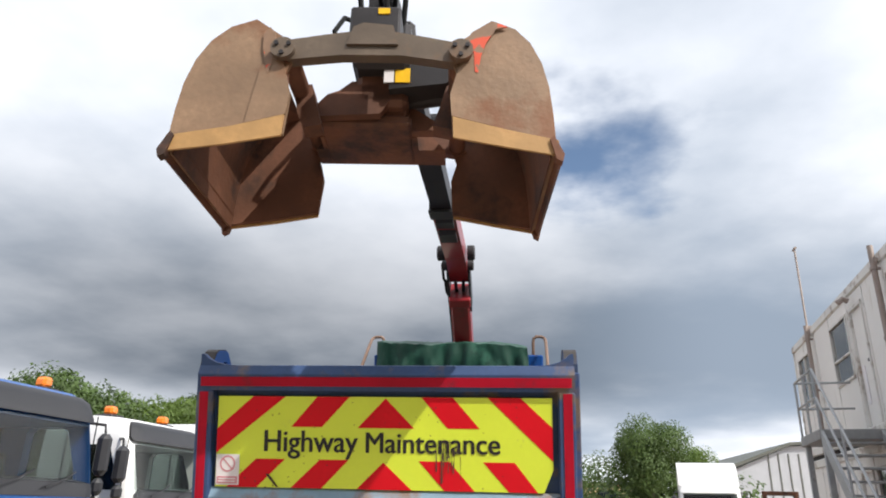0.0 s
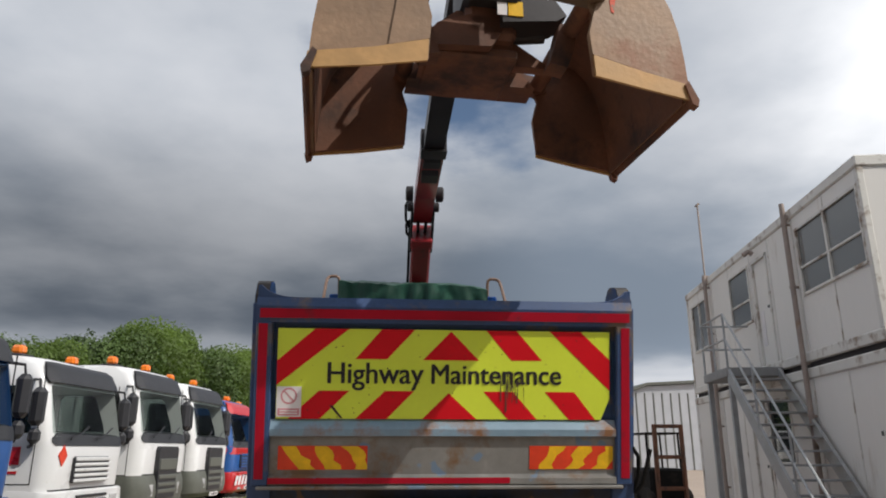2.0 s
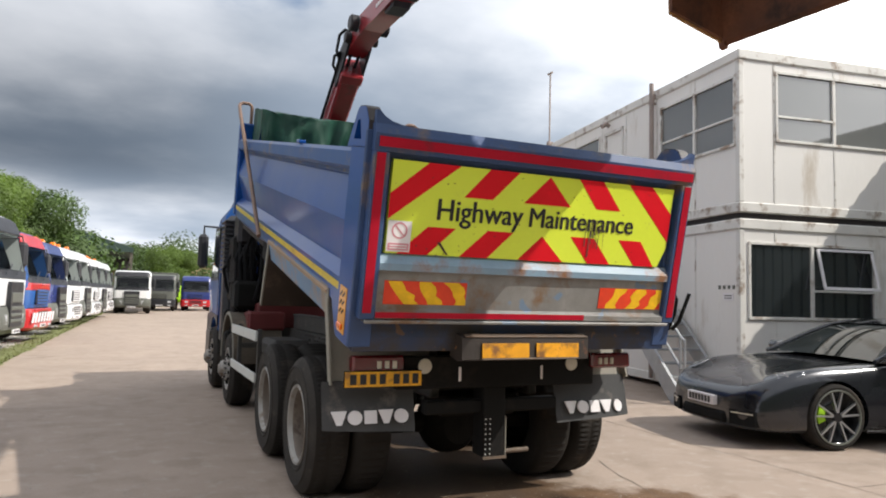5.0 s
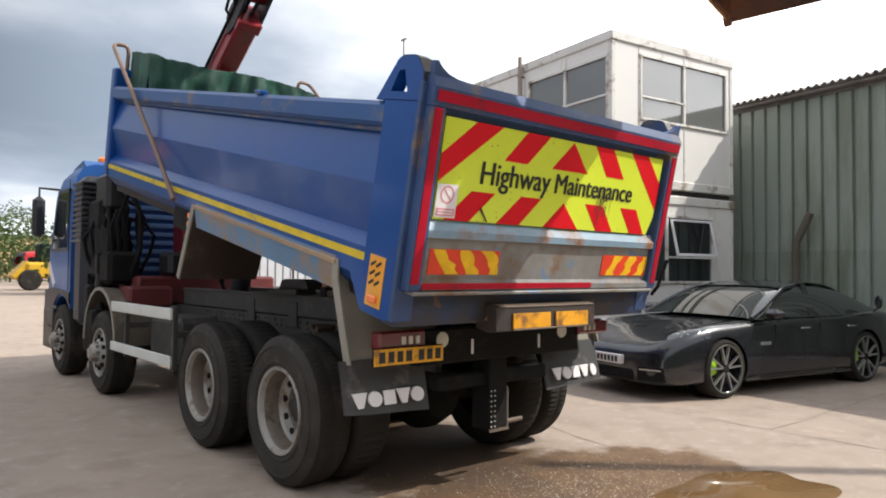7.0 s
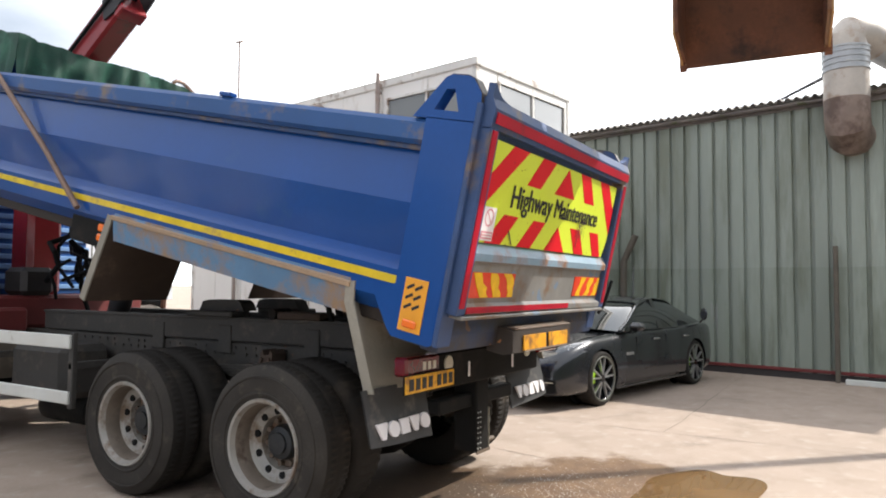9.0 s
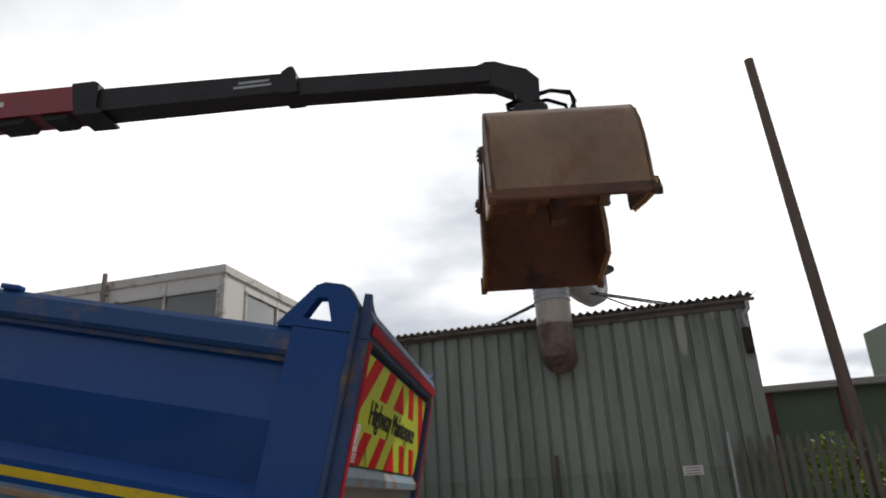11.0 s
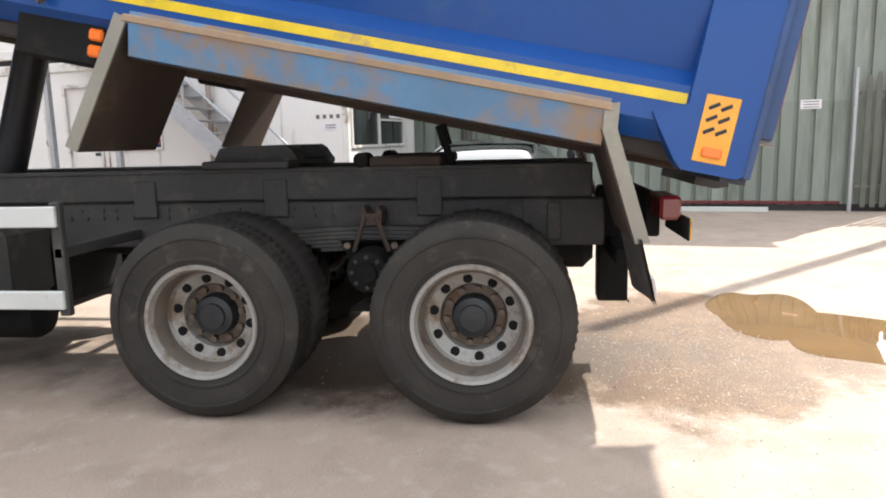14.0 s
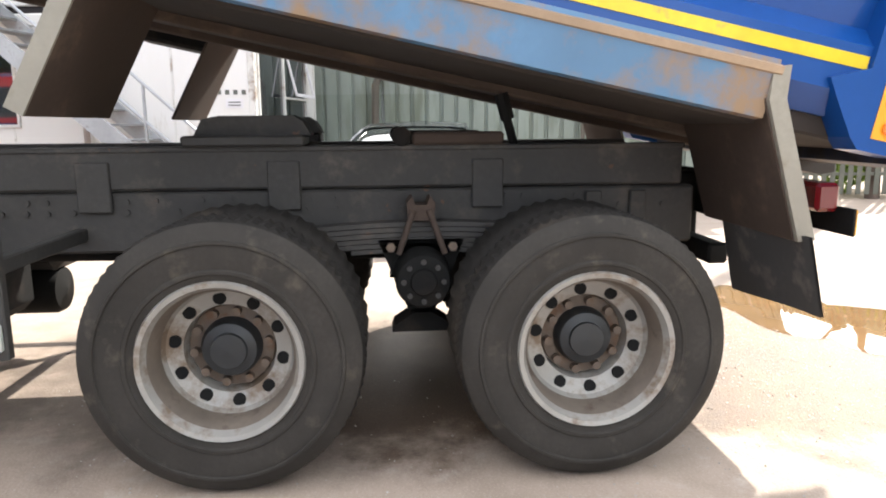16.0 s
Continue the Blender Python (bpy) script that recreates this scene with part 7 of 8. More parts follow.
def cabin(z0, z1, label, windows_side, windows_end):
    T = thing("portable_cabin", OFF @ pose(0, 0, z0), label, "portable cabin", "stacked office cabins")
    P = OFF
    h0, h1 = z0 + 0.16, z1 - 0.17
    # walls as panels round the openings
    def wall(face, openings, length, name, lab):
        cuts = sorted({0.0 if face == "side" else 0.072, length, *[v for o in openings for v in o[:2]]})
        for a, b in zip(cuts, cuts[1:]):
            hole = [o for o in openings if o[0] <= a + 1e-6 and o[1] >= b - 1e-6]
            spans = [(h0, h1)] if not hole else [(h0, hole[0][2]), (hole[0][3], h1)]
            for c, d in spans:
                if d - c > 0.01:
                    g = Geo(P)
                    if face == "side":
                        g.box(0.0, 0.07, a, b, c, d)
                    else:
                        g.box(a, b, 0.0, 0.07, c, d)
                    part(name, g, M_cabin, T, lab)
    wall("side", windows_side, CAB_L, "long_wall_panel", "weathered off-white wall panel")
    wall("end", windows_end, CAB_W, "end_wall_panel", "weathered off-white wall panel")
    g = Geo(P)
    g.box(CAB_W - 0.07, CAB_W, 0.07, CAB_L, h0, h1)
    g.box(0.07, CAB_W - 0.07, CAB_L - 0.07, CAB_L, h0, h1)
    part("back_wall", g, M_cabin, T)
    g = Geo(P)
    g.box(-0.035, CAB_W + 0.035, -0.035, CAB_L + 0.035, z1 - 0.17, z1, 0.02)
    part("roof", g, M_cabin_trim, T, "pale stained roof edge")
    g = Geo(P)
    g.box(-0.025, CAB_W + 0.025, -0.025, CAB_L + 0.025, z0, z0 + 0.16, 0.015)
    part("base_frame", g, M_cabin_trim, T, "stained base frame")
    for x, y in ((-0.02, -0.02), (CAB_W - 0.08, -0.02), (-0.02, CAB_L - 0.08), (CAB_W - 0.08, CAB_L - 0.08)):
        g = Geo(P)
        g.box(x, x + 0.10, y, y + 0.10, z0 + 0.16, z1 - 0.17, 0.012)
        part("corner_post", g, M_cabin_trim, T, "corner post")
    # thin cover strips over the panel joints
    for y in (1.18, 2.42, 3.62, 4.68, 6.05, 7.35, 8.5):
        if any(o[0] < y < o[1] for o in windows_side):
            o = [o for o in windows_side if o[0] < y < o[1]][0]
            spans = [(h0, o[2] - 0.05), (o[3] + 0.05, h1)]
        else:
            spans = [(h0, h1)]
        for c, d in spans:
            if d - c > 0.05:
                g = Geo(P)
                g.box(-0.010, 0.0, y - 0.018, y + 0.018, c, d, 0.003)
                part("joint_strip", g, M_cabin_trim, T)
    for x in (0.66, 1.84):
        o = [o for o in windows_end if o[0] < x < o[1]]
        spans = [(h0, o[0][2] - 0.05), (o[0][3] + 0.05, h1)] if o else [(h0, h1)]
        for c, d in spans:
            if d - c > 0.05:
                g = Geo(P)
                g.box(x - 0.018, x + 0.018, -0.010, 0.0, c, d, 0.003)
                part("joint_strip", g, M_cabin_trim, T)
    g = Geo(P)
    g.box(0.07, CAB_W - 0.07, 0.07, CAB_L - 0.07, h0, h0 + 0.02)
    g.box(0.07, CAB_W - 0.07, 0.07, CAB_L - 0.07, h1 - 0.02, h1)
    part("inner_floor_and_ceiling", g, M_cabin, T)
    return T


def build_office():
    up = cabin(2.98, 5.58, "stained off-white upper office cabin with wide windows", [(0.12, 2.24, 4.08, 5.14), (3.72, 4.55, 3.15, 5.18), (4.82, 6.0, 4.08, 5.14), (7.95, 9.15, 4.02, 5.12)], [(0.72, 3.0, 4.18, 5.24)])
    lo = cabin(0.10, 2.88, "stained off-white lower office cabin on the concrete", [(3.55, 4.55, 1.40, 2.46), (4.78, 5.58, 0.28, 2.5)], [(0.19, 2.58, 1.36, 2.48)])
    window_in(up, "side", 0.12, 2.24, 4.08, 5.14, (1.2,), ((0.12, 1.2, 4.5), (1.2, 2.24, 4.5)), M_glass_pale)
    window_in(up, "side", 4.82, 6.0, 4.08, 5.14, (), ((4.82, 6.0, 4.5),), M_glass_pale)
    window_in(up, "side", 7.95, 9.15, 4.02, 5.12, (8.55,), (), M_glass_pale)
    window_in(up, "end", 0.72, 3.0, 4.18, 5.24, (1.83,), ((0.72, 1.83, 4.55),), M_glass_pale)
    window_in(lo, "side", 3.55, 4.55, 1.40, 2.46, (), ())
    lw = window_in(lo, "end", 0.19, 2.58, 1.36, 2.48, (1.36,), ((1.36, 2.58, 1.78),))
    # the tilted open casement
    g = Geo(OFF)
    for a, b, c, d in ((1.42, 2.54, 1.80, 1.85), (1.42, 1.47, 1.80, 2.46), (2.49, 2.54, 1.80, 2.46), (1.42, 2.54, 2.42, 2.46)):
        n = len(g.v)
        g.box(a, b, -0.05, -0.02, c, d, 0.004)
        g.v[n:] = [tuple(OFF @ (Vector((q.x, q.y - (2.46 - q.z) * 0.24, q.z)))) for q in (OFF.inverted() @ Vector(w) for w in g.v[n:])]
    part("open_casement", g, M_white_film, lw, "white tilted open casement")
    for T, y0, y1, z0, z1 in ((up, 3.72, 4.55, 3.15, 5.18), (lo, 4.78, 5.58, 0.28, 2.5)):
        g = Geo(OFF)
        t = 0.06
        for a, b, c, d in ((y0, y0 + t, z0, z1), (y1 - t, y1, z0, z1), (y0, y1, z1 - t, z1)):
            g.box(-0.03, 0.07, a, b, c, d, 0.004)
        door = part("door", g, M_cabin_trim, T, "door frame")
        g = Geo(OFF)
        g.box(0.02, 0.06, y0 + t, y1 - t, z0, z1 - t, 0.004)
        part("door_leaf", g, M_cabin, door, "plain pale door")
        if T is up:
            g = Geo(OFF)
            g.box(0.005, 0.018, y1 - 0.32, y1 - 0.18, z0 + 0.35, z0 + 1.0, 0.003)
            part("door_glazing", g, M_white_film, door, "narrow bright glazing strip")
        if T is lo:
            g = Geo(OFF)
            g.box(0.010, 0.018, y0 + 0.22, y0 + 0.58, z0 + 1.42, z0 + 1.54)
            part("door_notice", g, M_white_film, door, "small white notice")
        g = Geo(OFF)
        g.box(-0.02, 0.02, y0 + 0.10, y0 + 0.2, z0 + 1.0, z0 + 1.05, 0.006)
        part("door_handle", g, M_dark_plastic, door)
    # dark gap between the two units
    g = Geo(OFF)
    g.box(0.05, CAB_W - 0.05, 0.05, CAB_L - 0.05, 2.88, 2.98)
    part("spacer", g, M_cabin_gap, lo, "dark gap between the cabins")
    for y, top in ((2.46, 5.70), (7.5, 5.62)):
        g = Geo(OFF)
        g.tube([(-0.10, y, 0.15), (-0.10, y, top)], 0.045, 12)
        for z in (0.8, 2.1, 2.93, 4.2, 5.3):
            g.tube([(-0.10, y, z), (-0.10, y, z + 0.05)], 0.058, 12)
            g.box(-0.10, 0.0, y - 0.015, y + 0.015, z, z + 0.04)
        g.tube([(-0.10, y, 5.35), (-0.04, y - 0.02, 5.47), (0.05, y, 5.5)], 0.035, 8)
        part("downpipe", g, M_pipe, lo, "stained grey downpipe", smooth=30)
    g = Geo(OFF)
    g.tube([(-0.06, 4.25, 5.28), (-0.14, 4.25, 5.33), (-0.24, 4.25, 5.26)], 0.05, 10)
    part("outside_lamp", g, M_pipe, up, "small lamp over the door", smooth=30)
    # notices on the lower cabin
    g = Geo(OFF)
    g.box(-0.008, -0.001, 0.16, 0.42, 1.60, 1.72)
    n = part("notice", g, M_white_film, lo, "small pale notice")
    for b in [(-0.008, -0.001, 0.12 + 0.12 * k, 0.18 + 0.12 * k, 1.78, 1.84) for k in range(4)] + [(-0.011, -0.008, 0.20, 0.38, 1.63 + 0.04 * k, 1.645 + 0.04 * k) for k in range(2)]:
        g = Geo(OFF)
        g.box(*b)
        part("grey_bar", g, M_grey_plastic, n)
    # legs under the lower unit
    for x, y in ((0.3, 0.4), (0.3, 4.8), (0.3, 9.2), (2.9, 0.4), (2.9, 4.8), (2.9, 9.2)):
        g = Geo(OFF)
        g.box(x - 0.15, x + 0.15, y - 0.15, y + 0.15, 0.0, 0.10)
        part("foot_pad", g, M_cabin_gap, lo)
    # aerial on the roof edge
    g = Geo(OFF)
    g.tube([(-0.06, 7.55, 5.5), (-0.06, 7.55, 7.42)], 0.022, 8)
    g.tube([(-0.06, 7.43, 7.42), (-0.06, 7.68, 7.44)], 0.03, 8)
    g.box(-0.12, 0.02, 7.48, 7.62, 5.45, 5.62, 0.01)
    single("lamp_pole", g, M_pipe, "thin grey pole on the cabin roof edge", "pole", smooth=30)
    # staircase
    S = thing("metal_staircase", OFF @ pose(-0.55, 2.0, 0), "galvanised metal staircase and landing beside the cabins", "staircase")
    top_y, top_z, foot_y = 3.55, 3.0, 0.12
    for x in (-1.0, -0.12):
        g = Geo(OFF)
        g.prism([(top_y, top_z), (top_y, top_z - 0.26), (foot_y + 0.24, 0.0), (foot_y - 0.1, 0.0), (foot_y - 0.1, 0.10)], 0, x, x + 0.05)
        part("stringer", g, M_galv, S, "steel stringer")
    n = 14
    for k in range(n):
        y = foot_y + (top_y - foot_y) * (k + 0.5) / n
        z = top_z * (k + 1) / (n + 1)
        g = Geo(OFF)
        g.box(-0.95, -0.12, y - 0.12, y + 0.12, z - 0.03, z, 0.004)
        part("tread", g, M_steel_tread, S)
    g = Geo(OFF)
    g.box(-1.02, -0.02, top_y, 5.05, 2.86, 3.02, 0.01)
    part("landing", g, M_steel_tread, S, "steel landing")
    for x, y in ((-0.98, 3.62), (-0.98, 4.95)):
        g = Geo(OFF)
        g.box(x, x + 0.09, y - 0.045, y + 0.045, 0.0, 2.86, 0.006)
        part("landing_post", g, M_galv, S, "steel landing post")
    def rail(pts, r=0.021):
        g = Geo(OFF)
        g.tube(pts, r, 8)
        part("handrail", g, M_galv, S, "tubular handrail", smooth=30)
    for dz in (0.98, 0.52):
        rail([(-0.99, foot_y, 0.06 + dz), (-0.99, top_y, top_z + dz), (-0.99, 5.02, top_z + dz), (-0.06, 5.02, top_z + dz)])
    for y in (foot_y, 1.1, 2.3):
        z = top_z * (y - foot_y) / (top_y - foot_y)
        rail([(-0.99, y, z), (-0.99, y, z + 1.02)])
    for y in (top_y, 4.3, 5.02):
        rail([(-0.99, y, top_z), (-0.99, y, top_z + 0.98)])
    rail([(-0.99, foot_y, 1.04), (-0.99, foot_y - 0.12, 0.98), (-0.99, foot_y - 0.12, 0.56), (-0.99, foot_y, 0.54)])


# ---------------------------------------------------------------- car
def build_car():
    m = pose(5.171, 6.60, 0, 0, 0, 168.3)
    T = thing("saloon_car", m, "dark grey sports saloon car parked on the concrete", "car")
    # stations from nose to tail: x, underside, half width, waist, side top, wing (y, z), bonnet edge (y, z), centre line
    st = [(2.47, .26, .50, .36, .42, .42, .50, .30, .535, .545), (2.43, .20, .69, .36, .45, .60, .575, .44, .60, .61), (2.34, .165, .83, .38, .53, .715, .675, .52, .650, .658), (2.18, .155, .92, .40, .63, .785, .765, .57, .695, .705),
          (1.95, .15, .965, .42, .70, .82, .845, .58, .745, .755), (1.70, .15, .98, .43, .75, .83, .905, .60, .79, .80), (1.475, .15, .98, .44, .77, .825, .915, .62, .84, .86), (1.2, .15, .972, .45, .81, .815, .925, .64, .88, .895), (.95, .15, .962, .46, .85, .83, .93, .68, .92, .925),
          (.5, .15, .958, .46, .86, .87, .935, .70, .95, .96), (0, .15, .96, .46, .87, .89, .94, .70, .97, .98), (-.8, .15, .965, .46, .88, .89, .95, .70, .98, .99), (-1.2, .15, .972, .46, .90, .90, .965, .70, .99, 1.0), (-1.5, .16, .985, .46, .91, .90, .985, .70, 1.0, 1.02),
          (-1.9, .17, .975, .47, .91, .88, .99, .68, 1.01, 1.04), (-2.2, .20, .93, .50, .90, .82, .985, .62, 1.0, 1.03), (-2.42, .30, .84, .55, .86, .72, .94, .54, .97, .98), (-2.52, .42, .70, .60, .80, .60, .86, .44, .875, .88)]
    rows = []
    for x, zb, w, zm, zs, fy, zf, hy, zh, zc in st:
        half = [(0, zb), (w * .80, zb), (w * .965, zb + .05), (w, zb + .16), (w, zm), (w * .985, zs - .04), (fy + (w - fy) * .55, zs + (zf - zs) * .62), (fy, zf), (hy, zh), (0, zc)]
        rows.append([(x, y, z) for y, z in half] + [(x, -y, z) for y, z in half[-2:0:-1]])
    g = Geo()
    n = len(rows[0])
    g.v = [p for r in rows for p in r]
    g.f = [(i * n + j, i * n + (j + 1) % n, (i + 1) * n + (j + 1) % n, (i + 1) * n + j) for i in range(len(rows) - 1) for j in range(n)]
    g.f += [tuple(range(n)), tuple(range((len(rows) - 1) * n, len(rows) * n))]
    cutters = [Geo().lathe([(0.001, -.35), (.392, -.35), (.392, .35), (0.001, .35)], (x, s * 0.95, .358), 40, "y") for x in (1.475, -1.475) for s in (-1, 1)]
    body_geo = cut(smoothed(g), cutters)

    def p(name, g, material, parent=T, lab="", smooth=False):
        g.v = [tuple(m @ Vector(q)) for q in g.v]
        return part(name, g, material, parent, lab, smooth)
    body = p("body", body_geo, M_car, T, "glossy dark grey metallic car body", smooth=32)
    # cabin glass and roof
    gh = [(.88, .90, .965, .90), (.62, .89, 1.10, .83), (.33, .885, 1.24, .76), (.06, .88, 1.345, .70), (-.24, .88, 1.40, .665), (-.6, .88, 1.42, .65), (-1.0, .88, 1.395, .635), (-1.4, .87, 1.325, .60), (-1.8, .85, 1.215, .56), (-2.1, .80, 1.11, .52), (-2.28, .72, 1.04, .50)]
    rows = []
    for x, wb, zt, wt in gh:
        zb = .93 + .03 * (1 - x) * .5
        zb = min(zb, zt - .01)
        rows.append([(x, wb, zb), (x, (wb + wt) / 2 + .03, (zb + zt) / 2), (x, wt, zt - .025), (x, wt * .8, zt - .005), (x, 0, zt + .008), (x, -wt * .8, zt - .005), (x, -wt, zt - .025), (x, -(wb + wt) / 2 - .03, (zb + zt) / 2), (x, -wb, zb)])
    g = Geo()
    g.sheet(rows)
    g = smoothed(g)
    p("glasshouse", g, M_car_glass, T, "dark tinted car glass", smooth=40)
    g = Geo()
    sel = [r for r in rows if -1.6 < r[0][0] < 0.1]
    g.sheet([[(x, y * 1.012, z + .006) for x, y, z in r[2:7]] for r in sel])
    g.sheet([[(x, y * 1.0, z - .006) for x, y, z in r[2:7]] for r in sel])
    p("roof", g, M_car, body, "dark roof", smooth=40)
    for s in (-1, 1):
        g = Geo()
        g.tube([(.92, s * .895, .95), (.62, s * .858, 1.075), (.33, s * .79, 1.212), (.06, s * .725, 1.318), (-.24, s * .684, 1.372)], .027, 8)
        p("windscreen_pillar", g, M_car, body, "windscreen pillar", smooth=True)
        g = Geo()
        g.prism([(-.28, .955), (-.42, .955), (-.50, 1.385), (-.40, 1.392)], 1, s * .64, s * .895)
        g.v = [(x, y if z < 1.0 else s * (.905 - (z - .955) * .53), z) for x, y, z in g.v]
        p("door_pillar", g, M_black_gloss, body)
        g = Geo()
        g.box(.76, .53, s * .93, s * 1.12, .955, 1.075, .05)
        p("door_mirror", g, M_car, body, "dark door mirror")
        g = Geo()
        g.box(.55, -1.9, s * .898, s * .910, .945, .962, .003)
        p("window_trim", g, M_black_gloss, body)
        for x in (.02, -1.02):
            g = Geo()
            g.box(x, x - .2, s * .955, s * .975, .80, .825, .008)
            p("door_handle", g, M_chrome, body, "bright door handle")
        for x in (.52, -.42, -1.32):
            g = Geo()
            g.box(x, x - .004, s * .93, s * .9525, .34, .86)
            p("door_gap", g, M_black_gloss, body)
        g = Geo()
        g.box(.82, .62, s * .950, s * .962, .62, .66, .004)
        p("side_badge", g, M_alloy, body, "bright side badge")
        g = Geo()
        g.box(1.1, -1.1, s * .94, s * .962, .185, .215, .006)
        p("sill_trim", g, M_black_gloss, body, "dark sill trim")
        g = Geo()
        g.lathe([(0.001, -.27), (.040, -.24), (.075, -.14), (.098, 0), (.098, .10), (.07, .17), (0.001, .21)], (0, 0, 0), 24)
        tilt = Matrix.Translation((2.03, s * .785, .762)) @ Matrix.Rotation(radians(-s * 17), 4, "Z") @ Matrix.Rotation(radians(17), 4, "Y") @ Matrix.Rotation(radians(-s * 24), 4, "X")
        g.v = [tuple(tilt @ Vector((a, b * 1.05, c * .34))) for a, b, c in g.v]
        lens = p("headlamp", g, M_headlamp, body, "clear headlamp", smooth=30)
        for k in range(4):
            g = Geo()
            c = tilt @ Vector((-.05 + .045 * (k % 2) * 2, (-.035 + .07 * (k // 2)), .032))
            g.lathe([(0.001, .004), (.012, .003), (.016, 0), (.016, -.012)], tuple(c), 12, "z")
            p("lamp_unit", g, M_chrome, lens, "bright lamp unit")
        g = Geo()
        g.prism([(2.478, s * .50), (2.375, s * .80), (2.20, s * .80), (2.20, s * .50)], 2, .235, .40)
        p("air_inlet", g, M_hole, body, "dark air inlet")
        g = Geo()
        g.prism([(2.482, s * .53), (2.392, s * .78), (2.30, s * .78), (2.30, s * .53)], 2, .362, .374)
        p("running_lamp", g, M_lamp_clear, body)
        for x in (1.475, -1.475):
            g = Geo()
            r = .36
            y0 = s * .965
            g.lathe([(.284, -s * .01), (.322, s * .0), (.345, -s * .012), (r, -s * .05), (r, -s * .24), (.34, -s * .27), (.284, -s * .27)], (x, y0, r), 44, "y")
            wheel = p("wheel", g, M_rubber, T, "low-profile black tyre", smooth=35)
            g = Geo()
            g.lathe([(.292, 0), (.286, -s * .012), (.276, -s * .02), (.268, -s * .16), (.001, -s * .17)], (x, y0, r), 44, "y")
            p("rim", g, M_black_gloss, wheel, "gloss black rim", smooth=30)
            g = Geo()
            g.lathe([(.298, s * .001), (.294, s * .008), (.280, s * .006), (.277, -s * .004)], (x, y0, r), 44, "y")
            p("rim_edge", g, M_grey_plastic, wheel, "dull grey rim edge", smooth=30)
            for k in range(5):
                for d in (-.24, .24):
                    a = 2 * math.pi * k / 5 + .3
                    g = Geo()
                    pts = []
                    for rr, w in ((.05, .010), (.286, .008)):
                        off = d * (rr / .286) ** .7
                        cxx, czz = math.cos(a + off) * rr, math.sin(a + off) * rr
                        tx, tz = -math.sin(a + off) * w, math.cos(a + off) * w
                        pts += [(cxx - tx, czz - tz), (cxx + tx, czz + tz)]
                    q = [pts[0], pts[1], pts[3], pts[2]]
                    g.prism([(x + u, r + v) for u, v in q], 1, y0 - s * .035, y0 - s * .004)
                    p("spoke", g, M_alloy, wheel, "machined spoke")
            g = Geo()
            g.disc((x, y0 - s * .03, r), .05, 1, s * .028, 18)
            p("centre_cap", g, M_black_gloss, wheel)
            g = Geo()
            arc = [(x - (.12 + .09 * j) * math.cos(a), r + (.12 + .09 * j) * math.sin(a)) for j, seq in ((0, [2.6, 2.9, 3.2, 3.5]), (1, [3.5, 3.2, 2.9, 2.6])) for a in seq]
            g.prism(arc, 1, y0 - s * .10, y0 - s * .055)
            p("brake_caliper", g, M_lime, wheel, "lime green brake caliper")
            g = Geo()
            g.disc((x, s * .62, .36), .38, 1, s * .02, 30)
            p("wheel_well", g, M_hole, body)
    g = Geo()
    g.lathe([(0.001, -.014), (.085, -.014), (.10, 0), (.085, .014), (0.001, .014)], (0, 0, 0), 22)
    lift = Matrix.Translation((-1.72, 1.0, 1.13)) @ Matrix.Rotation(radians(-35), 4, "Z")
    g.v = [tuple(lift @ Vector(q)) for q in g.v]
    g.tube([(-1.72, .93, .99), (-1.72, 1.0, 1.07)], .014, 8)
    p("charging_flap", g, M_black_gloss, body, "open black charging flap", smooth=30)
    g = Geo()
    g.box(2.492, 2.30, -.42, .42, .225, .355, .03)
    p("front_grille", g, M_hole, body, "dark lower grille")
    g = Geo()
    g.box(2.515, 2.44, -.26, .26, .40, .51, .004)
    plate = p("number_plate", g, M_white_film, body, "pale number plate with dark bars")
    g = Geo()
    for k in range(7):
        g.box(2.520, 2.514, -.22 + .063 * k, -.18 + .063 * k, .42, .49)
    p("dark_bar", g, M_black_letters, plate)


# ---------------------------------------------------------------- corrugated workshop
SH = Matrix.Translation((7.50, 0, 0)) @ Matrix.Rotation(-math.atan(0.18), 4, "Z") @ Matrix.Diagonal((1.0, 1.0, 0.952, 1.0))


def rib_sheet(y0, y1, z0, z1, depth=0.058, pitch=0.28, wob=0.0):
    """A trapezoid-ribbed wall sheet facing -x."""
    prof = []
    y = y0
    while y < y1 - 1e-6:
        for dy, x in ((0.0, 0.0), (0.205, 0.0), (0.215, depth), (0.268, depth)):
            if y + dy < y1:
                prof.append((x, y + dy))
        y += pitch
    prof.append((0.0, y1))
    g = Geo(SH)
    g.sheet([[(x, yy, z0) for x, yy in prof], [(x, yy, z1) for x, yy in prof]])
    g.sheet([[(x + 0.012, yy, z0) for x, yy in prof], [(x + 0.012, yy, z1) for x, yy in prof]])
    return g


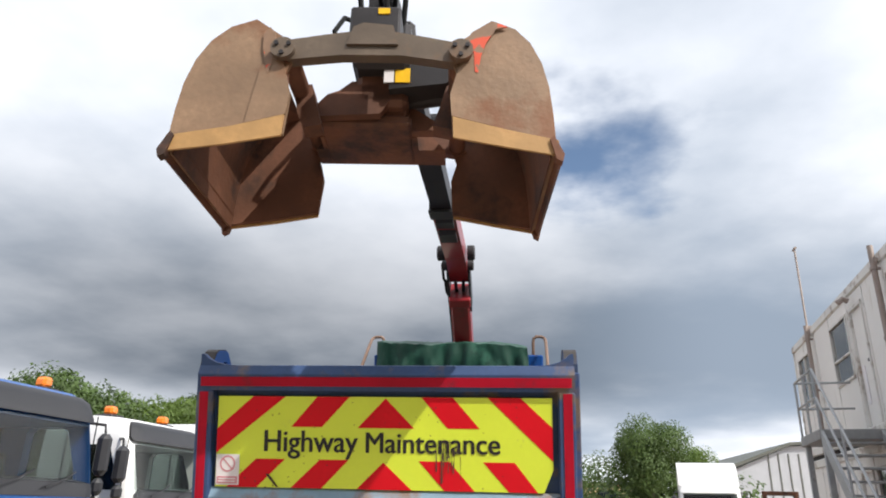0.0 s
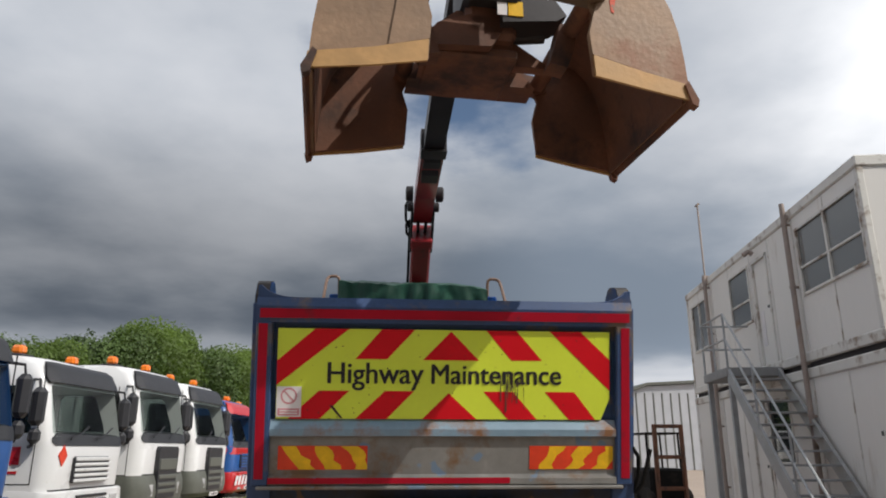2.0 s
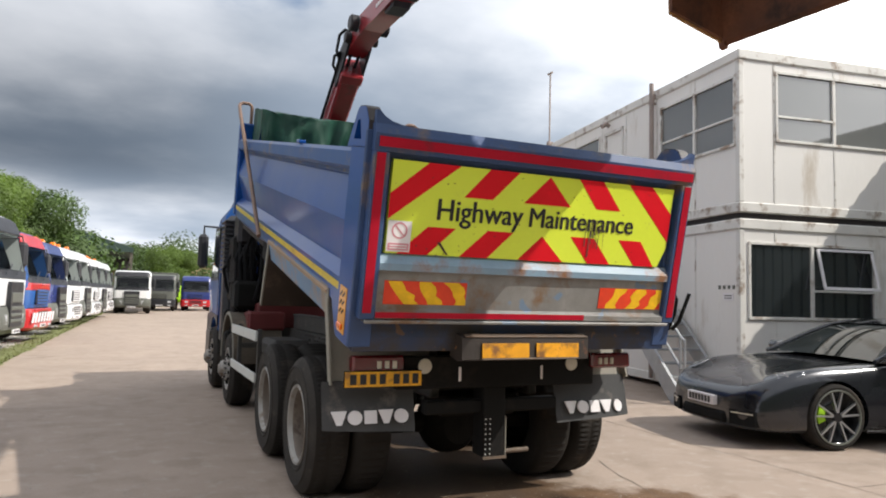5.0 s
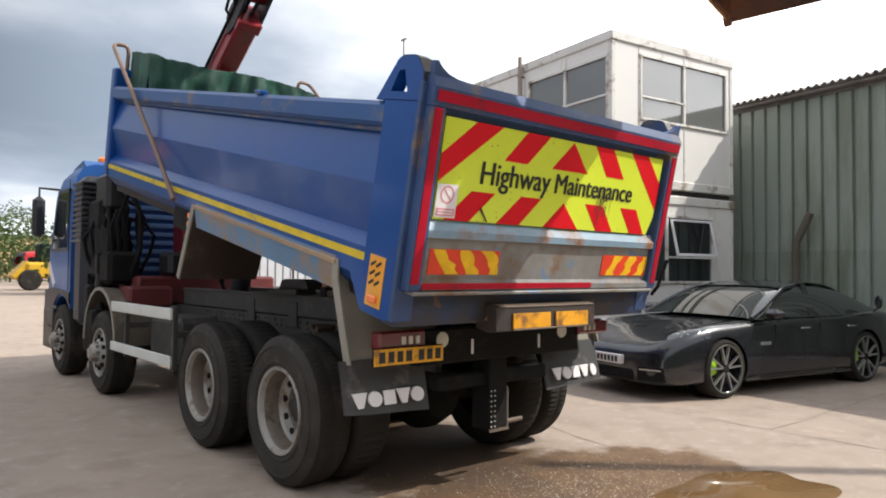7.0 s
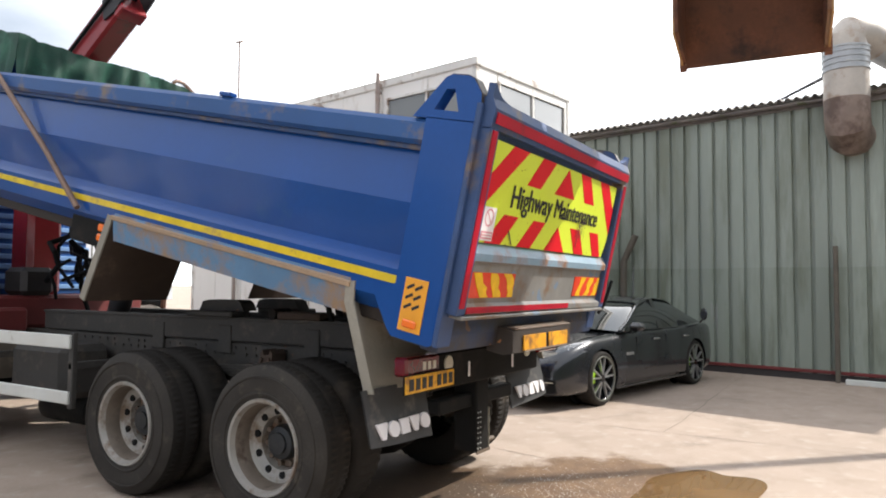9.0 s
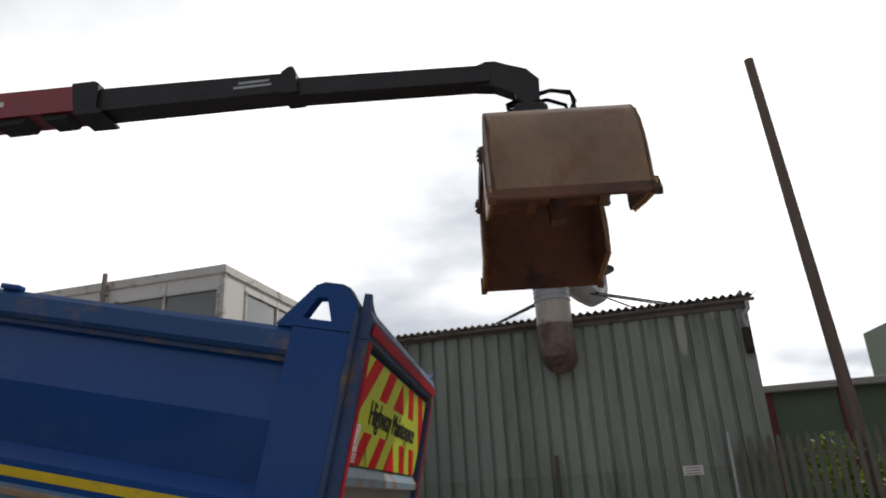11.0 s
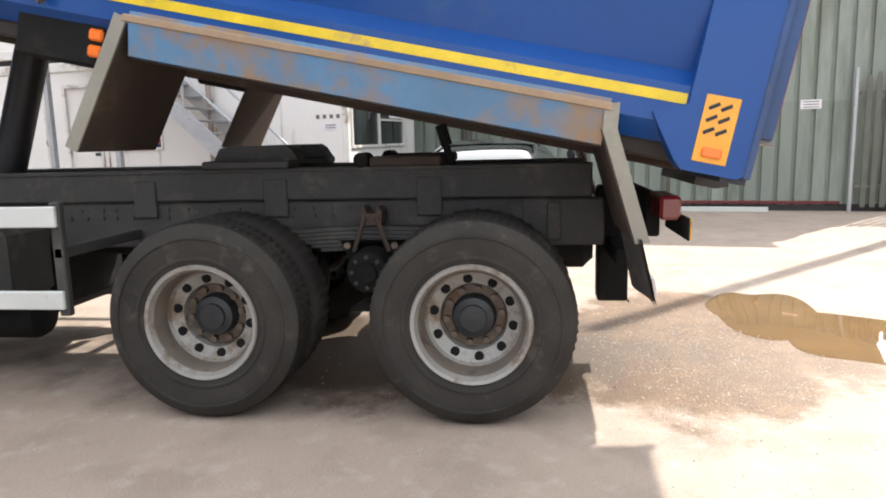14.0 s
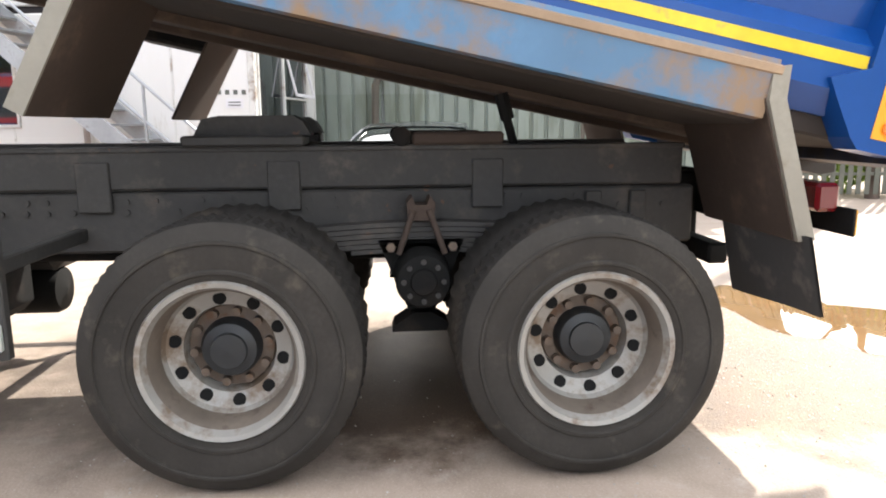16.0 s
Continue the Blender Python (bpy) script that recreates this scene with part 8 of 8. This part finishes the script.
def build_workshop():
    T = thing("workshop", SH, "grey-green ribbed metal workshop with a corrugated roof", "building", kind="structure")
    rng = random.Random(9)
    y = -0.36
    while y < 13.5:
        dx = rng.uniform(-0.006, 0.006)
        for z0, z1, skin, lab, out in ((2.0, 5.06, M_clad, "weathered grey-green ribbed sheet", 0.0), (0.12 + rng.uniform(0, 0.03), 2.04 + rng.uniform(-0.01, 0.01), M_clad_low_shade, "lower grey-green ribbed sheet with shade in its colour", -0.016)):
            sheet = part("cladding_sheet", rib_sheet(y, y + 1.12, z0, z1), skin, T, lab)
            sheet.location.x = dx + out
        y += 1.12
    g = Geo(SH)
    g.box(0.05, 12.0, -0.34, -0.30, 0.0, 5.3)
    g.prism([(0.05, 5.3), (12.0, 5.3), (12.0, 6.9)], 1, -0.34, -0.30)
    part("end_wall", g, M_clad, T, "end wall")
    g = Geo(SH)
    g.box(0.09, 0.15, -0.3, 13.5, 0.0, 5.0)
    part("inner_lining", g, M_cabin_gap, T)
    # corrugated roof
    g = Geo(SH)
    rows_a, rows_b = [], []
    y = -0.55
    while y < 14.0:
        z = 0.03 * math.sin(2 * math.pi * y / 0.146)
        rows_a.append([(-0.16, y, 5.17 + z), (4.0, y, 5.72 + z), (12.0, y, 6.85 + z)])
        rows_b.append([(-0.16, y, 5.155 + z), (4.0, y, 5.70 + z), (12.0, y, 6.83 + z)])
        y += 0.0243
    g.sheet(rows_a)
    g.sheet(rows_b)
    g.sheet([[r[0] for r in rows_a], [r[0] for r in rows_b]])
    part("roof", g, M_roof, T, "corrugated fibre cement roof", smooth=True)
    g = Geo(SH)
    sec = [(-0.06 - 0.055 + 0.055 * math.cos(a), 5.08 - 0.055 * math.sin(a)) for a in np.linspace(0, math.pi, 8)]
    g.prism(sec + [(sec[-1][0] + 0.008, sec[-1][1]), (-0.115, 5.035), (sec[0][0] - 0.008, sec[0][1])], 1, -0.5, 13.9)
    part("gutter", g, M_gutter, T, "dirty gutter")
    g = Geo(SH)
    g.box(-0.045, 0.0, -0.4, 2.9, 4.93, 5.08, 0.006)
    g.box(-0.03, 0.0, 2.9, 13.8, 4.98, 5.08, 0.006)
    part("fascia", g, M_gutter, T, "weathered fascia board")
    g = Geo(SH)
    g.tube([(-0.12, -0.36, 5.03), (-0.12, -0.36, 4.88), (-0.10, -0.26, 4.76), (-0.08, -0.27, 4.62), (-0.08, -0.30, 4.50)], 0.042, 10)
    part("downpipe", g, M_galv, T, "short bent downpipe", smooth=30)
    g = Geo(SH)
    g.prism([(-0.14, 4.52), (0.04, 4.52), (0.03, 4.10), (-0.06, 4.02), (-0.13, 4.10)], 1, -0.34, -0.20)
    part("hopper_head", g, M_under, T, "dark brown hopper head")
    g = Geo(SH)
    g.box(-0.03, 0.02, 0.5, 13.4, 0.13, 0.19, 0.006)
    part("base_rail", g, M_red_rail, T, "dark red base rail")
    g = Geo(SH)
    g.box(-0.01, 0.03, -0.3, 13.4, 0.0, 0.13)
    part("plinth", g, M_cabin_gap, T)
    g = Geo(SH)
    g.box(-0.012, -0.003, 0.88, 1.22, 1.90, 2.07, 0.002)
    sign = part("wall_sign", g, M_white_film, T, "small white sign with grey bars")
    g = Geo(SH)
    for k in range(3):
        g.box(-0.015, -0.012, 0.92, 1.18, 1.925 + 0.05 * k, 1.94 + 0.05 * k)
    part("grey_bar", g, M_grey_plastic, sign)
    # things standing against the wall
    g = Geo(SH)
    g.box(-0.17, -0.10, 3.385, 3.455, 0.0, 2.41, 0.01)
    single("old_post", g, M_wood, "weathered dark post against the ribbed wall", "post")
    g = Geo(SH)
    g.tube([(-0.2, 7.3, 0.0), (-0.22, 7.25, 2.2), (-0.2, 7.0, 2.75)], 0.07, 8)
    single("old_post", g, M_wood, "weathered leaning dark post against the wall", "post")
    g = Geo(SH)
    g.box(-0.30, -0.20, 1.70, 3.28, 0.0, 0.09, 0.006)
    single("metal_bar", g, M_alu, "pale metal bar lying along the workshop wall", "bar")
    # extraction duct
    D = thing("extraction_duct", SH @ pose(-0.42, 3.15, 4.2), "galvanised extraction duct with ribbed elbow and cowl", "duct")
    g = Geo(SH)
    pts = [(0.15, 3.15, 4.35), (-0.20, 3.15, 4.33), (-0.38, 3.15, 4.45), (-0.42, 3.15, 4.65), (-0.42, 3.15, 5.4)]
    g.tube(pts, 0.34, 28)
    part("lower_elbow", g, M_duct_brown, D, "brown stained duct elbow", smooth=30)
    g = Geo(SH)
    g.tube([(-0.42, 3.15, 4.92), (-0.42, 3.15, 5.4)], 0.343, 28)
    part("duct_section", g, M_duct, D, "stained duct section", smooth=30)
    g = Geo(SH)
    g.tube([(-0.42, 3.15, 5.4), (-0.42, 3.15, 5.80)], 0.345, 28)
    sec = part("ribbed_section", g, M_galv, D, "ribbed duct section", smooth=30)
    for z in (5.40, 5.50, 5.60, 5.70, 5.78):
        g = Geo(SH)
        g.tube([(-0.42, 3.15, z), (-0.42, 3.15, z + 0.03)], 0.358, 28)
        part("rib", g, M_galv, sec, smooth=30)
    g = Geo(SH)
    g.tube([(-0.42, 3.15, 5.78), (-0.42, 3.15, 5.95), (-0.36, 3.09, 6.06), (-0.18, 2.97, 6.08), (0.10, 2.81, 5.99)], 0.325, 26)
    part("upper_elbow", g, M_duct, D, "beige stained duct elbow", smooth=30)
    g = Geo(SH)
    g.tube([(0.0, 2.86, 6.02), (0.25, 2.72, 5.92), (0.48, 2.59, 5.82), (0.75, 2.45, 5.76), (0.93, 2.37, 5.84), (1.0, 2.33, 6.0)], 0.29, 24, r1=0.22)
    part("outlet_elbow", g, M_galv, D, "grey outlet elbow", smooth=30)
    g = Geo(SH)
    g.tube([(1.0, 2.33, 5.92), (1.0, 2.33, 6.26)], 0.215, 22)
    part("outlet_stub", g, M_galv, D, "grey outlet stub", smooth=30)
    g = Geo(SH)
    g.lathe([(0.001, 6.36), (0.36, 6.36), (0.40, 6.38), (0.40, 6.42), (0.30, 6.47), (0.001, 6.49)], (1.0, 2.33, 0), 30, "z")
    cowl = part("cowl", g, M_dark_steel, D, "round flat dark cowl", smooth=30)
    for k in range(4):
        a = k * 1.57 + .4
        g = Geo(SH)
        g.tube([(1.0 + .20 * math.cos(a), 2.33 + .20 * math.sin(a), 6.22), (1.0 + .22 * math.cos(a), 2.33 + .22 * math.sin(a), 6.38)], 0.015, 6)
        part("cowl_leg", g, M_dark_steel, cowl)
    for a, b in (((-0.1, 3.0, 5.72), (1.2, 5.0, 5.38)), ((-0.1, 3.0, 5.66), (0.6, 4.6, 5.32)), ((0.2, 2.7, 5.78), (1.6, 0.5, 5.48)), ((0.2, 2.7, 5.74), (1.0, 0.9, 5.40)), ((0.9, 2.4, 5.85), (2.6, 1.2, 5.6))):
        g = Geo(SH)
        g.tube([a, b], 0.022, 6)
        part("stay_rod", g, M_dark_steel, D, "thin stay rod")


def build_fence():
    F = thing("palisade_fence", SH @ pose(-0.22, 0.4, 0), "galvanised palisade fence beside the workshop", "fence")
    g = Geo(SH)
    g.box(-0.25, -0.19, 0.37, 0.43, 0.0, 2.60, 0.008)
    part("post", g, M_galv, F, "bright steel end post")
    for y in (-2.3, -5.0):
        g = Geo(SH)
        g.box(-0.24, -0.14, y - 0.05, y + 0.05, 0.0, 2.5, 0.008)
        part("post", g, M_galv, F)
    for z in (0.45, 2.12):
        g = Geo(SH)
        g.box(-0.22, -0.18, -6.8, 0.34, z, z + 0.06, 0.004)
        part("rail", g, M_fence, F)
    y = 0.20
    rng = random.Random(14)
    while y > -6.8:
        g = Geo(SH)
        h = 2.52 + rng.uniform(-.02, .02)
        x = -0.225
        lean = rng.uniform(-.012, .012)
        g.prism([(y - .042, .10), (y + .042, .10), (y + .042 + lean, h - .12), (y + .024 + lean, h - .04), (y + .014 + lean, h), (y - .0 + lean, h - .05), (y - .014 + lean, h), (y - .024 + lean, h - .04), (y - .042 + lean, h - .12)], 0, x - .014, x)
        part("pale", g, M_fence, F)
        y -= 0.150
    g = Geo(SH)
    g.tube([(-0.03, -1.80, 0.0), (0.0, -1.37, 10.35)], 0.125, 14, r1=0.092)
    single("telegraph_pole", g, M_pole, "tall brown wooden pole behind the fence", "pole", smooth=30)
    # unseen wall added behind the view to cut sky light on the tailgate
    W = thing("sky_blocking_wall", pose(-4, -10, 0), "unseen dark green wall added to cut sky light on the tailgate", "wall", kind="structure")
    g = Geo()
    g.box(-34, 26, -11.2, -11.0, 0, 7.5)
    part("wall", g, M_green_wall, W)
    # long green shed beyond the fence
    T = thing("green_shed", SH @ pose(14, -10, 0), "low dark green shed beyond the fence", "building", kind="structure")
    g = Geo(SH)
    g.box(12.5, 22, -26, 6, 0, 4.7)
    part("wall", g, M_green_wall, T)
    g = Geo(SH)
    g.box(12.2, 22.3, -26.3, 6.2, 4.7, 4.95, 0.03)
    part("roof", g, M_roof, T)
    for y in (-2.1, -4.5):
        g = Geo(SH)
        g.box(12.4, 12.5, y - 0.2, y + 0.2, 0, 4.7)
        part("red_post", g, M_red_rail, T, "dark red post")


# ---------------------------------------------------------------- trees
def leaf_cloud(seed, blobs, count, size):
    rng = random.Random(seed)
    g = Geo()
    v, f = [], []
    total = sum(b[3] ** 2 for b in blobs)
    for bx, by, bz, br in blobs:
        for k in range(int(count * br ** 2 / total)):
            d = Vector((rng.gauss(0, 1), rng.gauss(0, 1), rng.gauss(0, 1))).normalized()
            rr = br * (0.55 + 0.5 * rng.random() ** 0.6) * (1 + 0.22 * noise.noise(d * 2.2 + Vector((bx, by, bz))))
            c = Vector((bx, by, bz)) + d * rr
            face = (d + Vector((rng.gauss(0, 0.5), rng.gauss(0, 0.5), rng.gauss(0, 0.5) + 0.15))).normalized()
            a = face.orthogonal().normalized()
            a.rotate(Matrix.Rotation(rng.uniform(0, 6.28), 3, face))
            b = face.cross(a)
            s = size * rng.uniform(0.6, 1.3)
            n = len(v)
            v += [tuple(c + a * s), tuple(c + b * s * .55), tuple(c - a * s), tuple(c - b * s * .55)]
            f.append((n, n + 1, n + 2, n + 3))
    g.v, g.f = v, f
    return g


def plant_mesh(name, geo, material):
    me = bpy.data.meshes.new(name)
    me.from_pydata(geo.v, [], geo.f)
    me.materials.append(material)
    return me


def build_tree(seed, h, spread, leaves, material, size=0.11):
    rng = random.Random(seed)
    T = thing("tree", Matrix(), "leafy broad green tree at the edge of the yard", "tree", "trees behind the yard")
    g = Geo()
    g.tube([(0, 0, 0), (0.05, 0.03, h * .2), (0, 0.1, h * .42), (0.1, 0, h * .62)], h * .028, 10, r1=h * .012)
    blobs = []
    for k in range(13):
        a = rng.uniform(0, 6.28)
        z = h * rng.uniform(.26, .88)
        w = spread * (1 - abs(z / h - .5) * 1.05)
        q = (math.cos(a) * w * rng.uniform(.35, .85), math.sin(a) * w * rng.uniform(.35, .85), z)
        blobs.append((*q, spread * rng.uniform(.26, .46)))
        if k < 7:
            g.tube([(0, 0.05, h * rng.uniform(.25, .5)), (q[0] * .5, q[1] * .5, q[2] * .8), q], h * .009, 6, r1=h * .003)
    blobs.append((0, 0, h * .82, spread * .38))
    blobs.append((0, 0, h * .5, spread * .5))
    part("trunk", g, M_bark, T, "grey-brown trunk with limbs", smooth=True)
    ob = new("crown", plant_mesh("crown", leaf_cloud(seed, blobs, leaves, size), material))
    ob.parent = T
    tagged(ob, "dense green leaf crown")
    return T


def build_trees():
    protos = [build_tree(21, 8.0, 3.6, 32000, M_leaf, 0.098), build_tree(22, 8.0, 4.2, 32000, M_leaf_dark, 0.098), build_tree(23, 8.0, 3.9, 32000, M_leaf, 0.098)]
    rng = random.Random(31)
    spots = [(-47, 22, 6.0), (-43, 25, 5.6), (-39, 24, 6.3), (-35.5, 27, 5.8), (-32, 27, 6.5), (-28.5, 30, 5.9), (-25.5, 31, 5.8), (-22.5, 34, 6.1), (-19.5, 36, 6.9), (-17.5, 38, 6.7), (-15.5, 41, 5.5), (-13.5, 43, 6.0), (-11.5, 47, 5.9), (-9.6, 50, 5.4), (-8.2, 56, 4.6), (-7.1, 62, 3.8), (-0.8, 112, 3.5), (0.6, 98, 3.5), (1.9, 105, 3.5), (11.4, 46, 5.3), (13.8, 55, 4.4), (3.4, 120, 3.3), (8.0, 88, 2.3), (5.5, 110, 2.4)]
    own = []
    for i, (az, d, z30) in enumerate(spots):
        a = radians(az)
        h = 1.6 + (z30 - 1.6) * d / 30
        w = 0.8 if az > 10 or -9 < az < -6 else 1.0
        spot = (-1.2 + d * math.sin(a), 0.2 + d * math.cos(a), -0.1)
        m = Matrix.LocRotScale(spot, Euler((0, 0, rng.uniform(0, 6.28))), (w * h / 8.2, w * h / 8.2, h / 8.5))
        if i < 3:
            own.append(m)
        else:
            copy_thing(protos[i % 3], m)
    for tree, m in zip(protos, own):
        tree.matrix_basis = m
    # low hedge mass that closes the gaps under the crowns
    rng = random.Random(5)
    blobs = []
    for az, d, z30 in spots:
        a = radians(az)
        for k in range(3):
            dd = d + rng.uniform(-1, 3)
            aa = a + rng.uniform(-.05, .05)
            blobs.append((-1.2 + dd * math.sin(aa), 0.2 + dd * math.cos(aa), rng.uniform(.4, 1.7) * d / 30 + .3, rng.uniform(1.5, 2.4) * (d / 30) ** .5))
    me = plant_mesh("undergrowth", leaf_cloud(7, blobs, 46000, 0.2), M_leaf_dark)
    tagged(new("undergrowth", me), "dark green undergrowth below the trees", "undergrowth", kind="stuff")
    blobs = []
    for k in range(9):
        p = SH @ Vector((rng.uniform(.6, 2.2), rng.uniform(-4.2, -1.2), rng.uniform(.5, 2.2)))
        blobs.append((*p, rng.uniform(.35, .6)))
    me = plant_mesh("bush", leaf_cloud(17, blobs, 3500, 0.07), M_leaf)
    tagged(new("bush", me), "bright green bush behind the palisade fence", "bush")


# ---------------------------------------------------------------- far things
def build_far():
    # barn at the end of the road
    T = thing("barn", pose(-8.2, 74, 0), "open barn with a dark green roof at the end of the road", "building", kind="structure")
    g = Geo()
    g.prism([(-13.2, 5.1), (-13.2, 5.35), (-8.2, 7.0), (-3.3, 5.5), (-3.3, 5.1)], 1, 70, 84)
    part("roof", g, M_barn_roof, T, "dark green gabled roof")
    for x in (-13.0, -8.3, -3.6):
        g = Geo()
        g.box(x, x + 0.25, 70.2, 70.45, 0, 5.1)
        part("post", g, M_wood, T)
    g = Geo()
    g.box(-13.1, -3.4, 83, 83.2, 0, 5.1)
    part("back_wall", g, M_cabin_gap, T)
    g = Geo()
    g.box(-6.6, -4.6, 76, 78.5, 0, 3.6, 0.05)
    part("stored_crate", g, M_rust_in, T, "brown stack inside the barn")
    # pale industrial shed beyond the cabins
    T = thing("industrial_shed", pose(22, 62, 0), "pale grey clad industrial shed", "building", kind="structure")
    g = Geo()
    g.prism([(17.2, 0), (17.2, 5.2), (22, 7.2), (40, 8.2), (40, 0)], 1, 62, 84)
    part("wall", g, M_grey_wall, T)
    g = Geo()
    for k in range(24):
        g.box(20.2 + 0.8 * k, 20.3 + 0.8 * k, 61.95, 62.0, 0, 6.6)
    part("cladding_ribs", g, M_grey_plastic, T)
    g = Geo()
    g.prism([(17.0, 5.25), (22, 7.25), (40.2, 8.25), (40.2, 8.5), (22, 7.5), (16.9, 5.5)], 1, 61.6, 84)
    part("roof", g, M_grey_plastic, T, "dark roof edge")
    # gabled houses far off
    for k, x in enumerate((7.0, 11.0)):
        T = thing("house", pose(x, 150, 0), "small pale house with a grey roof far off", "house", "far houses", kind="structure")
        g = Geo()
        g.prism([(x - 2, 0), (x - 2, 5), (x, 7), (x + 2, 5), (x + 2, 0)], 1, 150, 156)
        part("wall", g, M_cabin, T)
        g = Geo()
        g.prism([(x - 2.4, 4.8), (x, 7.2), (x + 2.4, 4.8), (x + 2.4, 5.1), (x, 7.5), (x - 2.4, 5.1)], 1, 149.7, 156)
        part("roof", g, M_grey_plastic, T)
    # forklift behind the cabins
    T = thing("forklift_truck", pose(6.25, 19.4, 0), "dark worn forklift truck behind the cabins", "forklift")
    g = Geo()
    g.box(5.75, 6.75, 19.2, 20.9, 0.35, 1.15, 0.06)
    part("body", g, M_chassis, T)
    for x in (5.85, 6.6):
        g = Geo()
        g.box(x, x + 0.09, 19.0, 19.12, 0.1, 2.3, 0.01)
        part("mast_rail", g, M_rust_in, T, "rusty mast rail")
        for y in (19.45, 20.6):
            g = Geo()
            g.lathe([(0.001, -0.1), (0.30, -0.1), (0.33, -0.06), (0.33, 0.06), (0.30, 0.1), (0.001, 0.1)], (x + 0.04 + (0.14 if x > 6 else -0.14), y, 0.33), 24)
            part("wheel", g, M_rubber, T, "black tyre", smooth=35)
    for z in (0.6, 1.4, 2.2):
        g = Geo()
        g.box(5.85, 6.69, 19.02, 19.1, z, z + 0.1, 0.01)
        part("cross_bar", g, M_rust_in, T)
    g = Geo()
    for x, y in ((5.8, 19.4), (6.7, 19.4), (5.8, 20.7), (6.7, 20.7)):
        g.tube([(x, y, 1.1), (x, y + 0.05, 2.05)], 0.03, 6)
    g.box(5.75, 6.75, 19.35, 20.8, 2.05, 2.1, 0.01)
    part("overhead_guard", g, M_chassis, T)
    # yellow wheeled loader far across the yard
    LO = Matrix.Translation((-6.0, -24.0, 0))
    T = thing("wheel_loader", pose(6.2, 56, 0), "yellow wheeled loader far across the yard", "loader")
    g = Geo(LO)
    g.box(10.9, 13.2, 79.2, 81.4, 0.8, 1.9, 0.15)
    g.prism([(10.4, 0.7), (11.2, 1.7), (11.0, 2.0), (10.1, 1.0)], 1, 79.4, 81.2)
    part("body", g, M_loader, T)
    g = Geo(LO)
    g.box(11.7, 13.0, 79.5, 81.1, 1.9, 3.2, 0.1)
    part("cab", g, M_glass_cab, T)
    for x in (11.1, 12.9):
        g = Geo(LO)
        g.lathe([(0.001, -0.2), (0.6, -0.2), (0.7, -0.1), (0.7, 0.15), (0.001, 0.2)], (x, 79.1, 0.7), 24, "y")
        part("wheel", g, M_rubber, T, smooth=35)
    g = Geo()
    g.box(1.0, 2.95, 92, 96.2, 0.4, 2.4, 0.25)
    v = thing("lime_van", pose(2.0, 93, 0), "lime green low van far across the yard", "van")
    part("body", g, M_lime, v)
    for x in (1.15, 2.8):
        g = Geo()
        g.lathe([(0.001, -0.1), (0.33, -0.1), (0.36, 0), (0.33, 0.1), (0.001, 0.1)], (x, 92.6, 0.36), 18)
        part("wheel", g, M_rubber, v, smooth=35)
    T = thing("tan_building", pose(9, 118, 0), "long tan brick building far off", "building", kind="structure")
    g = Geo()
    g.box(3.5, 22, 118, 128, 0, 6.0)
    part("wall", g, M_tan, T)
    g = Geo()
    g.prism([(3.2, 6.0), (22.3, 6.0), (22.3, 6.3), (3.2, 6.3)], 1, 117.6, 128.4)
    part("roof", g, M_grey_plastic, T)
    parked_lorry(pose(7.4, 74, 0.0, 0, 0, -175), M_cab_red, M_grey_plastic, M_dark_plastic, "red lorry with a black body far across the yard", beacon=False, group="")


build_ground()
build_puddle()
build_pebbles()
build_tipper()
build_grab()
build_tarp()
build_office()
build_workshop()
build_fence()
build_car()
build_lorry_row()
build_far()
build_trees()
